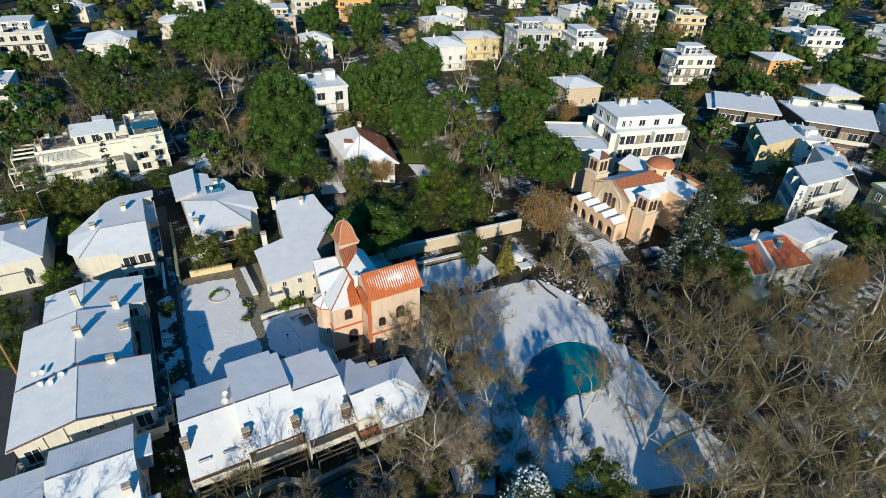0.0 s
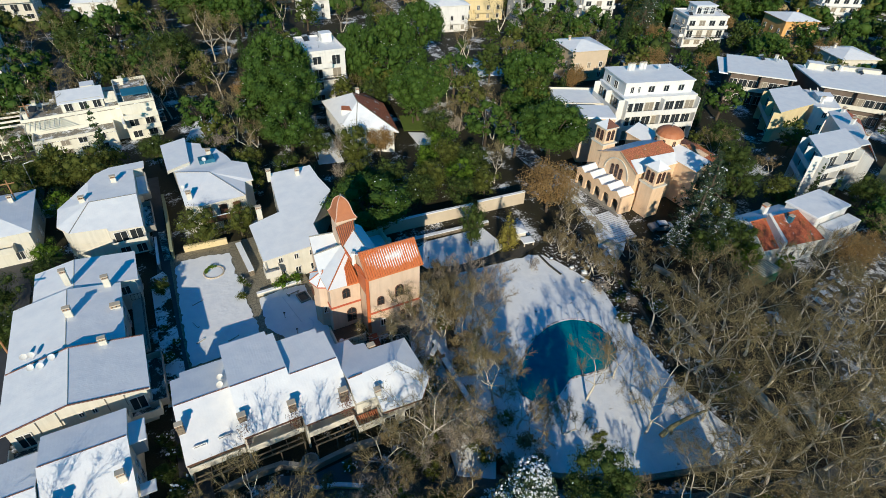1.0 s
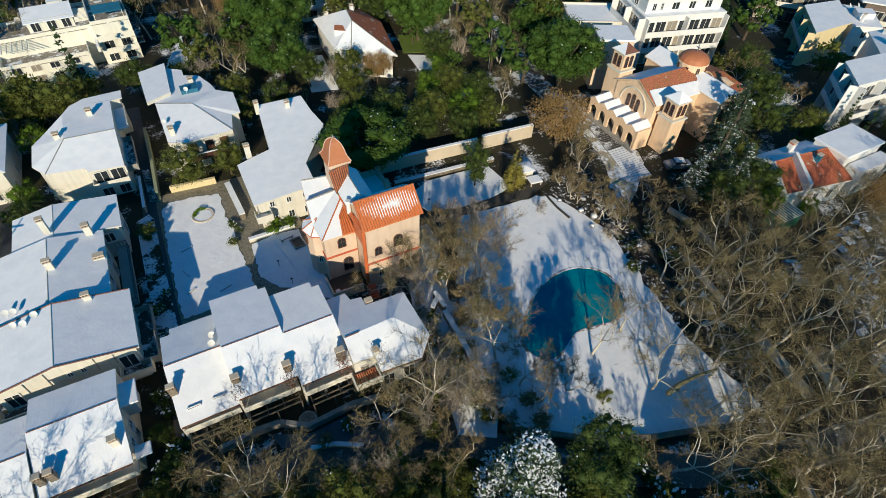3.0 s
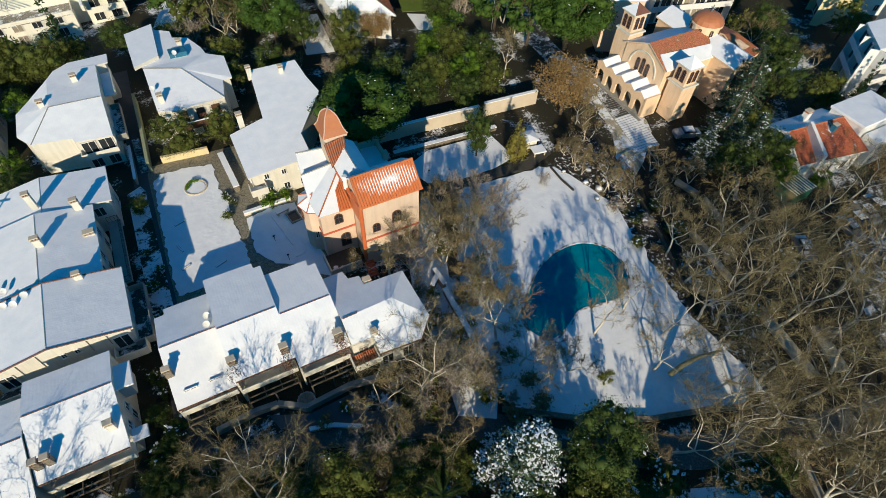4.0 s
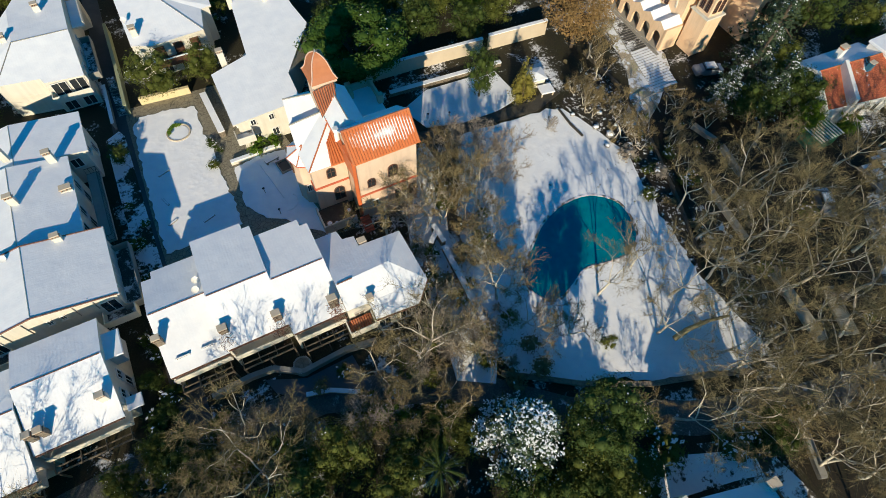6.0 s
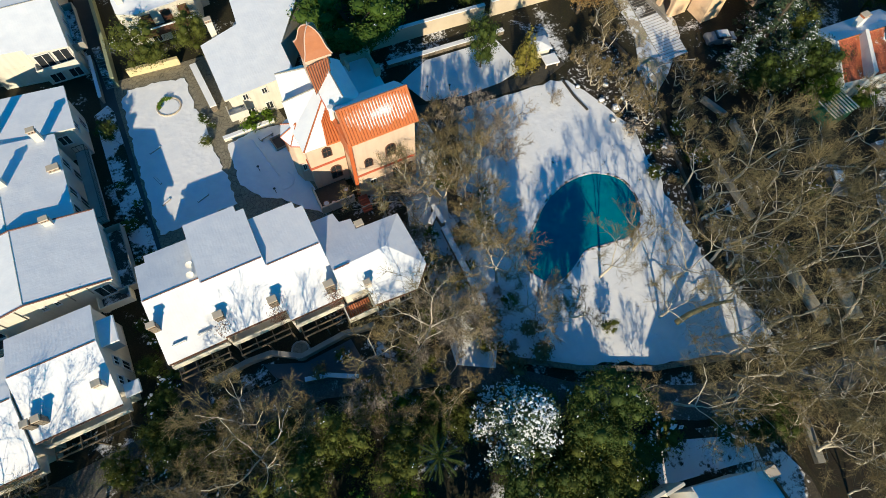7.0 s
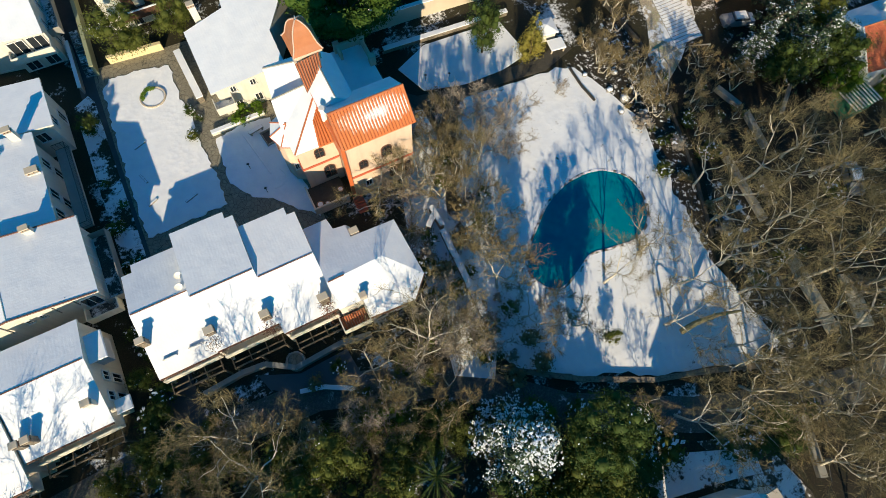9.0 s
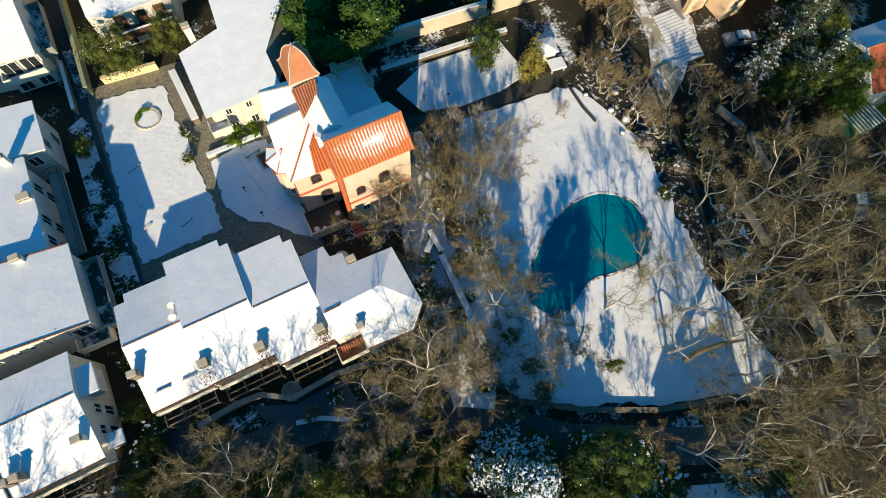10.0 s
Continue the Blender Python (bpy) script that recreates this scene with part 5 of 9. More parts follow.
part("eave_snow", Geo().prism([(NX - 0.2, 58.5, 7.55), (NX + 10.9, 58.5, 7.55), (NX + 10.6, 60.6, 8.5), (NX + 0.3, 61.2, 8.8)], [(NX - 0.2, 58.5, 7.42), (NX + 10.9, 58.5, 7.42), (NX + 10.6, 60.6, 8.36), (NX + 0.3, 61.2, 8.64)]), SNOW, church, "snow left along the eave")
walls_under(church, nave, 0.3, CHURCHW)
for wy, wh in ((62.4, 2.2), (63.5, 2.6), (64.6, 2.2)):
    window(church, "W", NX - 0.01, wy, 4.3, 0.75, wh, "arch")
g = Geo()
for k in range(14):
    t0, t1 = math.pi * k / 14, math.pi * (k + 1) / 14
    g.prism([(NX - 0.14, 63.5 + 2.9 * math.cos(t0), 4.9 + 2.9 * math.sin(t0)), (NX - 0.14, 63.5 + 3.12 * math.cos(t0), 4.9 + 3.12 * math.sin(t0)),
             (NX - 0.14, 63.5 + 3.12 * math.cos(t1), 4.9 + 3.12 * math.sin(t1)), (NX - 0.14, 63.5 + 2.9 * math.cos(t1), 4.9 + 2.9 * math.sin(t1))],
            [(NX + 0.02, 63.5 + r * math.cos(t_), 4.9 + r * math.sin(t_)) for r, t_ in ((2.9, t0), (3.12, t0), (3.12, t1), (2.9, t1))])
part("arch_moulding", g, CREAM, church, "pale blind arch")


def bell_tower(x0, y0, s, h, label, snowy):
    t = Geo().box(x0, x0 + s, y0, y0 + s, -0.3, h - 3.2)
    part("tower_base", t, CHURCHW, church)
    part("tower_cornice", Geo().box(x0 - 0.2, x0 + s + 0.2, y0 - 0.2, y0 + s + 0.2, h - 3.3, h - 3.05), CREAM, church)
    b = Geo().box(x0 + 0.25, x0 + s - 0.25, y0 + 0.25, y0 + s - 0.25, h - 3.1, h)
    part("belfry", b, CHURCHW, church, label)
    for side, wx, wy in (("S", x0 + s / 2, y0 + 0.24), ("W", x0 + 0.24, y0 + s / 2), ("E", x0 + s - 0.24, y0 + s / 2)):
        for o in (-0.5, 0.5):
            window(church, side, wx + (o if side == "S" else 0), wy + (o if side != "S" else 0), h - 2.6, 0.7, 2.0, "arch", "belfry_opening")
    g = Geo()
    c = [(x0, y0, h), (x0 + s, y0, h), (x0 + s, y0 + s, h), (x0, y0 + s, h)]
    top = (x0 + s / 2, y0 + s / 2, h + 1.3)
    for i in range(4):
        g.add([c[i], c[(i + 1) % 4], top], [(0, 1, 2)], 1 if i in (1, 0) and not snowy or i == 1 else 0)
    g.box(x0 - 0.1, x0 + s + 0.1, y0 - 0.1, y0 + s + 0.1, h - 0.15, h, 2)
    part("tower_roof", g, [SNOW, DTILE, CREAM], church, "pyramid roof with snow on its cold sides")


bell_tower(NX + 0.2, 68.3, 3.1, 11.6, "arched belfry", False)
bell_tower(NX + 0.6, 55.2, 3.0, 9.4, "arched belfry", True)
TX = NX + 9.5
tr = [[(TX, 54.2, 7.8), (TX + 2.9, 54.2, 9.3), (TX + 2.9, 72.0, 9.3), (TX, 72.0, 7.8)], [(TX + 2.9, 54.2, 9.3), (TX + 5.8, 54.2, 7.8), (TX + 5.8, 72.0, 7.8), (TX + 2.9, 72.0, 9.3)]]
roof(church, tr, 0.2, SNOW_Y, CHURCHW, "snowy transept roof")
walls_under(church, tr, 0.3, CHURCHW)
for wx in (TX + 1.9, TX + 2.9, TX + 3.9):
    window(church, "S", wx, 54.49, 4.3, 0.7, 2.0, "arch")
    window(church, "S", wx, 54.49, 1.2, 0.7, 1.4, "arch")
ap_roof = [[(TX + 5.6, 56.5, 6.4), (TX + 11.0, 57.5, 6.4), (TX + 9.5, 62.0, 7.6), (TX + 5.6, 62.0, 8.4)], [(TX + 5.6, 62.0, 8.4), (TX + 9.5, 62.0, 7.6), (TX + 11.0, 68.5, 6.4), (TX + 5.6, 69.5, 6.4)], [(TX + 11.0, 57.5, 6.4), (TX + 11.0, 68.5, 6.4), (TX + 9.5, 62.0, 7.6)]]
roof(church, ap_roof, 0.2, make_snow("apse tiles", "X", bare=0.62, under=(0.40, 0.13, 0.06), bare_scale=0.4), CHURCHW, "terracotta apse roof with a little snow")
walls_under(church, ap_roof, 0.4, CHURCHW)
DX, DY = TX + 2.8, 64.0
part("drum", Geo().ring(DX, DY, 8.0, 10.2, 2.45, 2.45, 16).ring(DX, DY, 10.05, 10.35, 2.65, 2.65, 16), CHURCHW, church, "round drum below the dome")
for i in range(8):
    a = 2 * math.pi * (i + 0.5) / 8
    w_ = window(church, "S", 0, 0, 0, 0.55, 1.3, "arch", "drum_window")
    w_.matrix_basis = pose(DX + 2.41 * math.cos(a), DY + 2.41 * math.sin(a), 8.6, 0, 0, math.degrees(a) + 90)
g = Geo()
for k in range(6):
    t0, t1 = math.pi / 2 * k / 6, math.pi / 2 * (k + 1) / 6
    g.ring(DX, DY, 10.3 + 1.5 * math.sin(t0), 10.3 + 1.5 * math.sin(t1), 2.6 * math.cos(t0), 2.6 * math.cos(t1), 16, 0, False)
part("dome", g, TOWERROOF, church, "shallow terracotta dome")
part("cross", Geo().box(DX - 0.06, DX + 0.06, DY - 0.06, DY + 0.06, 11.7, 13.0).box(DX - 0.06, DX + 0.06, DY - 0.4, DY + 0.4, 12.4, 12.55), STEEL, church)
part("porch_steps", Geo().box(CX - 0.9, CX - 0.3, CY + 0.5, CY + 13, -0.1, 0.16), CONC, church)
forecourt = thing("church_steps", 64.0, 55.0, 0, 0, "long walk of broad shallow steps with snow on the treads", "steps")
for i in range(30):
    o, e_ = -1.0 + 0.11 * i, min(3.3 + 0.11 * i, 3.95)
    part("tread", Geo().box(o, e_, -3.6 + i * 0.5, -3.12 + i * 0.5, -0.15, 0.16 + i * 0.008, 0, 1), [CONC, SNOW if i < 16 else SLUSH], forecourt)
    part("riser", Geo().box(o, e_, -3.12 + i * 0.5, -3.1 + i * 0.5, -0.15, 0.15 + i * 0.008), CONC, forecourt)
flat_poly("church_forecourt", [(66.6, 76.0), (69.8, 75.0), (69.5, 57.0), (68.3, 54.4), (62.5, 49.5), (57.5, 46.5), (55.8, 48.5), (60.0, 53.0), (62.3, 57.0), (65.6, 68.0)], 0.14, 0.3, make_snow("forecourt", bare=0.5, under=(0.42, 0.36, 0.27), bare_scale=0.4),
          "pale paved church forecourt with thin snow", "forecourt")
lawn2 = thing("annex_tower", 79.0, 78.5, 0, -26, "plain peach block with a flat snowy roof beside the church", "building")
part("wall", Geo().box(-3.2, 3.2, -3.0, 3.0, -0.3, 9.6), PEACH, lawn2)
part("roof", Geo().box(-3.3, 3.3, -3.1, 3.1, 9.6, 9.95), SNOW, lawn2)
window(lawn2, "S", 0.6, -3.01, 7.4, 0.9, 0.9)

# ---- general buildings ----
BROWNW = plain("brown balcony fronts", (0.17, 0.125, 0.095), (0.10, 0.075, 0.06), 0.6)
def apartment(x, y, w, d, storeys, turn, mats, label, seed, sh=3.05, open_s=True, tanks=True, name="apartment_building", base=0.0, snow=None, eave=0.25, pent=True, head=True):
    """A flat-roofed block: storeys with balconies to the south and windows all round, parapet, stair head and roof clutter."""
    r = random.Random(seed)
    t = thing(name, x, y, base, turn, label, "building")
    h = storeys * sh
    part("wall", Geo().box(-w / 2, w / 2, -d / 2, d / 2, -0.5, h), mats, t)
    part("roof", Geo().box(-w / 2 - eave, w / 2 + eave, -d / 2 - eave, d / 2 + eave, h, h + 0.22, 1, 0), [snow or SNOW, mats], t, "flat roof under snow")
    g = Geo()
    for x0, x1, y0, y1 in ((-w / 2 - .25, w / 2 + .25, -d / 2 - .25, -d / 2), (-w / 2 - .25, w / 2 + .25, d / 2, d / 2 + .25), (-w / 2 - .25, -w / 2, -d / 2, d / 2), (w / 2, w / 2 + .25, -d / 2, d / 2)):
        g.box(x0, x1, y0, y1, h + 0.22, h + 0.6)
    if eave < 0.5:
        part("parapet", g, mats, t)
    nb = max(2, int(w / 3.2))
    for s in range(storeys):
        z = s * sh
        if s and open_s:
            balcony(t, -w / 2 + 0.2, w / 2 - 0.2 if r.random() < 0.7 else w * 0.1, -d / 2 - 1.5, -d / 2 + 0.05, z + 0.1, r.random() < 0.7, "S", CREAM if mats is BROWNW else mats)
            if r.random() < 0.7:
                balcony(t, -w / 2 - 1.3, -w / 2 + 0.05, -d / 2 + 0.5, r.choice((0.0, d / 3)), z + 0.1, r.random() < 0.5, "W", mats)
        for i in range(nb):
            wx = -w / 2 + (i + 0.5) * w / nb
            window(t, "S", wx, -d / 2 - 0.01, z + (0.15 if s and open_s else 0.9), 2.1, 2.2 if s and open_s else 1.4, r.choice(("plain", "plain", "plain", "shutter")))
        ns = max(1, int(d / 4))
        for i in range(ns):
            wy = -d / 2 + (i + 0.5) * d / ns
            window(t, "W", -w / 2 - 0.01, wy, z + 0.9, 1.1, 1.3, r.choice(("plain", "shutter")))
            window(t, "E", w / 2 + 0.01, wy, z + 0.9, 1.1, 1.3, "plain")
    if storeys >= 3 and w > 10.5 and pent:
        # set-back top storey with its own terrace
        pw, pd = w * r.uniform(0.5, 0.68), d * r.uniform(0.5, 0.65)
        ox, oy = r.uniform(-1, 1) * (w - pw) * 0.35, (d - pd) * 0.3
        part("penthouse_wall", Geo().box(ox - pw / 2, ox + pw / 2, oy - pd / 2, oy + pd / 2, h + 0.2, h + 2.7), mats, t)
        part("penthouse_roof", Geo().box(ox - pw / 2 - 0.3, ox + pw / 2 + 0.3, oy - pd / 2 - 0.5, oy + pd / 2 + 0.3, h + 2.7, h + 2.95), SNOW, t)
        for i in range(3):
            window(t, "S", ox - pw / 2 + (i + 0.5) * pw / 3, oy - pd / 2 - 0.01, h + 0.35, 1.5, 2.0)
        window(t, "W", ox - pw / 2 - 0.01, oy, h + 0.9, 1.2, 1.2)
        for i in range(4):
            gx = ox - pw / 2 + (i + 0.5) * pw / 4
            part("pergola_beam", Geo().box(gx - 0.07, gx + 0.07, -d / 2 + 0.2, oy - pd / 2, h + 2.2, h + 2.36), WHITE, t)
        part("pergola_rail", Geo().box(ox - pw / 2, ox + pw / 2, -d / 2 + 0.2, -d / 2 + 0.34, h + 2.06, h + 2.2).box(ox - pw / 2, ox - pw / 2 + 0.14, -d / 2 + 0.2, -d / 2 + 0.34, h + 0.2, h + 2.06).box(ox + pw / 2 - 0.14, ox + pw / 2, -d / 2 + 0.2, -d / 2 + 0.34, h + 0.2, h + 2.06), WHITE, t)
    elif head:
        bx, by = r.uniform(-w / 4, w / 4), r.uniform(0, d / 4)
        part("stair_head", Geo().box(bx - 1.3, bx + 1.3, by - 1.2, by + 1.2, h + 0.2, h + 2.1), mats, t)
        part("stair_head_roof", Geo().box(bx - 1.4, bx + 1.4, by - 1.3, by + 1.3, h + 2.1, h + 2.28), SNOW, t)
    if tanks:
        for i in range(2):
            px_, py_ = r.uniform(-w / 2 + 1, w / 2 - 1), r.uniform(-d / 2 + 1, d / 2 - 1)
            k = thing("solar_water_heater", 0, 0, 0)
            k.parent = t
            k.matrix_basis = pose(px_, py_, h + 0.2, 0, 0, r.uniform(-20, 20))
            part("tank", Geo().tube((-0.7, 0.4, 1.0), (0.7, 0.4, 1.0), 0.28, n=8), STEEL, k)
            part("collector", Geo().prism([(-0.7, -0.8, 0.1), (0.7, -0.8, 0.1), (0.7, 0.3, 0.95), (-0.7, 0.3, 0.95)], [(-0.7, -0.8, 0), (0.7, -0.8, 0), (0.7, 0.3, 0.85), (-0.7, 0.3, 0.85)]), GLASS, k)
        chimney(t, r.uniform(-w / 3, w / 3), d / 3, h, h + 1.8, 0.6, 0.6, mats, CONC)
        g = Geo()
        ax, ay = r.uniform(-w / 3, w / 3), -d / 4
        g.tube((ax, ay, h), (ax, ay, h + 3), 0.03, n=4)
        for i in range(4):
            g.tube((ax - 0.5, ay, h + 2 + i * 0.25), (ax + 0.5, ay, h + 2 + i * 0.25), 0.015, n=3)
        part("antenna", g, STEEL, t)
    return t


def villa_far(x, y, w, d, h, turn, mats, label, seed, rise=2.0, snow=None):
    """A house with a hipped roof."""
    r = random.Random(seed)
    t = thing("house", x, y, 0, turn, label, "house")
    rl = max(0.3, (max(w, d) - min(w, d)) / 2)
    W, D = w / 2 + 0.5, d / 2 + 0.5
    a, b = ((-rl, 0), (rl, 0)) if w >= d else ((0, -rl), (0, rl))
    A, B = (*a, h + rise), (*b, h + rise)
    c = [(-W, -D, h), (W, -D, h), (W, D, h), (-W, D, h)]
    faces = [[c[0], c[1], B, A], [c[1], c[2], B], [c[2], c[3], A, B], [c[3], c[0], A]] if w >= d else [[c[0], c[1], A], [c[1], c[2], B, A], [c[2], c[3], B], [c[3], c[0], A, B]]
    roof(t, faces, 0.2, snow or SNOW_X, mats)
    part("wall", Geo().box(-w / 2, w / 2, -d / 2, d / 2, -0.5, h - 0.05), mats, t)
    for s in range(max(1, int(h / 2.9))):
        for i in range(max(2, int(w / 3.5))):
            window(t, "S", -w / 2 + (i + 0.5) * w / max(2, int(w / 3.5)), -d / 2 - 0.01, s * 2.9 + 0.8, 1.1, 1.5, r.choice(("plain", "shutter")))
        for i in range(max(1, int(d / 4))):
            window(t, "W", -w / 2 - 0.01, -d / 2 + (i + 0.5) * d / max(1, int(d / 4)), s * 2.9 + 0.8, 1.0, 1.4, "plain")
            window(t, "E", w / 2 + 0.01, -d / 2 + (i + 0.5) * d / max(1, int(d / 4)), s * 2.9 + 0.8, 1.0, 1.4, "plain")
    if h > 5:
        balcony(t, -w / 4, w / 4, -d / 2 - 1.3, -d / 2 + 0.05, 2.95, r.random() < 0.5, "S", mats)
    chimney(t, r.choice((-1, 1)) * w / 4, d / 5, h, h + rise + 0.8, 0.7, 0.6, mats)
    return t


def poly_block(label, ring, h, mats, storeys, galleries=(), plain_walls=(), over=0.5, snow=None, fascia=None, name="apartment_building", front=None, z0=0.0):
    """A block on a ring of corners, anticlockwise. galleries: walls with balconies along their whole length; plain_walls: walls with single windows."""
    t = thing(name, 0, 0, 0, 0, label, "building")
    c = sum((Vector(p) for p in ring), Vector((0, 0))) / len(ring)
    big = [c + (Vector(p) - c) * (1 + over / max(1.0, (Vector(p) - c).length)) for p in ring]
    part("wall", Geo().prism([(*p, h) for p in ring], [(*p, z0 - 0.5) for p in ring]), mats, t)
    part("roof", Geo().prism([(p.x, p.y, h + 0.3) for p in big], [(p.x, p.y, h) for p in big], 1, 0), [snow or SNOW, fascia or mats], t, "flat roof under snow")
    sh = (h - z0) / storeys
    for e in galleries:
        a, b = ring[e], ring[(e + 1) % len(ring)]
        length = (Vector(b) - Vector(a)).length
        for s in range(storeys):
            z = z0 + s * sh
            g = strip(Geo(), a, b, 0.0, 1.5, z - 0.1, z + 0.08)
            strip(g, a, b, 1.38, 1.5, z + 0.08, z + 0.95)
            if s:
                part("balcony", g, front or mats, t, "full-width balcony with a solid parapet")
            n = max(2, int(length / 2.3))
            for i in range(n):
                edge_window(t, a, b, (i + 0.5) / n, z + 0.15, length / n - 0.25, 2.2, "plain" if (i + s) % 4 else "shutter")
        for f in (0.0, 0.5, 1.0):
            p = Vector(a).lerp(Vector(b), f)
            q = p + (Vector(b) - Vector(a)).normalized() * 0.18
            part("fin_wall", strip(Geo(), p, q, 0.0, 1.45, z0 - 0.3, h - 0.02), mats, t)
    for e in plain_walls:
        a, b = ring[e], ring[(e + 1) % len(ring)]
        n = max(1, int((Vector(b) - Vector(a)).length / 3.6))
        for s in range(storeys):
            for i in range(n):
                edge_window(t, a, b, (i + 0.5) / n, z0 + s * sh + 0.9, 1.1, 1.35)
    return t


def roof_clutter(t, spots, z, mats):
    """Chimneys, solar water heaters and masts on a flat roof."""
    for kind, x, y in spots:
        if kind == "chimney":
            chimney(t, x, y, z, z + 1.9, 0.9, 0.6, mats, mats)
        elif kind == "mast":
            g = Geo().tube((x, y, z), (x, y, z + 3.2), 0.035, n=4)
            for i in range(4):
                g.tube((x - 0.5, y, z + 2.1 + 0.28 * i), (x + 0.5, y, z + 2.1 + 0.28 * i), 0.018, n=3)
            part("antenna", g, STEEL, t)
        elif kind == "dish":
            dish(t, x, y, z + 0.9, 0.5)
        else:
            part("water_tank", Geo().tube((x - 0.7, y + 0.4, z + 1.0), (x + 0.7, y + 0.4, z + 1.0), 0.28, n=8), STEEL, t)
            part("solar_collector", Geo().prism([(x - 0.7, y - 0.8, z + 0.1), (x + 0.7, y - 0.8, z + 0.1), (x + 0.7, y + 0.3, z + 0.95), (x - 0.7, y + 0.3, z + 0.95)],
                 [(x - 0.7, y - 0.8, z), (x + 0.7, y - 0.8, z), (x + 0.7, y + 0.3, z + 0.85), (x - 0.7, y + 0.3, z + 0.85)]), GLASS, t)


# white block with stepped roof terraces
sb = thing("apartment_building", -12.2, 129.0, 0, 3, "white apartment block with stepped roof terraces under snow", "building")
TERR = make_snow("terrace slabs", bare=0.54, under=(0.27, 0.245, 0.21), bare_scale=0.5)
IVORY = rendered("ivory render", (0.80, 0.77, 0.66), (0.70, 0.67, 0.55), 0.5)


def terrace_block(x0, x1, y0, y1, h, rail=0.75):
    part("wall", Geo().box(x0, x1, y0, y1, -0.4, h), IVORY, sb)
    part("terrace", Geo().box(x0 - 0.1, x1 + 0.1, y0 - 0.1, y1 + 0.1, h, h + 0.15), TERR, sb, "roof terrace with patchy snow")
    for a, b, c, d in ((x0, x1, y0 - 0.1, y0 + 0.1), (x0, x1, y1 - 0.1, y1 + 0.1), (x0 - 0.1, x0 + 0.1, y0 + 0.1, y1 - 0.1), (x1 - 0.1, x1 + 0.1, y0 + 0.1, y1 - 0.1)):
        part("parapet", Geo().box(a, b, c, d, h + 0.15, h + rail), IVORY, sb)


terrace_block(-10.5, 3.5, -8.0, -3.5, 3.8)
terrace_block(-11.5, 5.5, -3.48, 4.0, 6.6)
terrace_block(5.52, 12.0, -5.0, 9.0, 7.6)
terrace_block(-6.0, 5.5, 4.02, 9.0, 6.2)
part("penthouse_wall", Geo().box(-4.5, 3.0, -1.5, 3.0, 6.7, 8.9), IVORY, sb)
part("penthouse_roof", Geo().prism([(-4.9, -2.2, 8.75), (3.4, -2.2, 8.75), (3.4, 3.3, 9.6), (-4.9, 3.3, 9.6)], [(-4.9, -2.2, 8.6), (3.4, -2.2, 8.6), (3.4, 3.3, 9.4), (-4.9, 3.3, 9.4)]), SNOW, sb, "sloping snow roof")
for wx in (-3.2, -0.6, 1.8):
    window(sb, "S", wx, -1.51, 6.9, 1.5, 1.6)
for i in range(9):
    part("pergola_beam", Geo().box(3.3 + 0.0, 5.4, -2.6 + i * 0.55, -2.46 + i * 0.55, 8.3, 8.45), IVORY, sb)
for i in range(8):
    part("pergola_beam", Geo().box(-11.0 + i * 0.8, -10.86 + i * 0.8, -8.0, -3.4, 6.6, 6.75), IVORY, sb)
part("stair_head", Geo().box(-0.5, 2.2, 5.0, 8.0, 6.3, 9.2, 0, 1), [IVORY, SNOW], sb)
chimney(sb, 7.2, 7.0, 7.7, 9.8, 0.9, 0.7, IVORY, IVORY), chimney(sb, -9.0, 2.6, 6.6, 8.8, 0.8, 0.7, IVORY, IVORY), chimney(sb, 10.8, 2.0, 7.7, 9.2, 0.7, 0.7, IVORY, IVORY)
part("roof_awning", Geo().prism([(6.5, -4.5, 9.4), (11.5, -4.5, 9.4), (11.5, -1.5, 9.8), (6.5, -1.5, 9.8)], [(6.5, -4.5, 9.3), (11.5, -4.5, 9.3), (11.5, -1.5, 9.7), (6.5, -1.5, 9.7)]), BLUE, sb, "blue-grey glass canopy")
for px_, py_ in ((6.6, -4.4), (11.4, -4.4), (6.6, -1.6), (11.4, -1.6)):
    part("canopy_post", Geo().tube((px_, py_, 7.6), (px_, py_, 9.4), 0.06), IVORY, sb)
# open concrete frames at the west end, in two tiers
for z_, x0 in ((6.5, -15.5), (3.7, -16.8)):
    for y0 in (-3.2, -0.8, 1.6, 3.7):
        part("frame_beam", Geo().box(x0, -11.4, y0 - 0.12, y0 + 0.12, z_ - 0.25, z_ + 0.1), IVORY, sb)
    part("frame_edge", Geo().box(x0 - 0.2, x0, -3.4, 3.9, z_ - 0.45, z_ + 0.15), IVORY, sb)
    for y0 in (-3.2, 3.7):
        part("frame_post", Geo().box(x0 - 0.2, x0, y0 - 0.12, y0 + 0.12, -0.3, z_ - 0.45), IVORY, sb)
    part("balcony", Geo().box(x0, -11.4, -3.2, 3.7, z_ - 2.9, z_ - 2.7, 0, 1), [IVORY, TERR], sb, "open balcony below the frames")
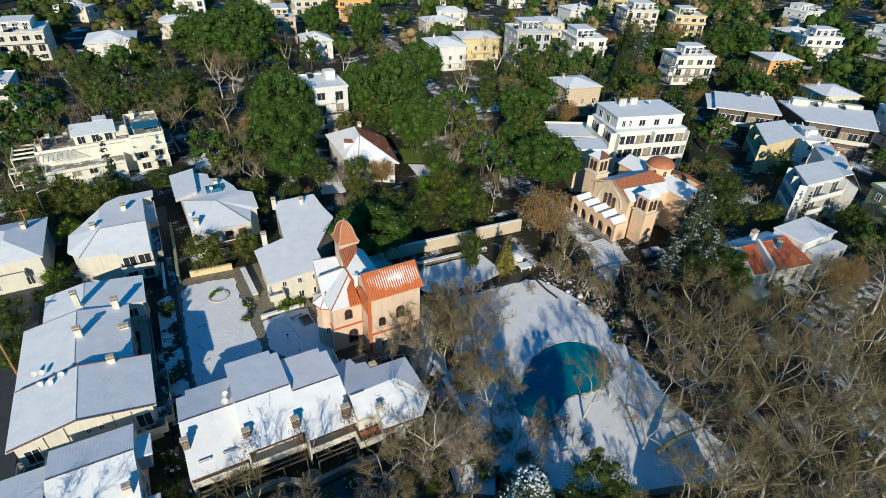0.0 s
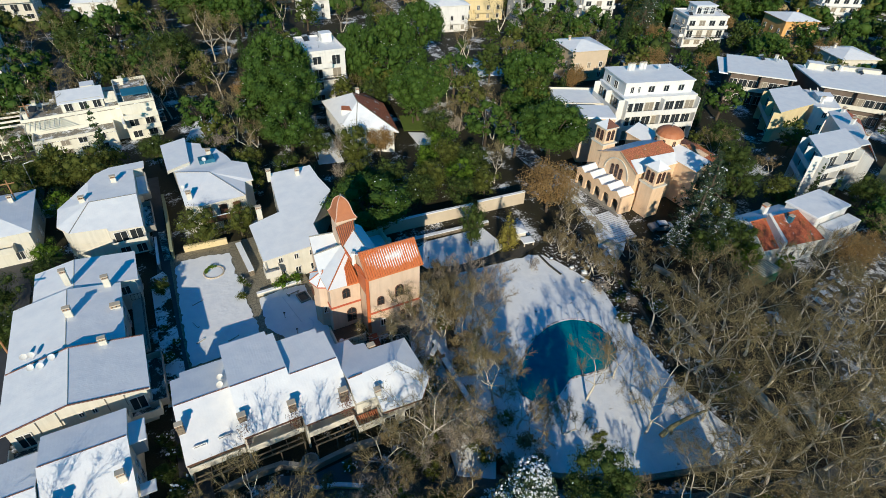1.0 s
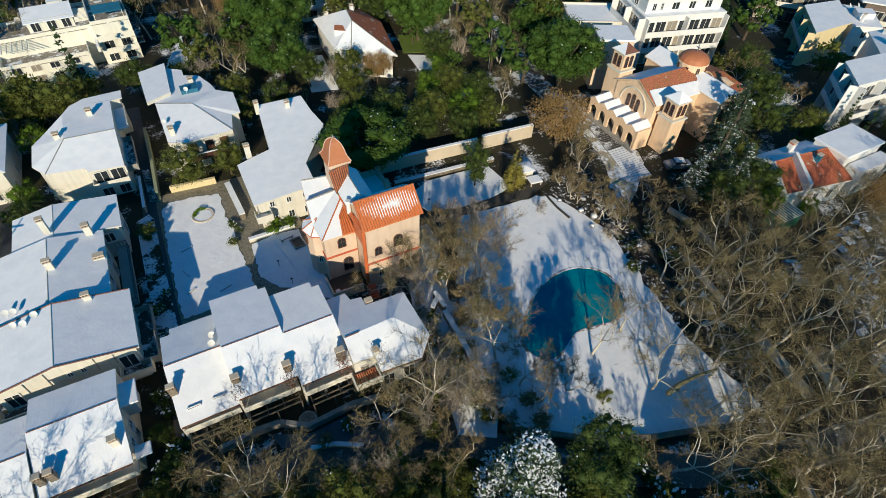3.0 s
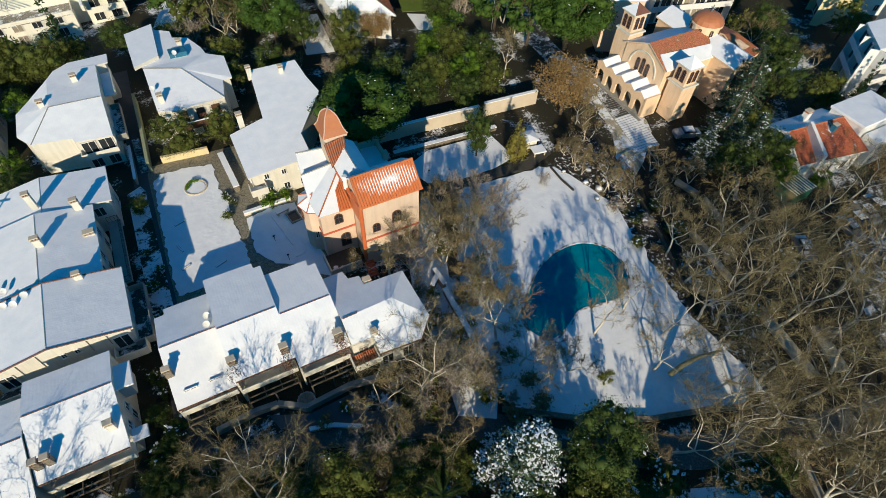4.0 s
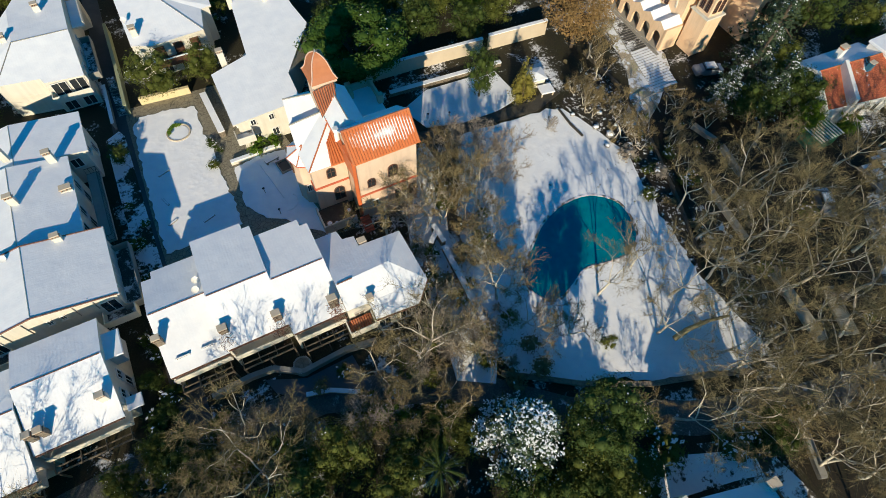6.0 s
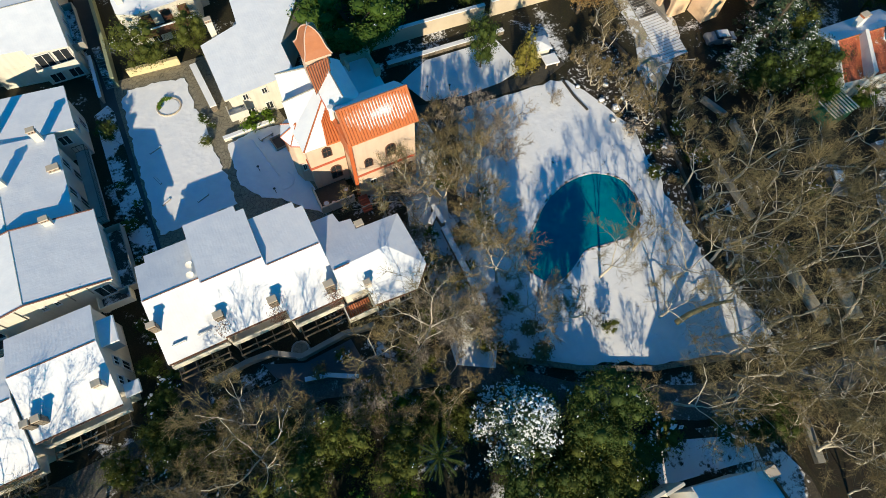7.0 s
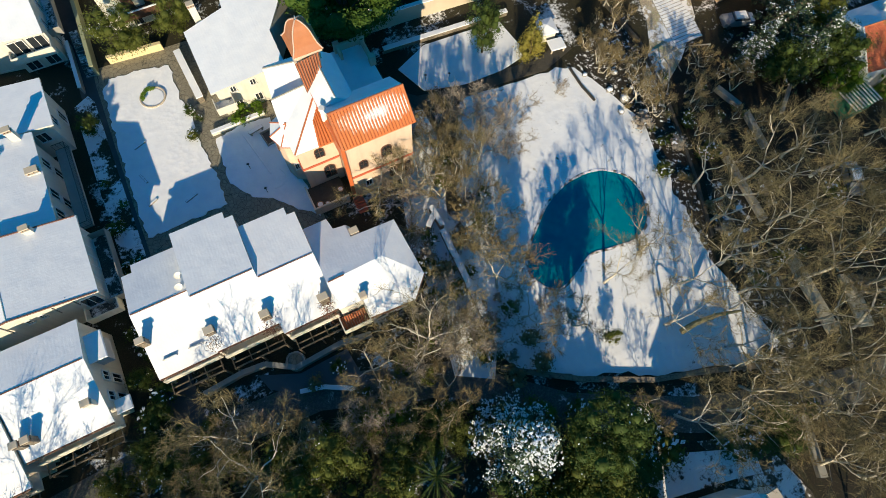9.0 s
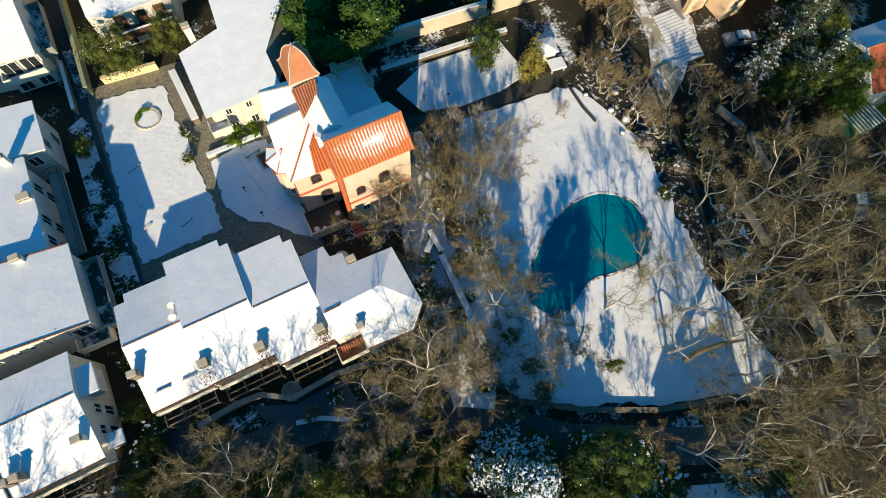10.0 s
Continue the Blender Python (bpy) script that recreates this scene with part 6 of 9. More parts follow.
# slatted canopy and planters on the upper terrace, dark panels to the east
for i in range(7):
    part("canopy_slat", Geo().box(3.2, 5.4, -3.2 + 0.42 * i, -3.08 + 0.42 * i, 8.0, 8.12), IVORY, sb)
part("terrace_planter", Geo().box(5.0, 5.5, -7.9, -3.6, 3.9, 4.9, 0, 1), [IVORY, SNOW], sb)
# no real recess: flat dark panels paint the shade of deep balconies
for z_ in (1.6, 4.4):
    part("east_shade_panel", Geo().box(12.0, 12.05, -4.2, 8.2, z_, z_ + 2.1), DARK, sb, "flat dark panel painting the shade behind the balconies")
roof_clutter(sb, (("heater", -7.0, 1.5), ("heater", -9.5, 2.2), ("heater", 8.0, 5.0), ("heater", 10.0, 6.5), ("chimney", -10.6, -2.4), ("mast", -11.0, 3.4), ("dish", -6.0, 3.2)), 6.8, IVORY)
for s_ in range(2):
    for wx in (-8.5, -5.5, -2.5, 0.8):
        window(sb, "S", wx, -8.01, 0.5 + 2.3 * s_, 1.6, 1.5, "plain" if wx != -5.5 else "shutter")
    balcony(sb, 5.6, 12.0, -6.4, -4.95, 2.6 + 2.5 * s_, True, "S", IVORY), balcony(sb, 12.0, 13.3, -4.0, 3.0, 2.6 + 2.5 * s_, False, "E", IVORY)
    for wx in (7.2, 10.2):
        window(sb, "S", wx, -5.01, 0.5 + 2.5 * s_, 1.8, 1.9)
    for wy in (-2.5, 1.0, 5.0):
        window(sb, "E", 12.01, wy, 0.6 + 2.6 * s_, 1.2, 1.5)
for k_ in range(3):
    mast = Geo().tube((-8 + 5 * k_, 3.2, 6.6), (-8 + 5 * k_, 3.2, 10.2), 0.03, n=4)
    for q_ in range(4):
        mast.tube((-8.5 + 5 * k_, 3.2, 9.2 + 0.25 * q_), (-7.5 + 5 * k_, 3.2, 9.2 + 0.25 * q_), 0.015, n=3)
    part("antenna", mast, STEEL, sb)
apartment(38.5, 133, 9, 12, 4, -2, WHITE, "tall narrow white apartment block with water tanks", 2)
rr = thing("house", 0, 0, 0, 0, "white house whose half-thawed red tiled roof has a front gable", "house")
RRT = make_snow("half thawed tiles", "X", bare=0.60, under=(0.36, 0.12, 0.06), bare_scale=0.5)
ra, rb = (37.8, 106.0, 8.3), (38.6, 111.0, 8.3)
roof(rr, [[(32.6, 102.0, 5.3), (35.5, 101.0, 5.3), ra, rb, (33.0, 116.2, 5.3)], [(33.0, 116.2, 5.3), rb, (43.6, 116.6, 5.3)], [(35.5, 101.0, 5.3), (42.6, 95.5, 5.0), ra]], 0.22, SNOW_X, WHITE)
roof(rr, [[(42.6, 95.5, 5.0), (45.2, 109.5, 5.3), (43.6, 116.6, 5.3), rb, ra]], 0.22, RRT, WHITE, "red tiles half clear of snow")
part("wall", Geo().prism([(33.2, 102.4, 5.2), (42.0, 96.6, 4.9), (44.5, 109.5, 5.2), (43.0, 116.0, 5.2), (33.6, 115.6, 5.2)], [(33.2, 102.4, -0.4), (42.0, 96.6, -0.4), (44.5, 109.5, -0.4), (43.0, 116.0, -0.4), (33.6, 115.6, -0.4)]), WHITE, rr)
part("dormer", Geo().prism([(34.0, 105.6, 7.2), (36.0, 104.4, 7.2), (36.8, 106.6, 7.2), (34.8, 107.8, 7.2)], [(34.0, 105.6, 5.4), (36.0, 104.4, 5.4), (36.8, 106.6, 6.0), (34.8, 107.8, 6.0)], 1, 0), [TILE, WHITE], rr, "small tiled dormer")
ridge_tiles(rr, ra, rb, CONC, 0.1), ridge_tiles(rr, (42.6, 95.5, 5.05), ra, CONC, 0.1), ridge_tiles(rr, (35.5, 101.0, 5.35), ra, CONC, 0.1)
chimney(rr, 40.2, 112.5, 6.5, 8.9, 0.8, 0.7, WHITE)
for f in (0.2, 0.5, 0.8):
    edge_window(rr, (33.2, 102.4), (42.0, 96.6), f, 2.9, 1.0, 1.4), edge_window(rr, (33.2, 102.4), (42.0, 96.6), f, 0.5, 1.0, 1.5), edge_window(rr, (42.0, 96.6), (44.5, 109.5), f, 2.9, 1.0, 1.4)
villa_far(109, 119, 11, 11, 8.4, -10, plain("sand render", (0.62, 0.50, 0.36), (0.52, 0.42, 0.30), 0.6), "sand-coloured house with a snowy hipped roof", 4, 1.4)
def turned(cx, cy, w, d, turn):
    """The corners of a rectangle, anticlockwise from the south-west."""
    m = pose(cx, cy, 0, 0, 0, turn)
    return [tuple((m @ Vector((x, y, 0)))[:2]) for x, y in ((-w / 2, -d / 2), (w / 2, -d / 2), (w / 2, d / 2), (-w / 2, d / 2))]


apt = poly_block("white apartment block with glazed balcony bands and a set-back top floor", turned(99.4, 84.6, 17.5, 11.5, -15), 9.6, WHITE, 3, (0, 3), (1,), 0.3)
top = turned(99.6, 85.3, 16.6, 10.0, -15)
part("top_floor_wall", Geo().prism([(*p, 12.4) for p in top], [(*p, 9.8) for p in top]), WHITE, apt)
wide = turned(99.6, 85.3, 17.0, 10.4, -15)
part("top_floor_roof", Geo().prism([(*p, 12.7) for p in wide], [(*p, 12.4) for p in wide], 1, 0), [SNOW, WHITE], apt, "flat roof under snow")
for f, w in ((0.1, 0.9), (0.2, 0.6), (0.38, 1.6), (0.6, 1.4), (0.82, 1.5)):
    edge_window(apt, top[0], top[1], f, 10.4, w, 1.4)
for f in (0.25, 0.6):
    edge_window(apt, top[3], top[0], f, 10.2, 1.6, 1.6)
roof_clutter(apt, (("chimney", 96.5, 88.6), ("chimney", 97.4, 88.4), ("chimney", 99.6, 88.2), ("chimney", 100.5, 88.0), ("mast", 106.0, 86.0), ("dish", 103.0, 86.0)), 12.6, WHITE)
tarp = thing("tarpaulin", 116.0, 89.0, 0, 0, "rumpled blue tarpaulin with snow over a lean-to", "tarpaulin")
g, rt = Geo(), random.Random(8)
grid = [[(-4 + 2 * i + rt.uniform(-.3, .3), -3.5 + 1.4 * j + rt.uniform(-.3, .3), 3.2 + 0.25 * j + rt.uniform(-.35, .35)) for i in range(5)] for j in range(6)]
g.add([p for row in grid for p in row], [(5 * j + i, 5 * j + i + 1, 5 * j + i + 6, 5 * j + i + 5) for j in range(5) for i in range(4)])
part("sheet", g, make_snow("snowy tarpaulin", bare=0.52, under=(0.03, 0.09, 0.32), bare_scale=0.5), tarp)
for x_, y_ in ((-3.8, -3.3), (3.8, -3.3), (-3.8, 3.2), (3.8, 3.2)):
    part("post", Geo().tube((x_, y_, -0.1), (x_, y_, 3.4), 0.08), TIMBER, tarp)
apartment(87.0, 93.5, 11, 9, 2, -26, CREAM, "low cream block with a broad snowy flat roof", 6, 3.0, False, False, head=False)
villa_far(96, 175, 12, 13, 8.5, -8, WHITE, "white house with a pinkish snow-dusted roof", 7, 1.8)
villa_far(114, 183, 15, 12, 8.0, -12, YELLOW, "cream house with green shutters and a snowy roof", 8, 1.2)
apartment(127, 168, 13, 13, 4, -14, GREYW, "grey apartment block with a snowy flat roof", 9)
apartment(150, 163, 12, 14, 3, -16, WHITE, "white apartment block among trees", 10)
apartment(167, 128, 14, 10, 3, -20, WHITE, "white apartment block with deep balconies", 11)
villa_far(200, 117, 12, 12, 8.0, -22, OCHRE, "ochre house with a snowy roof", 12, 1.5)
blk = poly_block("long low block with brown timber balconies under a broad snowy roof", [(132.8, 88.0), (142.6, 77.6), (153.6, 87.6), (143.2, 96.6)], 7.6, BROWNW, 2, (0,), (1,), 1.3, fascia=WHITE, front=CREAM)
roof_clutter(blk, (("chimney", 151.0, 88.5), ("heater", 148.5, 91.0), ("dish", 150.0, 87.0), ("dish", 152.0, 87.4)), 7.9, WHITE)
part("lower_roof", Geo().prism([(131.0, 90.0, 7.2), (133.6, 87.6, 7.0), (143.0, 97.0, 7.2), (141.0, 99.0, 7.2)], [(131.0, 90.0, 6.9), (133.6, 87.6, 6.7), (143.0, 97.0, 6.9), (141.0, 99.0, 6.9)]), SNOW, blk, "lower snowy eave")
blk = poly_block("long block with planted brown balconies under a broad snowy roof", [(145.4, 71.0), (154.4, 60.0), (168.0, 68.4), (153.2, 83.4)], 7.8, BROWNW, 2, (0,), (1,), 1.3, fascia=WHITE, front=CREAM)
part("roof_terrace_wall", Geo().prism([(156.0, 80.5, 9.0), (167.0, 69.6, 9.0), (168.2, 70.8, 9.0), (157.2, 81.6, 9.0)], [(156.0, 80.5, 7.9), (167.0, 69.6, 7.9), (168.2, 70.8, 7.9), (157.2, 81.6, 7.9)]), CREAM, blk, "cream parapet behind the roof")
part("roof_house", Geo().prism([(153.0, 80.6, 9.6), (155.6, 77.8, 9.6), (157.4, 79.6, 9.6), (154.8, 82.4, 9.6)], [(153.0, 80.6, 7.9), (155.6, 77.8, 7.9), (157.4, 79.6, 7.9), (154.8, 82.4, 7.9)], 1, 0), [SNOW, CREAM], blk, "stair head on the roof")
roof_clutter(blk, (("chimney", 160.0, 76.0), ("heater", 163.0, 72.5), ("heater", 158.0, 77.0), ("dish", 152.0, 81.0), ("mast", 158.6, 79.4), ("dish", 162.0, 75.0)), 7.9, WHITE)
poly_block("pale yellow house with a broad snowy roof and blue-shaded balconies", [(122.2, 66.0), (133.4, 66.4), (141.2, 74.6), (131.8, 75.6)], 7.0, YELLOW, 2, (3,), (), 0.6, name="house", front=CREAM)
lk = poly_block("white link block with roof terraces under snow", [(134.4, 65.8), (139.6, 62.6), (147.0, 70.2), (142.0, 74.4)], 6.2, WHITE, 2, (), (0,), 0.15)
part("terrace_wall", Geo().prism([(138.4, 68.0, 7.6), (141.6, 66.0, 7.6), (143.6, 68.2, 7.6), (140.4, 70.2, 7.6)], [(138.4, 68.0, 6.3), (141.6, 66.0, 6.3), (143.6, 68.2, 6.3), (140.4, 70.2, 6.3)], 1, 0), [SNOW, WHITE], lk)
roof_clutter(lk, (("chimney", 138.0, 66.4), ("dish", 143.0, 71.0), ("dish", 141.0, 71.6)), 6.5, WHITE)
wh = poly_block("white house with deep stacked balconies and a snowy roof", [(106.4, 47.2), (116.4, 46.6), (122.0, 52.4), (112.0, 53.2)], 8.8, WHITE, 3, (0, 3), (), 0.5, name="house")
wing = thing("house", 0, 0, 0, 0, "white wing with a red tiled roof under streaks of snow", "house")
roof(wing, [[(117.4, 42.8, 7.6), (119.4, 46.0, 9.3), (132.0, 58.6, 9.3), (133.8, 55.4, 7.6)]], 0.22, make_snow("red strip roof", "Y", bare=0.62, under=(0.42, 0.13, 0.07), bare_scale=0.4), WHITE, "red tiled slope with a little snow")
roof(wing, [[(119.4, 46.0, 9.3), (117.2, 47.6, 8.2), (130.0, 60.6, 8.2), (132.0, 58.6, 9.3)]], 0.22, SNOW_Y, WHITE)
part("wall", Geo().prism([(117.6, 43.4, 7.5), (133.2, 55.6, 7.5), (130.2, 60.2, 8.0), (117.4, 47.4, 8.0)], [(117.6, 43.4, -0.4), (133.2, 55.6, -0.4), (130.2, 60.2, -0.4), (117.4, 47.4, -0.4)]), WHITE, wing)
for f in (0.1, 0.3, 0.5, 0.7, 0.9):
    edge_window(wing, (117.6, 43.4), (133.2, 55.6), f, 5.2, 0.9, 1.3), edge_window(wing, (117.6, 43.4), (133.2, 55.6), f, 2.2, 0.9, 1.3)
chimney(wing, 121.0, 47.8, 8.6, 10.6, 0.9, 0.7, WHITE), chimney(wing, 126.0, 53.4, 8.6, 10.8, 0.9, 0.7, WHITE), chimney(wing, 130.4, 58.0, 8.6, 10.4, 0.8, 0.7, WHITE)
apartment(122, 36, 10, 9, 3, -20, OLIVE, "olive grey block with narrow balconies", 18, 2.9)
villa_far(-8, 228, 15, 16, 6.5, -4, WHITE, "white gabled house among dark trees", 19, 2.4)
apartment(-34, 238, 14, 16, 3, -3, CREAM, "cream block with a snowy roof", 20)
apartment(-38, 175, 14, 12, 3, -3, WHITE, "white block with a teal glass side", 21)
villa_far(-25.5, 93, 9, 12, 5.4, 0, CREAM, "cream house with a snow-covered roof", 22, 1.3)
apartment(52, 236, 12, 20, 3, -8, PEACH, "peach block with a tiled roof edge", 23)
villa_far(58, 205, 10, 12, 6.5, -6, WHITE, "white house with a snowy hipped roof", 24, 2.0)
rg = random.Random(77)
for i, (x_, y_, m_) in enumerate(((95, 262, OCHRE), (135, 240, WHITE), (228, 182, YELLOW), (262, 150, WHITE), (245, 130, WHITE), (225, 80, BLUE), (25, 285, WHITE), (-20, 300, CREAM), (75, 270, CREAM),
                                  (190, 215, WHITE), (215, 200, CREAM), (165, 205, CREAM), (282, 120, WHITE), (-60, 120, CREAM), (-55, 215, WHITE), (118, 222, CREAM), (300, 170, WHITE), (60, 305, WHITE),
                                  (150, 290, CREAM), (190, 270, WHITE), (240, 240, YELLOW), (15, 255, CREAM), (175, 60, WHITE), (185, 88, CREAM))):
    if i % 2:
        villa_far(x_, y_, rg.uniform(10, 14), rg.uniform(10, 14), rg.choice((6.2, 8.6)), rg.uniform(-30, 0), m_, "distant pale house with a snowy roof", 40 + i, 1.5)
    else:
        apartment(x_, y_, rg.uniform(11, 16), rg.uniform(10, 14), rg.choice((3, 3, 4)), rg.uniform(-30, 0), m_, "distant pale apartment block with a snowy roof", 40 + i)

# red-roofed house with a white extension
G = thing("house", 0, 0, 0, 0, "white house with red tiled roofs and a flat-roofed extension", "house")
RT = make_snow("red tiles thawing", "X", bare=0.60, under=(0.40, 0.11, 0.055), bare_scale=0.35)
gf = [[(77.4, 36.2, 4.1), (89.8, 34.0, 4.1), (90.2, 39.6, 6.2), (79.2, 40.8, 6.2)], [(79.2, 40.8, 6.2), (90.2, 39.6, 6.2), (90.8, 43.4, 4.9), (79.4, 44.2, 4.9)], [(77.4, 36.2, 4.1), (79.2, 40.8, 6.2), (79.4, 44.2, 4.9)]]
roof(G, gf[:1], 0.22, RT, WHITE, "red tiled slope streaked with snow")
roof(G, gf[1:], 0.22, SNOW_X, WHITE, "shaded slope under snow")
ridge_tiles(G, (79.3, 40.8, 6.22), (90.1, 39.6, 6.22), TILE, 0.1), ridge_tiles(G, (77.5, 36.2, 4.15), (79.2, 40.8, 6.2), WHITE, 0.14)
walls_under(G, gf, 0.6, WHITE)
part("extension_wall", Geo().box(89.8, 98.6, 36.5, 41.8, -0.4, 6.4), WHITE, G)
part("extension_roof", Geo().box(89.6, 98.8, 36.3, 42.0, 6.4, 6.75), SNOW, G, "flat roof under snow")
part("extension_terrace", Geo().box(91.2, 99.2, 34.0, 36.28, -0.4, 5.0, 0, 1), [WHITE, SNOW], G)
part("roof_parapet", Geo().prism([(80.4, 35.2, 5.6), (81.0, 35.1, 5.6), (83.0, 40.2, 7.2), (82.5, 40.3, 7.2)], [(80.4, 35.2, 0.0), (81.0, 35.1, 0.0), (83.0, 40.2, 5.4), (82.5, 40.3, 5.4)]), WHITE, G, "white parapet wall across the roof")
chimney(G, 84.6, 42.2, 5.4, 7.6, 1.2, 0.9, WHITE, TILE), chimney(G, 86.4, 38.6, 5.4, 7.0, 0.9, 0.7, BLUE, BLUE)
for f in (0.3, 0.55, 0.8):
    edge_window(G, (78.0, 36.2), (89.8, 34.6), f, 1.0, 1.2, 1.5)
for wx in (92.6, 95.2, 97.8):
    window(G, "S", wx, 33.99, 3.2, 1.2, 1.3), window(G, "S", wx, 33.99, 0.8, 1.2, 1.3)
part("garden_conservatory", Geo().box(74.8, 78.8, 33.2, 35.9, -0.2, 2.3), GREENM, G, "green framed conservatory")
for i in range(9):
    part("conservatory_bar", Geo().box(74.7 + i * 0.5, 74.8 + i * 0.5, 33.0, 36.0, 2.3, 2.45), WHITE, G)

# house at the bottom end of the yard
K = thing("house", 0, 0, 0, 0, "white house with a red tiled slope and a snowy slope", "house")
kf = [[(37.1, 6.8, 5.5), (30.6, 8.5, 5.5), (28.6, 1.0, 10.0), (34.5, -0.5, 10.0)], [(36.0, -9.3, 5.5), (37.1, 6.8, 5.5), (34.5, -0.5, 10.0)],
      [(27.0, -7.4, 5.5), (36.0, -9.3, 5.5), (34.5, -0.5, 10.0), (28.6, 1.0, 10.0)]]
roof(K, kf, 0.22, SNOW_X, WHITE), walls_under(K, kf, 0.4, WHITE)
tiled_plane(K, (36.05, -9.3, 5.65), (37.15, 6.8, 5.65), (34.6, -0.4, 10.1), (34.6, -0.6, 10.1), TILE, name="red_slope", bed=DTILE)
chimney(K, 36.6, 6.6, 5.0, 7.4, 1.1, 0.9, WHITE, WHITE)
part("terrace_parapet", Geo().box(24.2, 28.6, 9.0, 9.3, -0.2, 5.0).box(28.6, 30.6, 8.7, 9.0, -0.2, 4.6), CREAM, K, "cream parapet of the roof terrace")
part("terrace_floor", Geo().box(22.5, 27.6, 3.0, 9.0, -0.2, 4.2, 0, 1), [CREAM, SNOW], K)

# garden kiosk by the lawn
kiosk = thing("garden_kiosk", 48.6, 60.4, 0, -8, "small cream garden kiosk with snow on its roof", "kiosk")
part("wall", Geo().box(-1.0, 1.0, -1.0, 1.0, -0.1, 1.5), CREAM, kiosk)
g = Geo()
c = [(-1.25, -1.25, 1.55), (1.25, -1.25, 1.55), (1.25, 1.25, 1.55), (-1.25, 1.25, 1.55)]
for i in range(4):
    g.prism([c[i], c[(i + 1) % 4], (0, 0, 1.9)], [(*c[i][:2], 1.45), (*c[(i + 1) % 4][:2], 1.45), (0, 0, 1.45)])
part("roof", g, SNOW, kiosk)
part("canopy", Geo().box(-0.4, 1.6, -3.2, -1.5, 0.7, 0.9), SNOW, kiosk, "snow-covered canopy")
part("canopy_frame", Geo().box(-0.3, -0.15, -3.1, -2.95, 0, 0.7).box(1.35, 1.5, -3.1, -2.95, 0, 0.7), BEIGE, kiosk)


def car(x, y, turn, paint, label):
    t = thing("car", x, y, 0.06, turn, label, "car", "parked cars")
    sec = [(-2.1, 0.35, 0.75), (-2.0, 0.3, 0.95), (-1.3, 0.3, 1.0), (-0.7, 0.3, 1.45), (0.8, 0.3, 1.48), (1.5, 0.3, 1.0), (2.0, 0.3, 0.85), (2.1, 0.35, 0.6)]
    g = Geo()
    rings = []
    for x0, b0, t0 in sec:
        w0 = 0.62 if t0 > 1.2 else 0.85
        rings += [(x0, -0.85, b0), (x0, 0.85, b0), (x0, 0.88, 0.62), (x0, w0, t0), (x0, -w0, t0), (x0, -0.88, 0.62)]
    n = len(sec)
    g.add(rings, [(6 * i + k, 6 * i + (k + 1) % 6, 6 * i + 6 + (k + 1) % 6, 6 * i + 6 + k) for i in range(n - 1) for k in range(6)] + [(5, 4, 3, 2, 1, 0), tuple(6 * n - 6 + k for k in range(6))])
    part("body", g, paint, t)
    part("glass", Geo().box(-0.95, 1.05, -0.72, 0.72, 0.98, 1.38), GLASS, t)
    part("snow_cover", Geo().box(-0.7, 0.8, -0.6, 0.6, 1.47, 1.56).box(1.4, 2.0, -0.7, 0.7, 0.95, 1.02), SNOW, t)
    for wx in (-1.3, 1.3):
        for wy in (-0.84, 0.84):
            part("wheel", Geo().tube((wx, wy - 0.09, 0.28), (wx, wy + 0.09, 0.28), 0.31, n=10), DARK, t)
    return t


GREYP = plain("grey car paint", (0.20, 0.21, 0.23), (0.16, 0.17, 0.19), 1.0, 0.3)
BLACKP = plain("dark car paint", (0.02, 0.022, 0.03), (0.03, 0.03, 0.04), 1.0, 0.3)
car(72.5, 51.2, -20, GREYP, "silver grey parked car in the shade")
for i, (x_, y_) in enumerate(((78.5, 26.4), (80.8, 26.9), (83.2, 27.2), (85.6, 27.4))):
    car(x_, y_, 80, BLACKP if i % 2 else GREYP, "dark parked car dusted with snow")
car(69.7, 26.6, 60, GREYP, "grey parked car under bare trees"), car(65.5, 76.0, 95, BLACKP, "dark car parked in the street")
car(70.0, 104.0, 85, GREYP, "grey car parked in the street"), car(-24.0, 101.0, 90, BLACKP, "dark car parked behind the houses")


def street_lamp(x, y, h, turn):
    t = thing("street_lamp", x, y, 0, turn, "slender grey street lamp post", "lamp", "street lamps")
    part("pole", Geo().tube((0, 0, -0.1), (0, 0, h), 0.09, 0.06, 8), STEEL, t)
    part("arm", Geo().tube((0, 0, h - 0.05), (1.2, 0, h + 0.25), 0.04, n=6), STEEL, t)
    part("lamp_head", Geo().box(0.9, 1.7, -0.14, 0.14, h + 0.2, h + 0.34), CONC, t)
    return t


for x_, y_, h_, r_ in ((62.5, 66.5, 7.5, 180), (61.0, 92.0, 8, 0), (-22.0, 118.0, 9, 180), (-21.6, 104.0, 8, 0), (72.5, 112.0, 8, 180), (118.0, 90.0, 9, 0)):
    street_lamp(x_, y_, h_, r_)
lg = thing("arched_handrail", 58.5, 48.0, 0, 60, "curved metal stair handrails over the steps", "handrail")
for o in (0.0, 1.6):
    g = Geo()
    pts = [Vector((-2.6 + 5.2 * i / 8, o, 0.9 + 1.1 * math.sin(math.pi * i / 8))) for i in range(9)]
    for a, b in zip(pts, pts[1:]):
        g.tube(a, b, 0.06, n=5)
    g.tube(pts[0], pts[0] - Vector((0, 0, 0.95)), 0.05, n=5).tube(pts[-1], pts[-1] - Vector((0, 0, 0.95)), 0.05, n=5).tube(pts[4], pts[4] - Vector((0, 0, 2.0)), 0.05, n=5)
    part("rail", g, STEEL, lg)


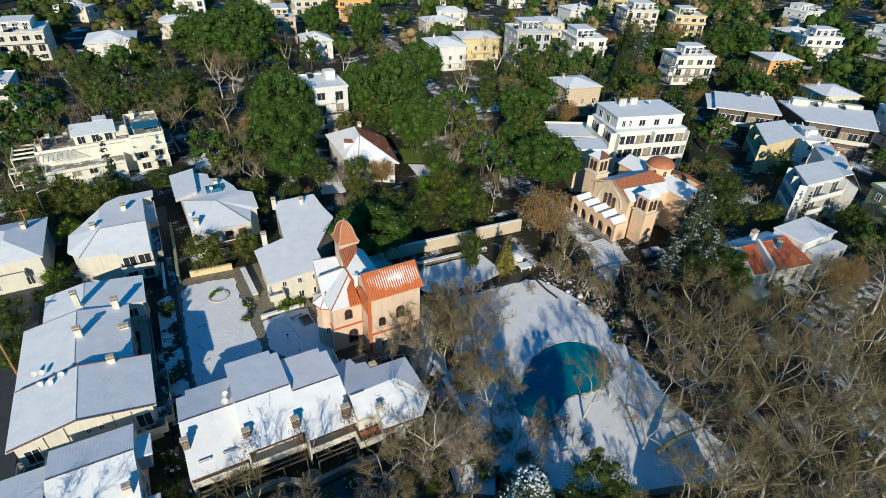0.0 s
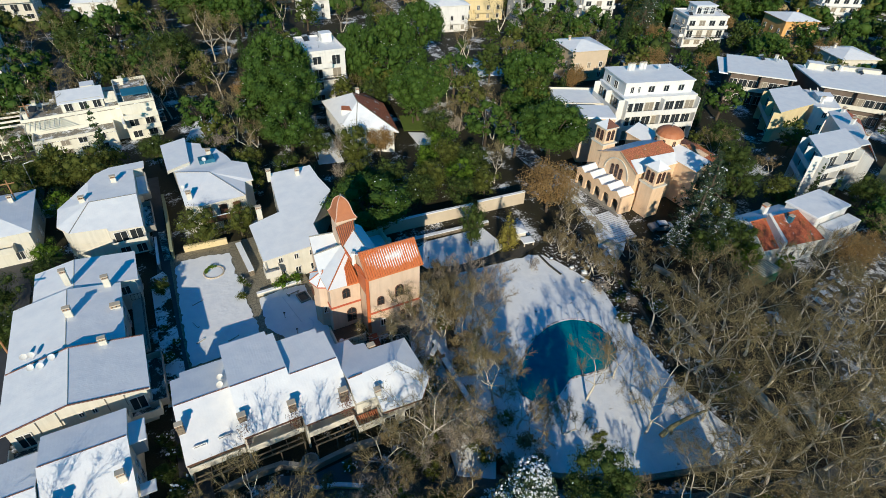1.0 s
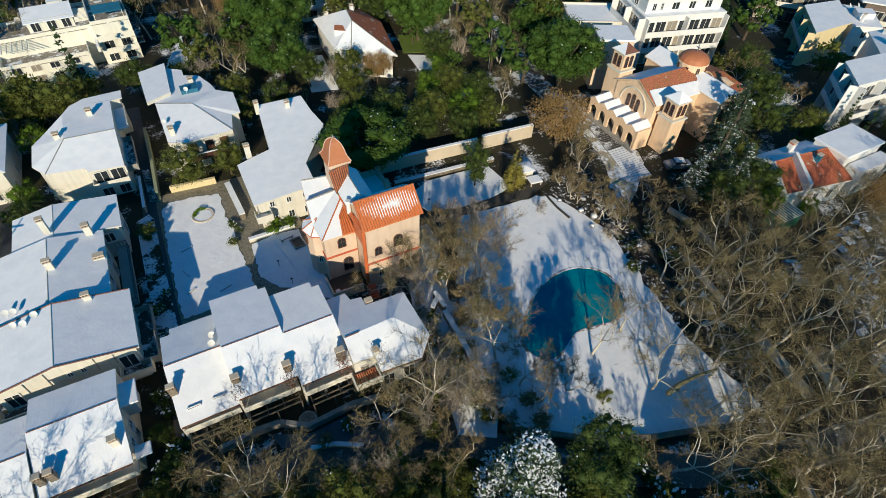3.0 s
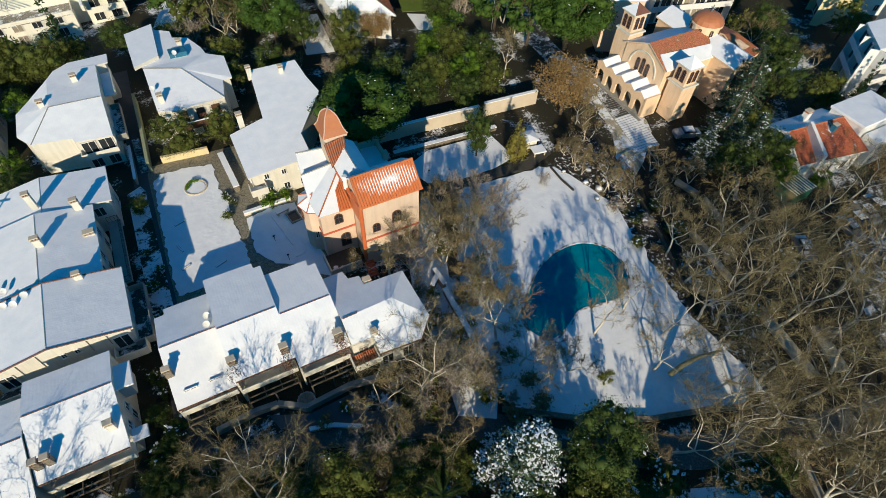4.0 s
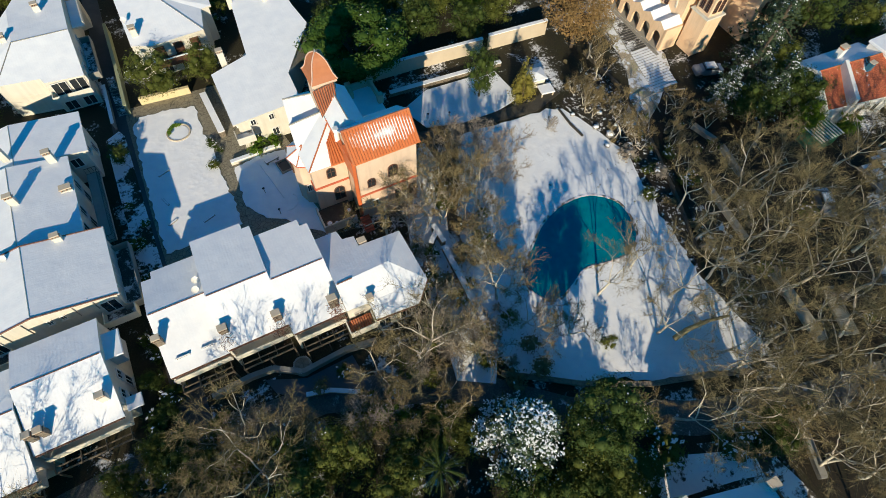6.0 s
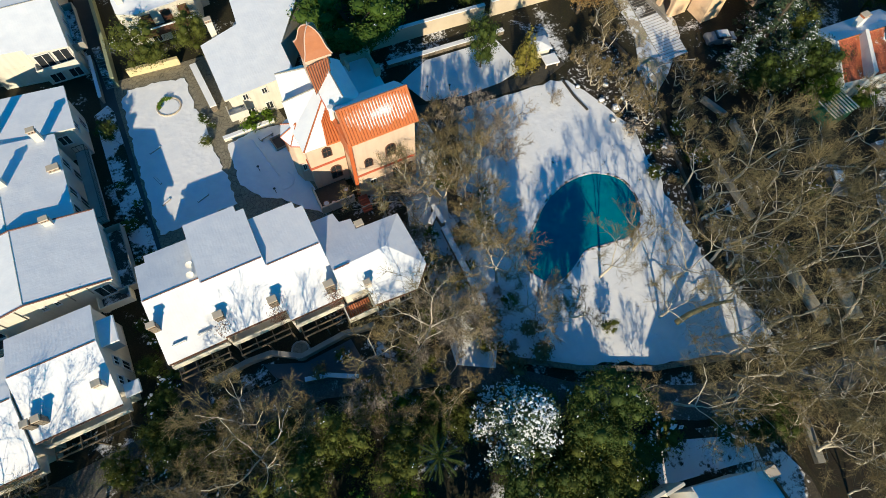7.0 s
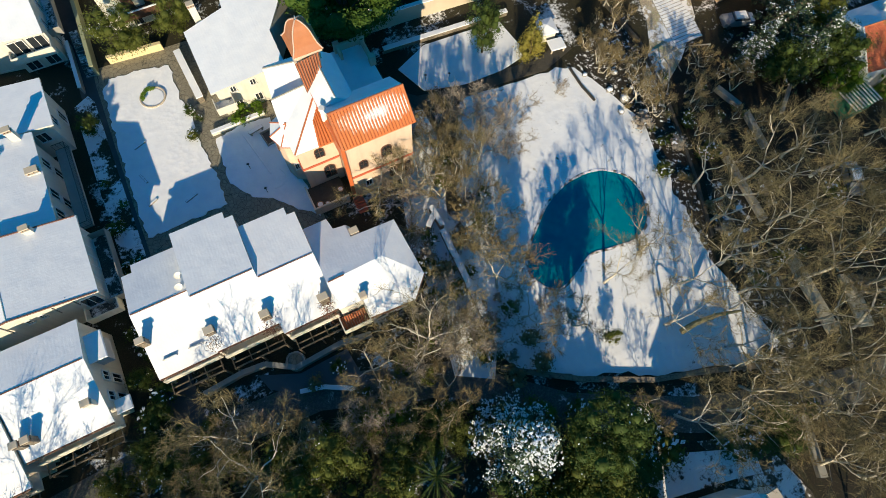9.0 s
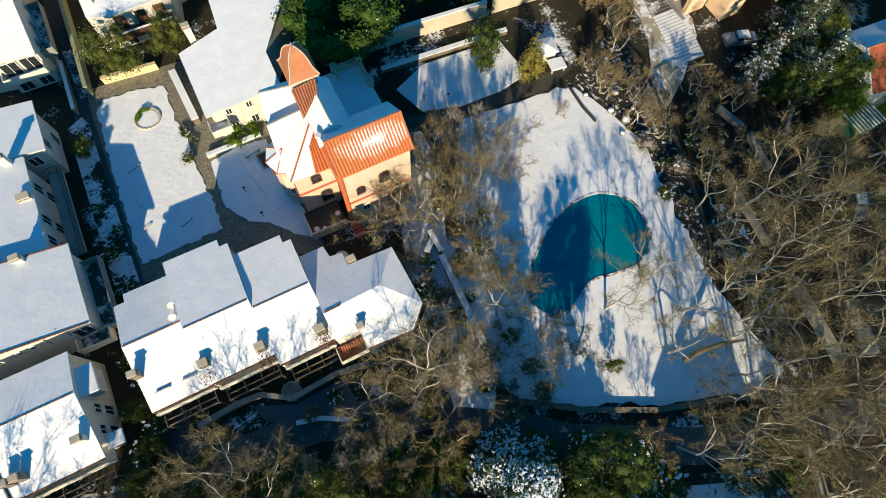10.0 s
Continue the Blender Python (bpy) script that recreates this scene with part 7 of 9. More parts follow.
# ---- plants ----
def icosphere():
    bm = bmesh.new()
    bmesh.ops.create_icosphere(bm, subdivisions=1, radius=1.0)
    v = np.array([p.co[:] for p in bm.verts])
    f = np.array([[q.index for q in p.verts] for p in bm.faces])
    bm.free()
    return v, f


ICO_V, ICO_F = icosphere()


def np_mesh(name, verts, faces, mats):
    """A mesh of triangles from arrays."""
    me = bpy.data.meshes.new(name)
    me.vertices.add(len(verts))
    me.vertices.foreach_set("co", np.asarray(verts, dtype=np.float32).ravel())
    n = len(faces)
    me.loops.add(3 * n)
    me.loops.foreach_set("vertex_index", np.asarray(faces, dtype=np.int32).ravel())
    me.polygons.add(n)
    me.polygons.foreach_set("loop_start", np.arange(0, 3 * n, 3, dtype=np.int32))
    me.polygons.foreach_set("loop_total", np.full(n, 3, dtype=np.int32))
    me.materials.append(mats)
    me.update(calc_edges=True)
    return me


def leaf_cloud(rng, centres, radii, per, size, flat=0.8, core=0.55, many=2.0, spread=1.35):
    """Clumps: a rough dark heart each, and many small leaves on and round it."""
    V, F, o = [], [], 0
    for c, r in zip(centres, radii):
        v = ICO_V * (r * core) * (1 + rng.uniform(-0.22, 0.22, (len(ICO_V), 1)))
        v[:, 2] *= flat
        V.append(v + c), F.append(ICO_F + o)
        o += len(v)
        n = max(6, int(1.25 * many * per * r * r))
        d = rng.normal(size=(n, 3))
        d /= np.linalg.norm(d, axis=1)[:, None]
        p = d * (r * rng.uniform(0.5, spread, (n, 1)))
        p[:, 2] *= flat
        a = rng.normal(size=(n, 3))
        a -= d * np.sum(a * d, axis=1)[:, None] * 0.2
        a /= np.linalg.norm(a, axis=1)[:, None]
        b = np.cross(rng.normal(size=(n, 3)) + 0.3 * d, a)
        b /= np.linalg.norm(b, axis=1)[:, None] + 1e-9
        s = size * (0.78 if many > 1.5 else 1.1) * rng.uniform(0.6, 1.4, (n, 1))
        q = np.stack([p - a * s, p + b * s * 0.75, p + a * s], axis=1) + c
        V.append(q.reshape(-1, 3))
        F.append(np.arange(3 * n).reshape(n, 3) + o)
        o += 3 * n
    return np.concatenate(V), np.concatenate(F)


def snow_caps(rng, centres, radii, share, size, per=10, flat=0.8):
    """Flakes of snow lying on the tops of some clumps."""
    V, F, o = [], [], 0
    for c, r in zip(centres, radii):
        if rng.random() > share:
            continue
        n = max(3, int(per * r * r))
        a, e = rng.uniform(0, 2 * np.pi, n), rng.uniform(0.35, 1.5, n)
        p = np.stack([np.cos(a) * np.cos(e), np.sin(a) * np.cos(e), np.sin(e) * flat], axis=1) * r * 1.06 + c
        for q in p:
            s = size * rng.uniform(0.5, 1.4)
            t = rng.uniform(0, 3.14)
            x, y = np.array([np.cos(t), np.sin(t), rng.uniform(-.4, .4)]) * s, np.array([-np.sin(t), np.cos(t), rng.uniform(-.4, .4)]) * s * 0.6
            V.append([q - x, q - y, q + x, q + y, q + [0, 0, s * 0.35]])
            F.append(np.array([[0, 1, 4], [1, 2, 4], [2, 3, 4], [3, 0, 4]]) + o)
            o += 5
    if not V:
        return None
    return np.concatenate([np.array(v) for v in V]), np.concatenate(F)


def leafy(name, rng, centres, radii, per, size, mats, trunk, label, category, snow=0.0, flat=0.8, snow_size=0.3, snow_per=8, core=0.5, spread=1.35):
    """A tree or shrub: trunk with limbs, crown of clumps, and any snow on it. It stands at the origin until it is copied."""
    t = thing(name, 0, 0, 0, 0, label, category)
    if trunk:
        h, r = trunk
        g = Geo()
        g.tube((0, 0, -0.3), (0.1, 0.05, h * 0.5), r, r * 0.75, 7).tube((0.1, 0.05, h * 0.5), (0, 0, h), r * 0.75, r * 0.5, 7)
        for c, cr in list(zip(centres, radii))[:: max(1, len(centres) // 9)]:
            g.tube((0.05, 0.02, h * 0.6), tuple(c), r * 0.4, r * 0.12, 5)
        part("trunk", g, BARK, t)
    v, f = leaf_cloud(rng, centres, radii, per, size, flat, core, 2.0, spread)
    ob = new("crown", np_mesh("crown", v, f, mats))
    ob.parent = t
    if snow:
        s = snow_caps(rng, centres, radii, snow, snow_size, snow_per, flat)
        if s:
            so = tagged(new("snow", np_mesh("snow", *s, SNOW)), "flecks of snow on the leaves", kind="stuff")
            so.parent = t
    return t


def clumps(rng, n, rx, ry, rz, z, r0, r1, shell=0.55):
    d = rng.normal(size=(n, 3))
    d /= np.linalg.norm(d, axis=1)[:, None]
    s = rng.uniform(shell, 1.0, (n, 1)) ** 0.8
    c = d * s * [rx, ry, rz] + [0, 0, z]
    c[:, 2] = np.maximum(c[:, 2], 0.5)
    return c, rng.uniform(r0, r1, n)


PROTO = {}


def proto(key, made):
    """Prototypes stand in place of their first copy."""
    PROTO[key] = [made, False]


def plant(key, x, y, s=1.0, turn=0.0, z=0.0, sz=None, label=""):
    ob, used = PROTO[key]
    m = pose(x, y, z, 0, 0, turn)
    if used:
        ob = copy_thing(ob, m)
        ob.scale = (s, s, sz or s)
    else:
        PROTO[key][1] = True
        ob.matrix_basis = m
        ob.scale = (s, s, sz or s)
    ob.rotation_euler = (0, 0, radians(turn))
    if label:
        ob["label"] = label
    return ob


def round_pine(seed, per, size, n=60):
    rng = np.random.default_rng(seed)
    c, r = clumps(rng, n, 3.7, 3.7, 2.7, 5.4, 0.75, 1.25, 0.74)
    return leafy("pine_tree", rng, c, r, per, size, LEAF_PINE, (4.5, 0.3), "dense round-headed green pine with flecks of snow", "tree", 0.2, 0.85, 0.09, 2, 0.62, 1.15)


for i in range(2):
    proto("pine%d" % i, round_pine(20 + i, 62, 0.19, 84))
for i in range(2):
    proto("midpine%d" % i, round_pine(25 + i, 26, 0.28, 84))
for i in range(3):
    proto("farpine%d" % i, round_pine(30 + i, 8, 0.5, 28))


def broad(seed, mats, per, size, n, label, snow=0.2, name="evergreen_tree", rx=2.8, rz=3.0, z=4.2, core=0.5):
    rng = np.random.default_rng(seed)
    c, r = clumps(rng, n, rx, rx, rz, z, 0.6, 1.3, 0.35)
    return leafy(name, rng, c, r, per, size, mats, (z * 0.8, 0.2), label, "tree", snow, 0.9, 0.11, 4, core)


proto("dark0", broad(41, LEAF_DARK, 72, 0.15, 34, "dark evergreen tree with flecks of snow", 0.08))
proto("dark1", broad(42, LEAF_DARK, 72, 0.15, 40, "dark evergreen tree with flecks of snow", 0.3))
proto("olive0", broad(43, LEAF_OLIVE, 72, 0.15, 36, "olive green tree with an uneven crown", 0.05))
proto("olive1", broad(44, LEAF_OLIVE, 72, 0.15, 34, "olive green tree with an uneven crown", 0.1))
proto("tall0", broad(40, LEAF_DARK, 85, 0.14, 48, "tall evergreen with a round crown on a long trunk", 0.1, rx=2.9, rz=3.3, z=9.4))
proto("bright0", broad(45, LEAF_BRIGHT, 72, 0.15, 30, "bright green leafy tree", 0.05))
proto("withered0", broad(46, LEAF_BROWN, 80, 0.15, 46, "tree with withered brown leaves", 0.1, "beech_tree", core=0.12))
proto("fardark0", broad(47, LEAF_DARK, 6, 0.55, 24, "dark evergreen tree among the houses", 0.04))
proto("farolive0", broad(48, LEAF_OLIVE, 6, 0.55, 24, "olive green tree among the houses", 0.04))
proto("fardark1", broad(49, LEAF_PINE, 6, 0.55, 24, "green tree among the houses", 0.15))


def cone(seed, mats, h, r, label, name, per=60, size=0.2, snow=0.0, far=False):
    rng = np.random.default_rng(seed)
    c, q = [], []
    levels = int(h / (0.55 if not far else 0.9))
    for i in range(levels):
        f = i / levels
        rr_ = r * (1 - f) ** 0.75 * min(1.0, 0.55 + f * 4)
        for k in range(max(1, int(6 * rr_ / r + 1))):
            a = rng.uniform(0, 6.28)
            c.append([rr_ * 0.6 * math.cos(a), rr_ * 0.6 * math.sin(a), 0.3 + h * f])
            q.append(max(0.16, rr_ * 0.55))
    return leafy(name, rng, np.array(c), np.array(q), per, size, mats, (h * 0.3, 0.15), label, "tree", snow, 1.1, 0.2, 10)


proto("cypress0", cone(51, LEAF_CYPRESS, 9.0, 1.1, "tall narrow dark cypress", "cypress_tree", 60, 0.2))
proto("gold0", cone(52, LEAF_GOLD, 5.2, 1.5, "golden green conical cypress", "cypress_tree", 110, 0.13))
proto("farcypress0", cone(53, LEAF_CYPRESS, 12.0, 1.3, "tall narrow dark cypress", "cypress_tree", 18, 0.4, 0, True))


def cedar(seed, label, mats, snow, h=11.0, r=4.2, per=38, flake=0.12, flakes=46, fat=1.0):
    """A conifer with drooping level boughs and snow lying along them."""
    rng = np.random.default_rng(seed)
    c, q = [], []
    for i in range(13):
        f = i / 13
        rr_ = r * (1 - f * 0.92)
        for k in range(max(3, int(11 * (1 - f)))):
            a = rng.uniform(0, 6.28)
            for s in (0.35, 0.62, 0.9):
                c.append([rr_ * s * math.cos(a), rr_ * s * math.sin(a), 1.5 + (h - 1.5) * f - 0.5 * s * s])
                q.append(rng.uniform(0.35, 0.6) * (1.15 - 0.5 * s) * fat)
    return leafy("cedar_tree", rng, np.array(c), np.array(q), per, 0.2, mats, (h * 0.95, 0.25), label, "tree", snow, 0.6, flake, flakes)


proto("cedar0", cedar(61, "cedar with snow lying along its boughs", LEAF_BLUE, 0.24))
proto("cedar1", cedar(62, "cedar with light snow on its boughs", LEAF_BLUE, 0.12))
proto("cedar2", cedar(64, "cedar with thick snow along its boughs", LEAF_BLUE, 0.5, 10.0, 3.8, 38, 0.11, 70))
proto("snowtree0", cedar(63, "evergreen tree heavily laden with snow", LEAF_BLUE, 0.56, 8.6, 3.0, 30, 0.085, 105, 1.6))


def bush(seed, mats, label, snow=0.5):
    rng = np.random.default_rng(seed)
    c, r = clumps(rng, 12, 0.8, 0.8, 0.4, 0.6, 0.3, 0.6)
    return leafy("bush", rng, c, r, 60, 0.14, mats, None, label, "bush", snow, 0.8, 0.13, 14)


proto("bush0", bush(71, LEAF_DARK, "low dark bush with snow on it", 0.2))
proto("bush1", bush(72, LEAF_OLIVE, "low olive green bush with snow on it", 0.3))
proto("brush0", bush(74, TWIG_BROWN, "low dry brown shrub with scraps of snow", 0.1))
proto("brush1", bush(75, TWIG_PALE, "low pale dry shrub with scraps of snow", 0.2))
proto("bush2", bush(73, LEAF_BRIGHT, "low clipped green bush", 0.0))


# bare trees: pale forking limbs, and a haze of fine twigs
def grow(rng, p, d, length, radius, depth, limbs, twigs, wander, droop, sub=3):
    seg = 4 if depth < 3 else 3
    for i in range(seg):
        q = p + d * (length / seg)
        r1 = radius * (1 - 0.28 / seg * (i + 1))
        limbs.append((p, q, radius * (1 - 0.28 / seg * i), r1, depth))
        if depth >= 2:
            for k in range(3 if depth > 2 and sub > 1 else 2):
                side = Vector(rng.normal(size=3)).normalized()
                td = (d * 0.7 + side * 0.85 + Vector((0, 0, 0.2))).normalized()
                s0 = p.lerp(q, rng.random())
                L = min(2.2, length * rng.uniform(0.55, 1.2))
                e = s0 + td * L * 0.5
                e2 = e + (td + Vector(rng.normal(size=3)) * 0.3).normalized() * L * 0.55
                twigs.append((s0, e, 0.020)), twigs.append((e, e2, 0.014))
                for j in range(sub):
                    f0 = s0.lerp(e, rng.uniform(0.3, 1)) if j < 2 else e.lerp(e2, rng.uniform(0.0, 0.7))
                    fd = (td + Vector(rng.normal(size=3)) * 0.55).normalized()
                    twigs.append((f0, f0 + fd * L * rng.uniform(0.25, 0.5), 0.012))
        p = q
        d = (d + Vector(rng.normal(size=3)) * wander + Vector((0, 0, droop))).normalized()
    if depth < 4:
        for k in range(2 if rng.random() < 0.6 else 3):
            side = Vector(rng.normal(size=3))
            side = (side - d * side.dot(d)).normalized()
            nd = (d + side * rng.uniform(0.45, 0.9) + Vector((0, 0, 0.12))).normalized()
            grow(rng, p, nd, length * rng.uniform(0.6, 0.8), r1 * rng.uniform(0.5, 0.68), depth + 1, limbs, twigs, wander, droop, sub)


def bare_tree(seed, label, twig_mat, h=3.2, stems=1, spread=0.75, radius=0.18, wander=0.2, name="bare_tree", limb_mat=None, sub=3):
    rng = np.random.default_rng(seed)
    limbs, twigs = [], []
    for s in range(stems):
        base = Vector((rng.uniform(-.3, .3) * (stems > 1), rng.uniform(-.3, .3) * (stems > 1), -0.2))
        up = Vector((rng.normal() * 0.12, rng.normal() * 0.12, 1)).normalized() if stems == 1 else Vector((rng.normal() * 0.5, rng.normal() * 0.5, 1)).normalized()
        p = base
        for i in range(3):
            q = p + up * (h / 3)
            limbs.append((p, q, radius * (1 - 0.1 * i), radius * (0.9 - 0.1 * i), 0))
            p = q
            up = (up + Vector(rng.normal(size=3)) * 0.1).normalized()
        n = 4 if stems == 1 else 2
        a0 = rng.uniform(0, 6.28)
        for k in range(n):
            a = a0 + 2 * math.pi * k / n + rng.uniform(-.4, .4)
            d = Vector((math.cos(a) * spread, math.sin(a) * spread, rng.uniform(0.5, 1.15))).normalized()
            grow(rng, p, d, h * rng.uniform(0.75, 1.0), radius * rng.uniform(0.40, 0.52), 1 if stems < 4 and sub > 1 else 2, limbs, twigs, wander, 0.04, sub)
    t = thing(name, 0, 0, 0, 0, label, "tree")
    V, F, o = [], [], 0
    fine = []
    for a, b, r0, r1, dep in limbs:
        if dep >= 3:
            fine.append((a, b, max(r0, 0.016), max(r1, 0.012)))
            continue
        n = 6 if dep == 0 else 5 if dep < 2 else 4
        if dep:
            r0, r1 = r0 * 0.86, r1 * 0.86
        q = (b - a).to_track_quat("Z", "Y")
        ring = [Vector((math.cos(2 * math.pi * i / n), math.sin(2 * math.pi * i / n), 0)) for i in range(n)]
        V += [a + q @ (p * max(r0, 0.012)) for p in ring] + [b + q @ (p * max(r1, 0.010)) for p in ring]
        for i in range(n):
            j = (i + 1) % n
            F += [(o + i, o + j, o + n + j), (o + i, o + n + j, o + n + i)]
        o += 2 * n
    ob = new("trunk", np_mesh("trunk", np.array(V), np.array(F), limb_mat or LIMB))
    ob.parent = t
    V, F, o = [], [], 0
    for a, b, r0, r1 in fine:
        q = (b - a).to_track_quat("Z", "Y")
        ring = [Vector((math.cos(2.094 * i), math.sin(2.094 * i), 0)) for i in range(3)]
        V += [a + q @ (p * r0) for p in ring] + [b + q @ (p * r1) for p in ring]
        for i in range(3):
            j = (i + 1) % 3
            F += [(o + i, o + j, o + 3 + j), (o + i, o + 3 + j, o + 3 + i)]
        o += 6
    for a, b, r in twigs:
        w = (b - a).cross(Vector(rng.normal(size=3))).normalized() * r
        V += [a + w, a - w, b]
        F.append((o, o + 1, o + 2))
        o += 3
    ob = new("crown", np_mesh("crown", np.array(V), np.array(F), twig_mat))
    ob.parent = t
    return t


for i in range(5):
    proto("bare%d" % i, bare_tree(80 + i, "bare plane tree with pale sinuous limbs", TWIG, 3.2 + 0.25 * i, radius=0.2, sub=2))
for i in range(2):
    proto("shrub%d" % i, bare_tree(90 + i, "bare pale shrub of fine twigs", TWIG_PALE, 1.3, 4, 0.7, 0.05, 0.15, "bare_shrub"))
for i in range(2):
    proto("brown%d" % i, bare_tree(95 + i, "bare brownish tree with fine twigs", TWIG_BROWN, 2.2, 2, 0.7, 0.13, 0.18, sub=2))

proto("farbare0", bare_tree(98, "bare brownish tree among the houses", TWIG_BROWN, 3.2, 2, 0.7, 0.13, 0.18, sub=1))
proto("farbare1", bare_tree(99, "bare brownish tree among the houses", TWIG, 3.4, 2, 0.7, 0.15, 0.18, sub=1))

rp = random.Random(5)
# wood east of the yard
for x, y, s in ((52.5, 26, 1.0), (56, 20, 1.15), (50, 16, 1.1), (61, 25, 1.1), (58, 32, 1.0), (66, 29, 1.1), (62, 16, 1.2), (68, 20, 1.1), (55, 10, 1.1), (47, 12, 1.0), (44.5, 15.5, 0.9),
                (74, 26, 1.0), (73, 17, 1.1), (66, 11, 1.1), (60, 6, 1.1), (78, 20, 1.0), (71, 9, 1.0), (80, 12, 1.1), (50, 5, 1.0),
                (49.5, 21.5, 0.9), (49.6, 25.0, 0.85), (51.8, 29.6, 0.85), (53.0, 34.2, 0.8), (53.5, 31.5, 0.9), (60.0, 20.5, 1.0), (65.0, 24.5, 1.0), (57.5, 26.5, 1.0), (52.0, 12.5, 1.0), (58.0, 13.0, 1.0), (70.5, 24.0, 1.0), (64.5, 32.5, 0.9), (75.0, 21.0, 1.0), (47.5, 8.0, 0.9), (56.0, 3.0, 1.0), (69.5, 14.5, 1.0), (62.0, 29.5, 0.9), (76.0, 30.5, 0.8), (55.0, 15.5, 0.9), (45.5, 4.5, 0.9), (63.0, 8.5, 1.0), (86, 20, 1.0), (92, 24, 1.0), (84, 30, 0.8), (90, 14, 1.1), (98, 20, 1.1), (75, 3, 1.0), (65, 0, 1.0)):
    plant("bare%d" % rp.randrange(5), x, y, s * rp.uniform(0.92, 1.08), rp.uniform(0, 360))
# trees round the yard path, the terrace and the villa
for k, x, y, s in (("bare1", 28.5, 39.5, 0.85), ("bare2", 26.8, 33.5, 0.85), ("bare0", 22.8, 45.6, 0.9), ("brown1", 24.6, 47.0, 1.0), ("shrub1", 22.0, 46.6, 1.5), ("bare3", 17.2, 31.5, 0.95), ("bare2", 30.0, 46.5, 0.7), ("bare1", 42.5, 30.0, 0.75),
                   ("brown0", 31.5, 26.5, 0.9), ("bare0", 12.0, 31.5, 0.8), ("shrub0", 34.0, 52.5, 1.5), ("shrub1", 37.0, 50.5, 1.4), ("shrub0", 33.0, 48.5, 1.4), ("shrub1", 35.5, 47.0, 1.1),
                   ("brown0", -1.5, 31.0, 1.0), ("brown1", -9.0, 29.0, 0.8), ("bare1", -15.5, 27.5, 0.8), ("brown1", -5.5, 26.0, 1.1), ("bare2", -13.0, 24.0, 0.9), ("brown0", 4.0, 27.5, 0.9), ("bare3", -20.0, 31.0, 0.9), ("olive0", -9.0, 33.6, 0.5), ("olive1", 1.5, 27.5, 0.7), ("bare1", -18.0, 25.0, 0.9), ("brown0", 9.0, 26.5, 0.8), ("olive0", -5.0, 29.5, 0.6), ("olive1", -10.5, 21.5, 0.9), ("olive0", 8.5, 27.0, 0.6), ("brown1", -3.0, 28.5, 0.9), ("brown0", -11.5, 27.5, 0.9), ("brown1", 33.5, 16.0, 0.7),
                   ("brown1", 16.5, 24.5, 0.9), ("bare4", 36.0, 14.5, 0.8), ("bare1", 41.0, 12.5, 0.9), ("shrub0", 20.5, 42.0, 1.0), ("shrub1", 29.8, 29.5, 1.0),
                   ("brown0", 57.0, 57.5, 0.8), ("shrub0", 45.5, 52.0, 0.6), ("bare2", 54.5, 77.0, 0.75), ("bare0", 59.5, 100.0, 0.8), ("bare3", 64.5, 115.0, 0.8), ("brown1", 22.0, 92.0, 0.8), ("bare1", 14.0, 105.0, 0.9),
                   ("brown0", 12.0, 128.0, 1.0), ("bare2", 5.0, 145.0, 1.0), ("shrub1", 27.5, 88.0, 1.3), ("bare4", -17.0, 140.0, 0.9), ("bare1", 120.0, 128.0, 1.0), ("bare0", 190.0, 140.0, 1.1), ("bare2", 175.0, 165.0, 1.1)):
    plant(k, x, y, s, rp.uniform(0, 360))
for k, x, y, s in (("bare3", -0.5, 27.5, 0.95), ("brown0", 17.0, 110.5, 0.9), ("shrub0", 8.5, 106.0, 1.6), ("bare2", 13.5, 114.5, 0.9), ("shrub1", 31.0, 99.0, 1.4), ("withered0", 38.5, 96.0, 0.9), ("withered0", -12.5, 109.5, 0.7),
                   ("brown1", 43.0, 112.0, 0.9), ("bare4", 2.5, 132.0, 1.0), ("withered0", 19.5, 132.0, 1.0), ("bare0", 15.0, 140.0, 1.1), ("brown0", 30.0, 143.0, 1.0), ("bare1", 55.5, 100.5, 0.8), ("shrub0", 56.5, 96.0, 1.4), ("bare2", 64.0, 88.5, 0.7),
                   ("brown1", 83.5, 86.0, 0.8), ("bare3", 112.0, 96.0, 0.8), ("brown0", 120.0, 108.0, 0.9), ("bare0", 100.0, 64.5, 0.8), ("brown1", 106.0, 56.0, 0.8), ("withered0", 98.5, 108.0, 1.0), ("bare4", -19.5, 133.0, 0.9), ("brown0", -12.0, 140.0, 1.0), ("withered0", 62.0, 138.0, 1.0), ("bare2", 88.0, 122.0, 1.0)):
    plant(k, x, y, s, rp.uniform(0, 360))
for k, x, y, s in (("bare1", 47.6, 20.5, 0.85), ("bare2", 46.2, 15.6, 0.9), ("bare4", 43.5, 13.8, 0.8), ("bare0", 50.8, 23.6, 0.8), ("bare3", 39.0, 12.0, 0.7), ("dark1", -8.2, 40.5, 0.38), ("dark0", -7.6, 36.5, 0.42), ("dark1", -8.6, 33.5, 0.45), ("bush0", -6.9, 43.0, 1.2), ("bush0", -7.8, 45.2, 1.0), ("bush1", -6.8, 38.5, 1.3), ("dark0", -6.6, 33.8, 0.4), ("bush0", -8.9, 36.8, 1.3),
                   ("bush2", 10.0, 65.2, 1.5), ("bush2", 12.2, 65.3, 1.2), ("bush1", 4.2, 65.0, 0.8), ("olive1", 14.5, 30.3, 0.4), ("shrub0", 18.5, 33.0, 1.3), ("shrub1", 20.0, 30.5, 1.4), ("shrub0", 16.5, 29.8, 1.2)):
    plant(k, x, y, s, rp.uniform(0, 360))
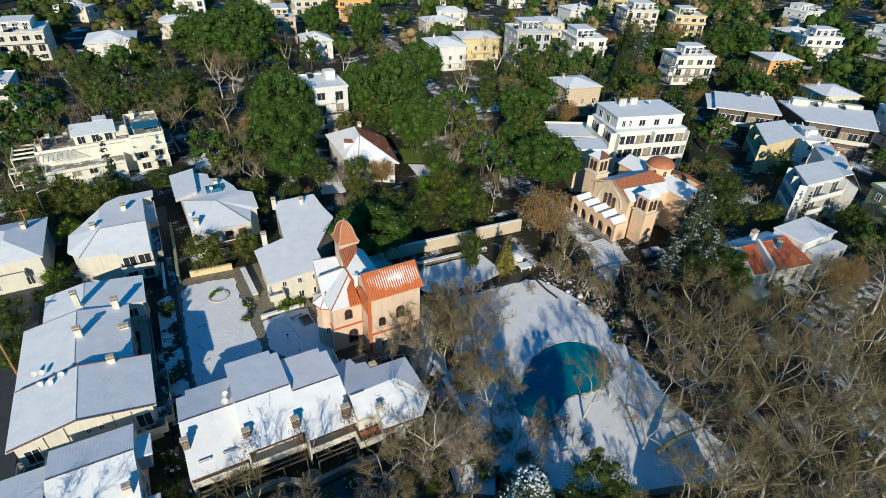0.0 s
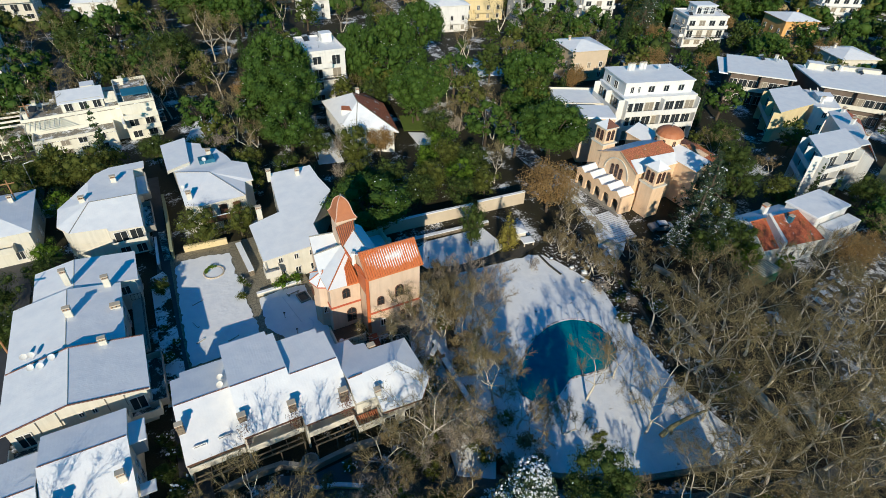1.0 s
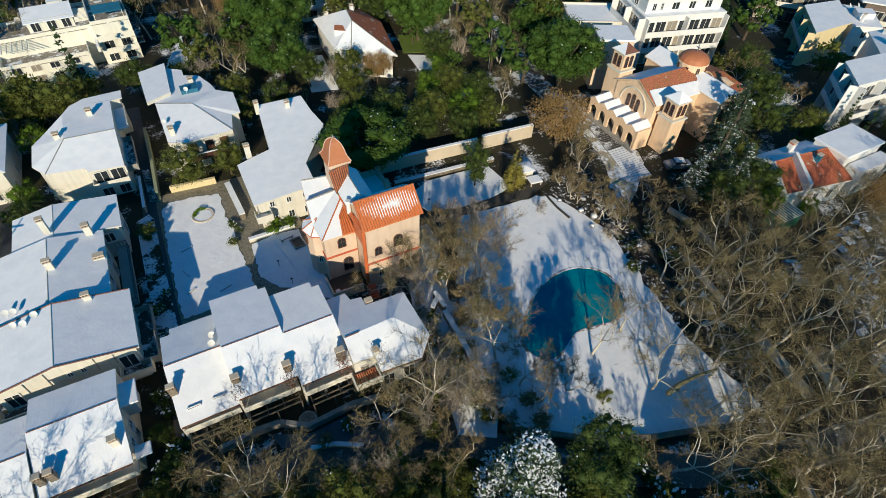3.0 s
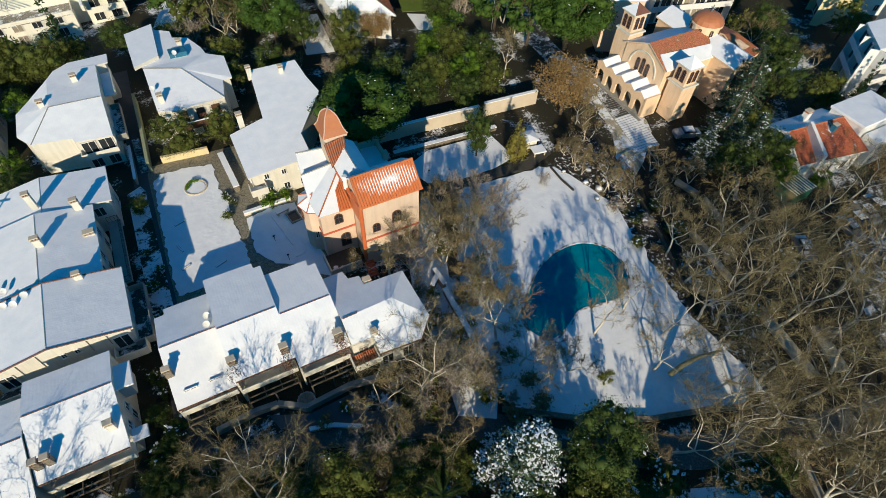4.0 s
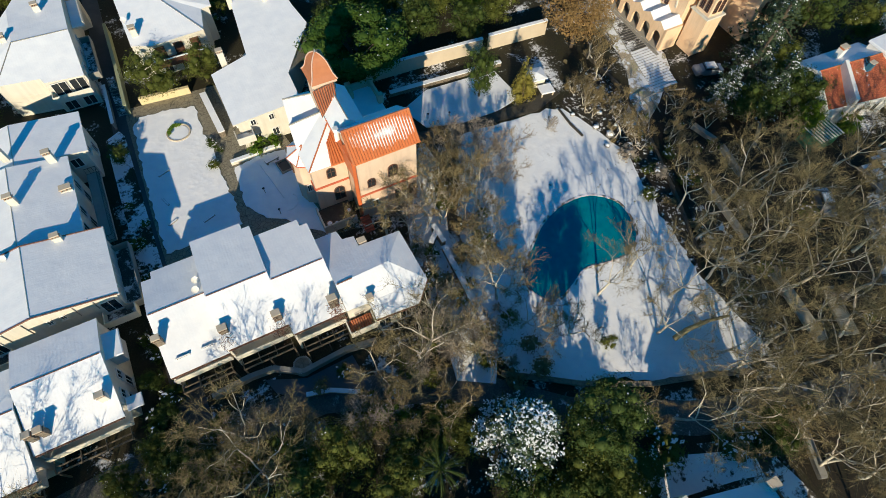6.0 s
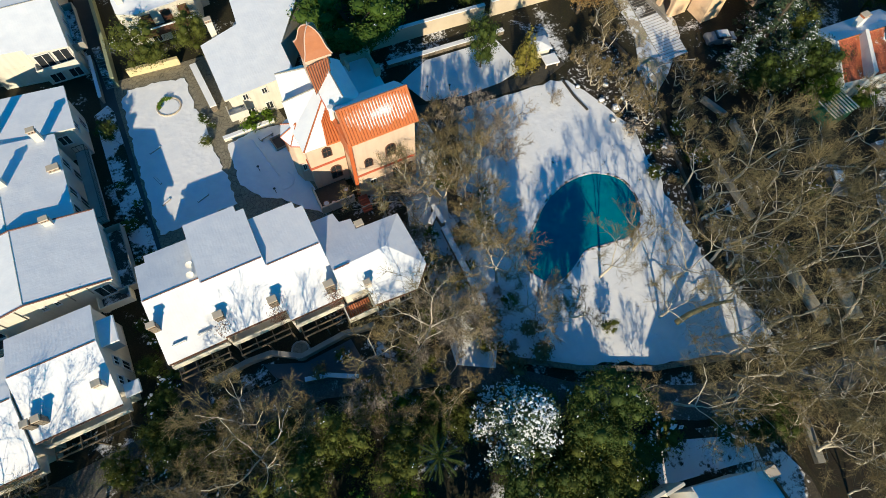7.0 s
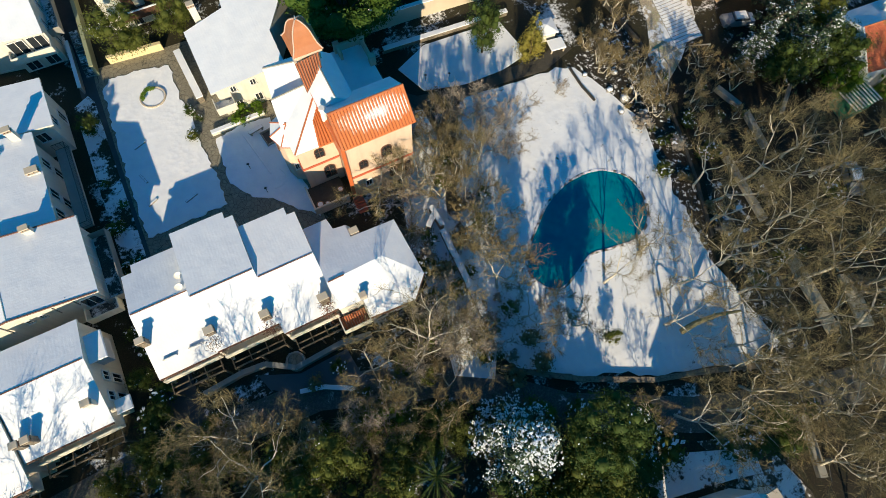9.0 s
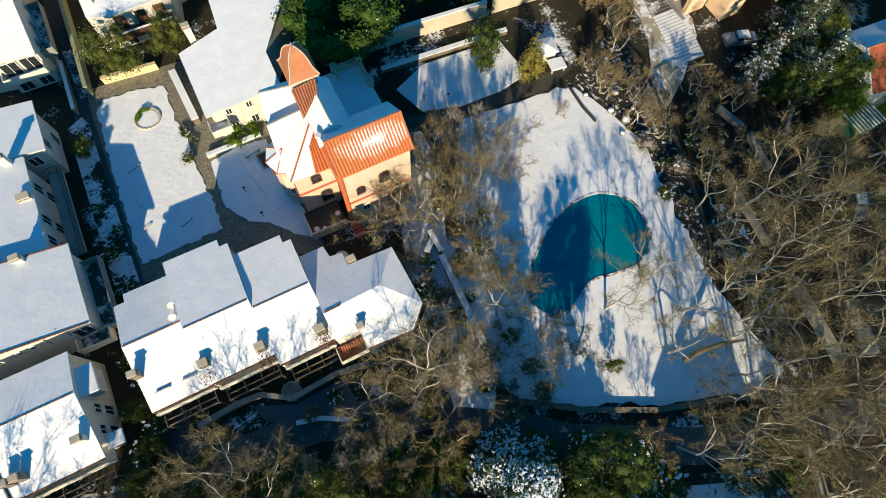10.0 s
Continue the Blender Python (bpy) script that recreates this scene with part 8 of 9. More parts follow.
for k, x, y, s in (("bare1", 46.5, 4.5, 0.9), ("bare3", 49.5, 8.0, 0.9), ("brown1", 44.5, 7.5, 0.9), ("brown0", 51.5, 1.5, 1.0), ("bush0", 41.0, 9.8, 1.4), ("bush1", 38.8, 10.6, 1.2)):
    plant(k, x, y, s, rp.uniform(0, 360))
for k, x, y, s in (("brown0", 29.6, 42.8, 0.95), ("brown1", 27.6, 36.8, 0.95), ("bare0", 27.4, 29.4, 0.75), ("brown1", 31.2, 50.4, 0.9), ("brown0", 29.0, 47.6, 0.85), ("bare4", 24.4, 47.8, 0.7),
                   ("bare2", 37.2, 28.9, 0.8), ("bare3", 44.2, 25.2, 0.85), ("bare1", 40.3, 22.3, 0.8), ("bare0", 45.0, 17.5, 0.9), ("shrub1", 32.0, 54.0, 1.5),
                   ("olive1", -3.2, 33.2, 0.45), ("bare0", -1.5, 30.4, 1.0), ("olive0", -12.5, 32.4, 0.5), ("dark1", -7.0, 31.0, 0.6), ("bare1", -20.5, 28.5, 1.0), ("brown0", 13.5, 32.6, 0.8),
                   ("brown0", 55.5, 50.0, 0.7), ("brown1", 59.5, 43.5, 0.8), ("brown0", 57.0, 39.5, 0.6), ("brown1", 69.0, 33.5, 0.85), ("brown0", 54.8, 43.8, 0.6), ("brown1", 61.8, 47.5, 0.6)):
    plant(k, x, y, s, rp.uniform(0, 360))
for k, x, y, s in (("brown1", 28.0, 38.3, 1.2), ("bare1", 21.4, 32.0, 0.72), ("shrub1", 19.4, 30.6, 1.9), ("brown0", 28.4, 34.0, 1.05), ("brown1", 28.6, 26.8, 0.8), ("bare1", 19.4, 46.2, 0.85), ("bare4", 15.3, 30.6, 0.7),
                   ("shrub1", 22.6, 29.0, 1.4), ("brown0", 26.6, 45.4, 0.9), ("brush0", 22.6, 37.5, 1.5), ("brush1", 21.8, 40.0, 1.3), ("bush0", 22.8, 41.6, 1.1), ("bush1", 22.9, 35.2, 1.2)):
    plant(k, x, y, s, rp.uniform(0, 360))
plant("tall0", 26.5, 17.0, 1.0, 25)
for k, x, y, s in (("bare0", 48.5, 2.0, 0.95), ("bare2", 53.0, 3.6, 1.0), ("bare1", 50.5, -2.5, 1.0), ("brown0", 45.5, 0.5, 0.9), ("bare4", 57.0, -1.0, 1.0), ("brown1", 52.0, 7.5, 0.9), ("bare3", 61.5, 2.5, 1.0), ("brown0", 56.0, 6.5, 0.9)):
    plant(k, x, y, s, rp.uniform(0, 360))
for i in range(34):
    x, y = rp.uniform(55.5, 67.0), rp.uniform(36.0, 49.0)
    plant(rp.choice(("brush0", "brush0", "bush0", "brown1", "brown0")), x, y, rp.uniform(0.35, 0.6), rp.uniform(0, 360))
# evergreens near the villa
plant("pine0", 26.6, 71.6, 1.6, 20, 0, 1.15)
plant("pine1", 69.7, 80.2, 1.7, 80, 0, 1.5)
plant("dark0", 40.1, 61.4, 0.72, 30, 0, 1.2), plant("gold0", 45.1, 58.3, 1.2, 0, 0, 1.45)
plant("withered0", 57.6, 64.4, 1.45, 40), plant("brown0", 58.5, 61.0, 1.0, 40)
plant("olive1", 21.4, 12.6, 1.0, 70, 0, 0.9, "dark evergreen at the end of the yard")
plant("olive0", 25.6, 12.6, 1.05, 40, 0, 0.75, "dark evergreen at the end of the yard")
for k, x, y, s in (("dark1", 37.5, 75.0, 1.0), ("olive0", 41.0, 78.5, 1.05), ("bright0", 46.5, 77.0, 1.0), ("dark0", 44.0, 72.5, 0.9), ("olive1", 50.0, 73.5, 0.9), ("dark1", 51.5, 81.0, 1.0), ("dark0", 34.0, 81.0, 1.1),
                   ("olive0", 33.0, 94.0, 1.2), ("bright0", 49.0, 90.0, 0.9), ("dark1", 26.5, 100.0, 1.0), ("pine1", 53.5, 109.0, 1.5), ("pine0", 26.0, 116.0, 1.7), ("pine1", 22.5, 104.0, 1.3), ("pine0", 73.5, 99.0, 0.9),
                   ("olive1", 1.4, 79.6, 1.0), ("olive0", 7.4, 80.2, 0.85), ("bush2", 11.5, 68.0, 1.6), ("bush2", 10.0, 67.5, 1.2), ("dark0", 46.0, 118.0, 1.2), ("pine1", 60.0, 127.0, 1.3), ("olive0", 47.0, 132.0, 1.2),
                   ("dark1", -2.0, 109.0, 1.0), ("olive1", -12.0, 104.0, 1.2), ("olive0", -17.5, 107.0, 1.2), ("dark0", -20.0, 79.0, 0.7), ("bright0", -19.5, 84.0, 0.7), ("olive1", 13.0, 98.0, 0.9), ("dark0", 19.0, 95.0, 0.8)):
    plant(k, x, y, s, rp.uniform(0, 360))
for k, x, y, s in (("olive1", 48.0, 84.5, 1.0), ("dark0", 52.0, 97.0, 1.1), ("bright0", 44.0, 85.5, 0.9), ("olive0", 30.0, 85.5, 0.9), ("dark1", 26.0, 80.0, 0.9),
                   ("fardark0", 54.5, 118.0, 1.2), ("farolive0", 50.0, 124.0, 1.2), ("farpine0", 60.5, 116.0, 1.2), ("fardark0", 17.0, 112.0, 1.1), ("farolive0", 10.0, 110.0, 1.1), ("farpine1", 8.0, 118.0, 1.2),
                   ("fardark1", 20.0, 120.0, 1.2), ("dark0", 75.5, 89.0, 1.0), ("farolive0", 78.0, 100.0, 1.2), ("fardark0", 84.0, 104.0, 1.2), ("farcypress0", 91.0, 103.0, 0.8), ("bush1", 22.0, 84.0, 1.5), ("bush0", 24.0, 75.0, 1.5),
                   ("dark1", -23.0, 68.0, 0.8), ("dark0", -24.5, 76.0, 0.9), ("olive0", -22.5, 104.0, 1.1), ("bright0", -18.0, 96.5, 0.8), ("dark1", 6.0, 107.0, 0.9), ("olive1", 12.5, 92.0, 0.7)):
    plant(k, x, y, s, rp.uniform(0, 360))
# conifers between the church and the red-roofed house
for k, x, y, s in (("cedar2", 68.8, 45.2, 0.8), ("cedar0", 74.0, 46.5, 1.05), ("cedar1", 79.5, 49.5, 1.25), ("cedar1", 84.0, 53.0, 1.15), ("dark1", 77.5, 40.0, 1.0), ("bright0", 75.5, 36.8, 0.75), ("olive0", 80.0, 45.0, 0.9), ("dark0", 92.0, 52.0, 1.2),
                   ("dark1", 98.0, 58.0, 1.2), ("olive1", 96.0, 47.0, 1.0), ("dark0", 104.0, 66.0, 1.2), ("cypress0", 110.5, 78.0, 1.25), ("olive0", 88.0, 60.0, 1.0), ("withered0", 90.5, 29.5, 1.0), ("withered0", 96.0, 30.0, 0.8),
                   ("bright0", 81.0, 34.2, 0.55), ("dark1", 112.0, 40.0, 1.0), ("dark0", 108.0, 30.0, 1.2), ("dark1", 70.5, 41.5, 0.9), ("cedar0", 73.0, 42.0, 1.0)):
    plant(k, x, y, s, rp.uniform(0, 360))
# thicket below the lane
for k, x, y, s in (("snowtree0", 20.6, 19.2, 1.5), ("olive0", 9.5, 22.0, 0.9), ("olive0", 5.0, 25.0, 1.0), ("olive1", 0.5, 22.5, 1.1), ("bright0", 4.0, 18.5, 1.0), ("bright0", 8.5, 17.5, 0.9), ("olive0", 25.5, 15.5, 1.0),
                   ("bush1", 29.5, 12.5, 2.0), ("bush1", 27.5, 19.0, 1.4), ("bush0", 33.0, 15.5, 1.6), ("dark1", 23.0, 12.5, 0.9), ("dark0", 19.0, 14.5, 1.1), ("olive0", 13.0, 14.0, 0.8), ("olive1", 9.0, 12.0, 0.8), ("olive1", 16.0, 9.0, 0.7), ("dark0", 20.0, 11.0, 0.8), ("olive0", -4.5, 20.0, 1.1),
                   ("olive0", -9.5, 18.0, 1.2), ("olive1", 0.0, 13.0, 0.7), ("bush1", 33.0, 12.5, 1.8), ("bright0", 11.0, 26.5, 0.6), ("dark1", -16.0, 18.0, 1.2), ("bush0", 39.5, 9.5, 1.7)):
    plant(k, x, y, s, rp.uniform(0, 360))
# overgrown bank between the lane and the terrace
for i in range(46):
    x, y = rp.uniform(-24, 20), rp.uniform(24.0, 33.6)
    if 0 < x < 16.5 and 29.3 < y:
        continue
    k = rp.choice(("brown0", "brown1", "brown0", "shrub0", "shrub1", "olive0", "olive1", "dark1", "bush1", "brush0"))
    s = rp.uniform(0.9, 1.6) if k[:2] in ("bu", "sh") or k == "brush0" else rp.uniform(0.65, 0.95) if k[:3] == "bro" else rp.uniform(0.35, 0.6)
    plant(k, x, y, s, rp.uniform(0, 360))
# clipped mass of low evergreens at the end of the yard
for k, x, y, s in (("olive0", 26.0, 13.5, 1.0), ("olive1", 28.6, 11.8, 1.0), ("olive1", 26.2, 12.6, 0.9), ("olive0", 24.0, 10.5, 0.9), ("dark1", 24.0, 13.5, 0.9), 
                   ("olive0", 20.5, 8.0, 0.8), ("olive0", 17.0, 22.5, 0.8), ("dark1", 13.0, 24.0, 0.9), ("bright0", 24.0, 20.6, 0.6), ("dark0", 43.5, 9.0, 0.9)):
    plant(k, x, y, s, rp.uniform(0, 360), 0, s * 0.42, "low rounded evergreen below the yard wall")
plant("olive1", 34.4, 23.6, 0.3, 0, 0, 0.34, "small young evergreen standing in the snow")
# bushes
for i in range(46):
    k = "bush%d" % rp.randrange(2)
    x, y = rp.choice(((rp.uniform(-7.0, -4.6), rp.uniform(50, 74)), (rp.uniform(52.5, 58.0), rp.uniform(36, 44)), (rp.uniform(20, 25), rp.uniform(27, 40)), (rp.uniform(6, 20), rp.uniform(28.5, 33.5)), (rp.uniform(26.5, 29), rp.uniform(46, 57))))
    plant(k, x, y, rp.uniform(0.5, 1.1), rp.uniform(0, 360))
for i in range(110):
    f = rp.random()
    x, y = rp.choice(((50.0 + 4.0 * f + rp.uniform(-0.8, 3.0), 27.0 + 28.0 * f), (rp.uniform(-12, 18), rp.uniform(28.5, 33.0)), (rp.uniform(20.0, 27.5), rp.uniform(24, 46)), (rp.uniform(44, 75), rp.uniform(8, 34)), (rp.uniform(27, 31), rp.uniform(40, 56)), (rp.uniform(51, 60), rp.uniform(46, 66))))
    plant(rp.choice(("brush0", "brush0", "brush1", "bush0", "bush1") if y < 44 else ("brush0", "brown0", "brown1")), x, y, rp.uniform(0.6, 1.5) * (1.0 if y < 44 else 0.5), rp.uniform(0, 360))
# great round-headed pines and conifers among the far houses
for k, x, y, s, sz in (("midpine0", 26.5, 127.0, 1.75, 2.1), ("midpine1", 22.0, 121.0, 1.2, 1.5), ("midpine1", 25.0, 196.0, 2.2, 2.3), ("midpine0", 34.5, 205.0, 2.4, 2.4), ("midpine1", 18.0, 204.0, 2.0, 2.0), ("midpine0", 30.0, 188.0, 1.8, 1.9), ("midpine1", 60.6, 139.0, 1.5, 1.9), ("midpine0", 72.1, 146.0, 1.6, 2.0),
                       ("midpine0", 47.5, 130.0, 1.1, 2.0), ("dark1", -16.8, 108.7, 1.3, 0.9), ("dark0", -21.5, 109.5, 1.2, 0.9), ("withered0", -11.8, 109.2, 0.85, 0.8), ("cedar0", 158.4, 141.5, 1.4, 1.7), ("cedar1", 152.0, 138.0, 1.2, 1.5), ("cypress0", 140.4, 133.0, 1.6, 1.7), ("cypress0", 136.8, 131.0, 1.5, 1.5), ("cypress0", 133.0, 135.0, 1.5, 1.6),
                       ("midpine1", 204.0, 133.0, 2.0, 1.9), ("midpine0", 196.0, 138.0, 1.7, 1.7), ("midpine1", 82.9, 109.6, 1.3, 1.5), ("dark1", 8.6, 162.0, 1.8, 1.6), ("dark0", 2.0, 165.0, 1.6, 1.5), ("dark1", -14.0, 174.0, 1.8, 1.6), ("bare2", 18.0, 168.0, 1.2, 1.2), ("bare0", 22.0, 172.0, 1.2, 1.2), ("midpine0", 62.7, 212.0, 1.5, 2.0), ("midpine1", 79.0, 207.0, 1.5, 2.0)):
    plant(k, x, y, s, rp.uniform(0, 360), 0, sz)
# far gardens
taken = [(-10.5, 127.5, 15), (38.5, 133, 9), (39, 106, 12), (26.5, 127, 8), (60.6, 139, 7), (72, 146, 7), (109, 119, 9), (101, 84.6, 13), (87, 93.5, 8), (96, 175, 10), (114, 183, 11), (127, 168, 10), (150, 163, 13), (167, 128, 13), (200, 117, 10), (141, 86, 13),
         (129.5, 69, 9), (153, 72, 15), (114, 49.5, 9), (127, 52, 10), (122, 36, 8), (-8, 228, 12), (-34, 238, 12), (-38, 175, 11), (-25.5, 93, 9), (52, 236, 12), (58, 205, 9)]
def clear(x, y):
    return not any((x - a) ** 2 + (y - b) ** 2 < r * r for a, b, r in taken) and abs(x - (72.8 + (y - 108) * 0.17)) > 4.0


n_far = 0
for i in range(2000):
    y = rp.uniform(84, 205)
    x = rp.uniform(-48, 75 + (y - 84) * 1.0)
    if (y < 101 and x < 52) or (-8 < x < 50 and y < 112) or not clear(x, y):
        continue
    plant(rp.choice(("farpine0", "farpine1", "fardark0", "fardark0", "fardark1", "farolive0", "farcypress0", "farbare0", "farbare1", "farbare0", "farbare1")), x, y, rp.choice((0.7, 0.9, 1.1, 1.4)) * rp.uniform(0.9, 1.1), rp.uniform(0, 360))
    n_far += 1
    if n_far >= 190:
        break
for i in range(120):
    x, y = rp.uniform(100, 200), rp.uniform(16, 110)
    if clear(x, y):
        plant(rp.choice(("farpine0", "fardark0", "fardark1", "farolive0", "farcypress0")), x, y, rp.uniform(0.7, 1.2), rp.uniform(0, 360))

# gardens between the far blocks
for i in range(90):
    x, y = rp.uniform(104, 210), rp.uniform(92, 175)
    if clear(x, y) and y > 60 + (x - 104) * 0.3:
        plant(rp.choice(("farpine1", "fardark0", "fardark1", "farolive0", "farcypress0", "farpine2", "withered0")), x, y, rp.uniform(0.8, 1.3), rp.uniform(0, 360))

# distant woods between the houses
rngw = np.random.default_rng(3)
for wood, (mats, share) in enumerate(((LEAF_PINE, 260), (LEAF_DARK, 260), (LEAF_OLIVE, 220), (TWIG_BROWN, 160))):
    V, F, o = [], [], 0
    made = 0
    while made < share:
        y = rngw.uniform(20, 420)
        x = rngw.uniform(-110, 460)
        if y < 195 and x < 75 + (y - 84) * 1.0 + 20 and x < 205:
            continue
        if y < 100 and x < 190 or not clear(x, y):
            continue
        s = rngw.uniform(0.8, 1.5)
        c, r = clumps(rngw, 7, 2.6, 2.6, 2.4, 4.0, 1.3, 2.3, 0.4)
        v, f = leaf_cloud(rngw, c * s, r * s, 2.4, 0.7, 0.9, 0.8, 1.3)
        V.append(v + [x, y, 0]), F.append(f + o)
        o += len(v)
        made += 1
    ob = new("woods", np_mesh("woods", np.concatenate(V), np.concatenate(F), mats))
    tagged(ob, ("distant green pine woods between the houses", "distant dark evergreen woods", "distant olive green woods", "distant bare brown woods")[wood], "woods", "", "stuff")


def palm(x, y, h, s, label):
    t = thing("palm_tree", x, y, 0, 0, label, "palm")
    part("trunk", Geo().tube((0, 0, -0.2), (0.1, 0, h), 0.22, 0.2, 8), BARK, t)
    r = random.Random(int(x * 7))
    for i in range(30):
        g = Geo()
        a, el = 2 * math.pi * i / 30 * 7.0 + r.uniform(-0.2, 0.2), r.uniform(-0.2, 1.2)
        pts = []
        for k in range(7):
            f = k / 6
            rad, z = s * f * math.cos(el * (1 - f * 0.6)), s * (math.sin(el) * f - 0.55 * f * f)
            pts.append(Vector((rad * math.cos(a), rad * math.sin(a), h + z)))
        side = Vector((-math.sin(a), math.cos(a), 0))
        for p, q in zip(pts, pts[1:]):
            w = 0.022
            g.add([p - side * w, p + side * w, q + side * w, q - side * w], [(0, 1, 2, 3)])
            for m_ in range(3):
                b = p.lerp(q, m_ / 3)
                for sg in (-1, 1):
                    e = b + (q - p).normalized() * 0.42 * s / 2 + side * sg * 0.15 * s / 2 + Vector((0, 0, -0.1))
                    g.add([b, b + (q - p).normalized() * 0.07, e], [(0, 1, 2)])
        part("frond", g, LEAF_DARK, t)
    return t


palm(12.9, 20.3, 5.0, 2.2, "small palm tree in the dark thicket"), palm(8.6, 50.3, 0.7, 1.2, "low spiky palm between the terrace roofs"), palm(-19.0, 80.5, 3.5, 2.4, "palm tree beside the cream house")
plant("dark0", -5.6, 70.5, 0.42, 10)
for k, x, y, s, sz in (("cypress0", 113.5, 82.0, 1.5, 1.45), ("cypress0", 164.0, 144.0, 1.6, 1.5), ("cypress0", 196.0, 186.0, 1.8, 1.6), ("cypress0", 190.0, 160.0, 1.7, 1.5), ("cypress0", 176.0, 150.0, 1.5, 1.4), ("cypress0", 44.0, 150.0, 1.5, 1.5), ("cypress0", 66.0, 170.0, 1.6, 1.6), ("cypress0", 24.0, 158.0, 1.4, 1.4)):
    plant(k, x, y, s, 40 * x, 0, sz)
# withered creepers over the terrace chimneys
rr = random.Random(9)
for x, y, z, n, low in ((10.4, 38.2, 4.6, 260, -2.6), (5.0, 39.0, 4.6, 150, -1.6), (0.1, 39.6, 4.7, 130, -1.2)):
    cr = thing("creeper", x, y, z, 0, "withered brown creeper hanging over a chimney", "creeper", "creepers on the chimneys")
    g = Geo()
    for i in range(n):
        a, l = rr.uniform(0, 6.28), rr.uniform(0.2, 0.8)
        p = Vector((rr.gauss(0, 0.32), rr.gauss(-0.4, 0.45), rr.uniform(low, 1.7)))
        g.tube(p, p + Vector((math.cos(a) * l * 0.6, math.sin(a) * l * 0.6, rr.uniform(-0.5, 0.4))), 0.028, 0.008, 3)
    tagged(part("stems", g, DTILE if n > 200 else BROWN, cr), "tangle of withered stems", kind="stuff")
# rocks and snow heaps
for i, (x, y, s) in enumerate(((51.5, 49.5, 0.9), (52.5, 47.6, 1.1), (51.0, 46.2, 0.7), (53.5, 51.5, 0.8), (54.2, 48.6, 0.6), (27.4, 55.2, 1.1), (28.0, 52.6, 0.9), (27.2, 50.2, 1.2), (26.8, 48.2, 0.9), (20.0, 36.5, 0.7), (21.0, 39.5, 0.8),
                                (-1.0, 25.0, 0.9), (50.0, 52.8, 0.6), (49.0, 58.0, 0.7))):
    t = thing("boulder", x, y, 0, rp.uniform(0, 360), "rough boulder capped with snow", "rock", "boulders")
    rng = np.random.default_rng(200 + i)
    s *= 0.7
    v = ICO_V * s * (1 + rng.uniform(-0.2, 0.2, (len(ICO_V), 1))) * [1, 0.8, 0.6] + [0, 0, s * 0.25]
    ob = new("stone", np_mesh("stone", v, ICO_F, ROCK))
    ob.parent = t
    v2 = v * [0.88, 0.88, 0.9] + [0, 0, s * 0.14]
    ob = new("snow_cap", np_mesh("snow_cap", v2, ICO_F, SNOW))
    ob.parent = t

log = thing("leaning_trunk", 41.0, 20.9, 0, 0, "mossy cut trunk leaning low over the snow", "tree trunk")
g = Geo().tube((0, 0, 0.9), (1.6, 0.1, 1.5), 0.3, 0.28, 8).tube((1.6, 0.1, 1.5), (3.6, -0.2, 2.4), 0.28, 0.2, 8).tube((3.6, -0.2, 2.4), (5.2, -0.9, 3.6), 0.2, 0.12, 7).tube((1.7, 0.1, 1.5), (2.0, 0.0, -0.2), 0.16, 0.2, 7)
part("trunk", g, plain("mossy bark", (0.28, 0.26, 0.13), (0.15, 0.13, 0.07), 1.6, 0.9, 0.6), log)
part("cut_end", Geo().tube((-0.03, 0, 0.89), (0.01, 0, 0.91), 0.26, 0.26, 8), BARK, log, "dark cut face")
# small things in the courts
for i, (x, y, l, r_) in enumerate(((-1.6, 66.6, 1.5, 20), (1.6, 57.6, 1.5, 20), (-2.4, 62.2, 1.4, -70), (-2.3, 58.9, 1.2, 25))):
    kb = thing("kerb_bar", x, y, 0.1, r_, "low stone kerb bar half buried in snow", "kerb", "kerb bars in the courtyard")
    part("bar", Geo().box(-l / 2, l / 2, -0.12, 0.12, -0.05, 0.16, 0, 1), [CONC, SNOW], kb)
arc = thing("curved_kerb", 10.6, 55.9, 0.12, 0, "curved kerb line showing through the snow", "kerb")
g = Geo()
for i in range(12):
    a0, a1 = -1.9 + i * 0.22, -1.9 + (i + 1) * 0.22
    g.tube((1.25 * math.cos(a0), 1.25 * math.sin(a0), 0.04), (1.25 * math.cos(a1), 1.25 * math.sin(a1), 0.04), 0.07, n=5)
part("kerb", g, SNOW, arc)
ln = thing("straight_kerb", 9.9, 59.6, 0.12, 10, "straight kerb line showing through the snow", "kerb")
part("kerb", Geo().box(-0.08, 0.08, -3.0, 3.2, -0.05, 0.12), SNOW, ln)
pit = thing("light_well", 12.0, 61.2, 0.12, 8, "dark light well with a low rim beside the villa", "light well")
part("rim", Geo().box(-0.75, 0.75, -1.0, -0.85, -0.1, 0.3).box(-0.75, 0.75, 0.85, 1.0, -0.1, 0.3).box(-0.75, -0.6, -0.85, 0.85, -0.1, 0.3).box(0.6, 0.75, -0.85, 0.85, -0.1, 0.3), CONC, pit)
part("grate", Geo().box(-0.6, 0.6, -0.85, 0.85, -0.1, 0.1), DARK, pit)
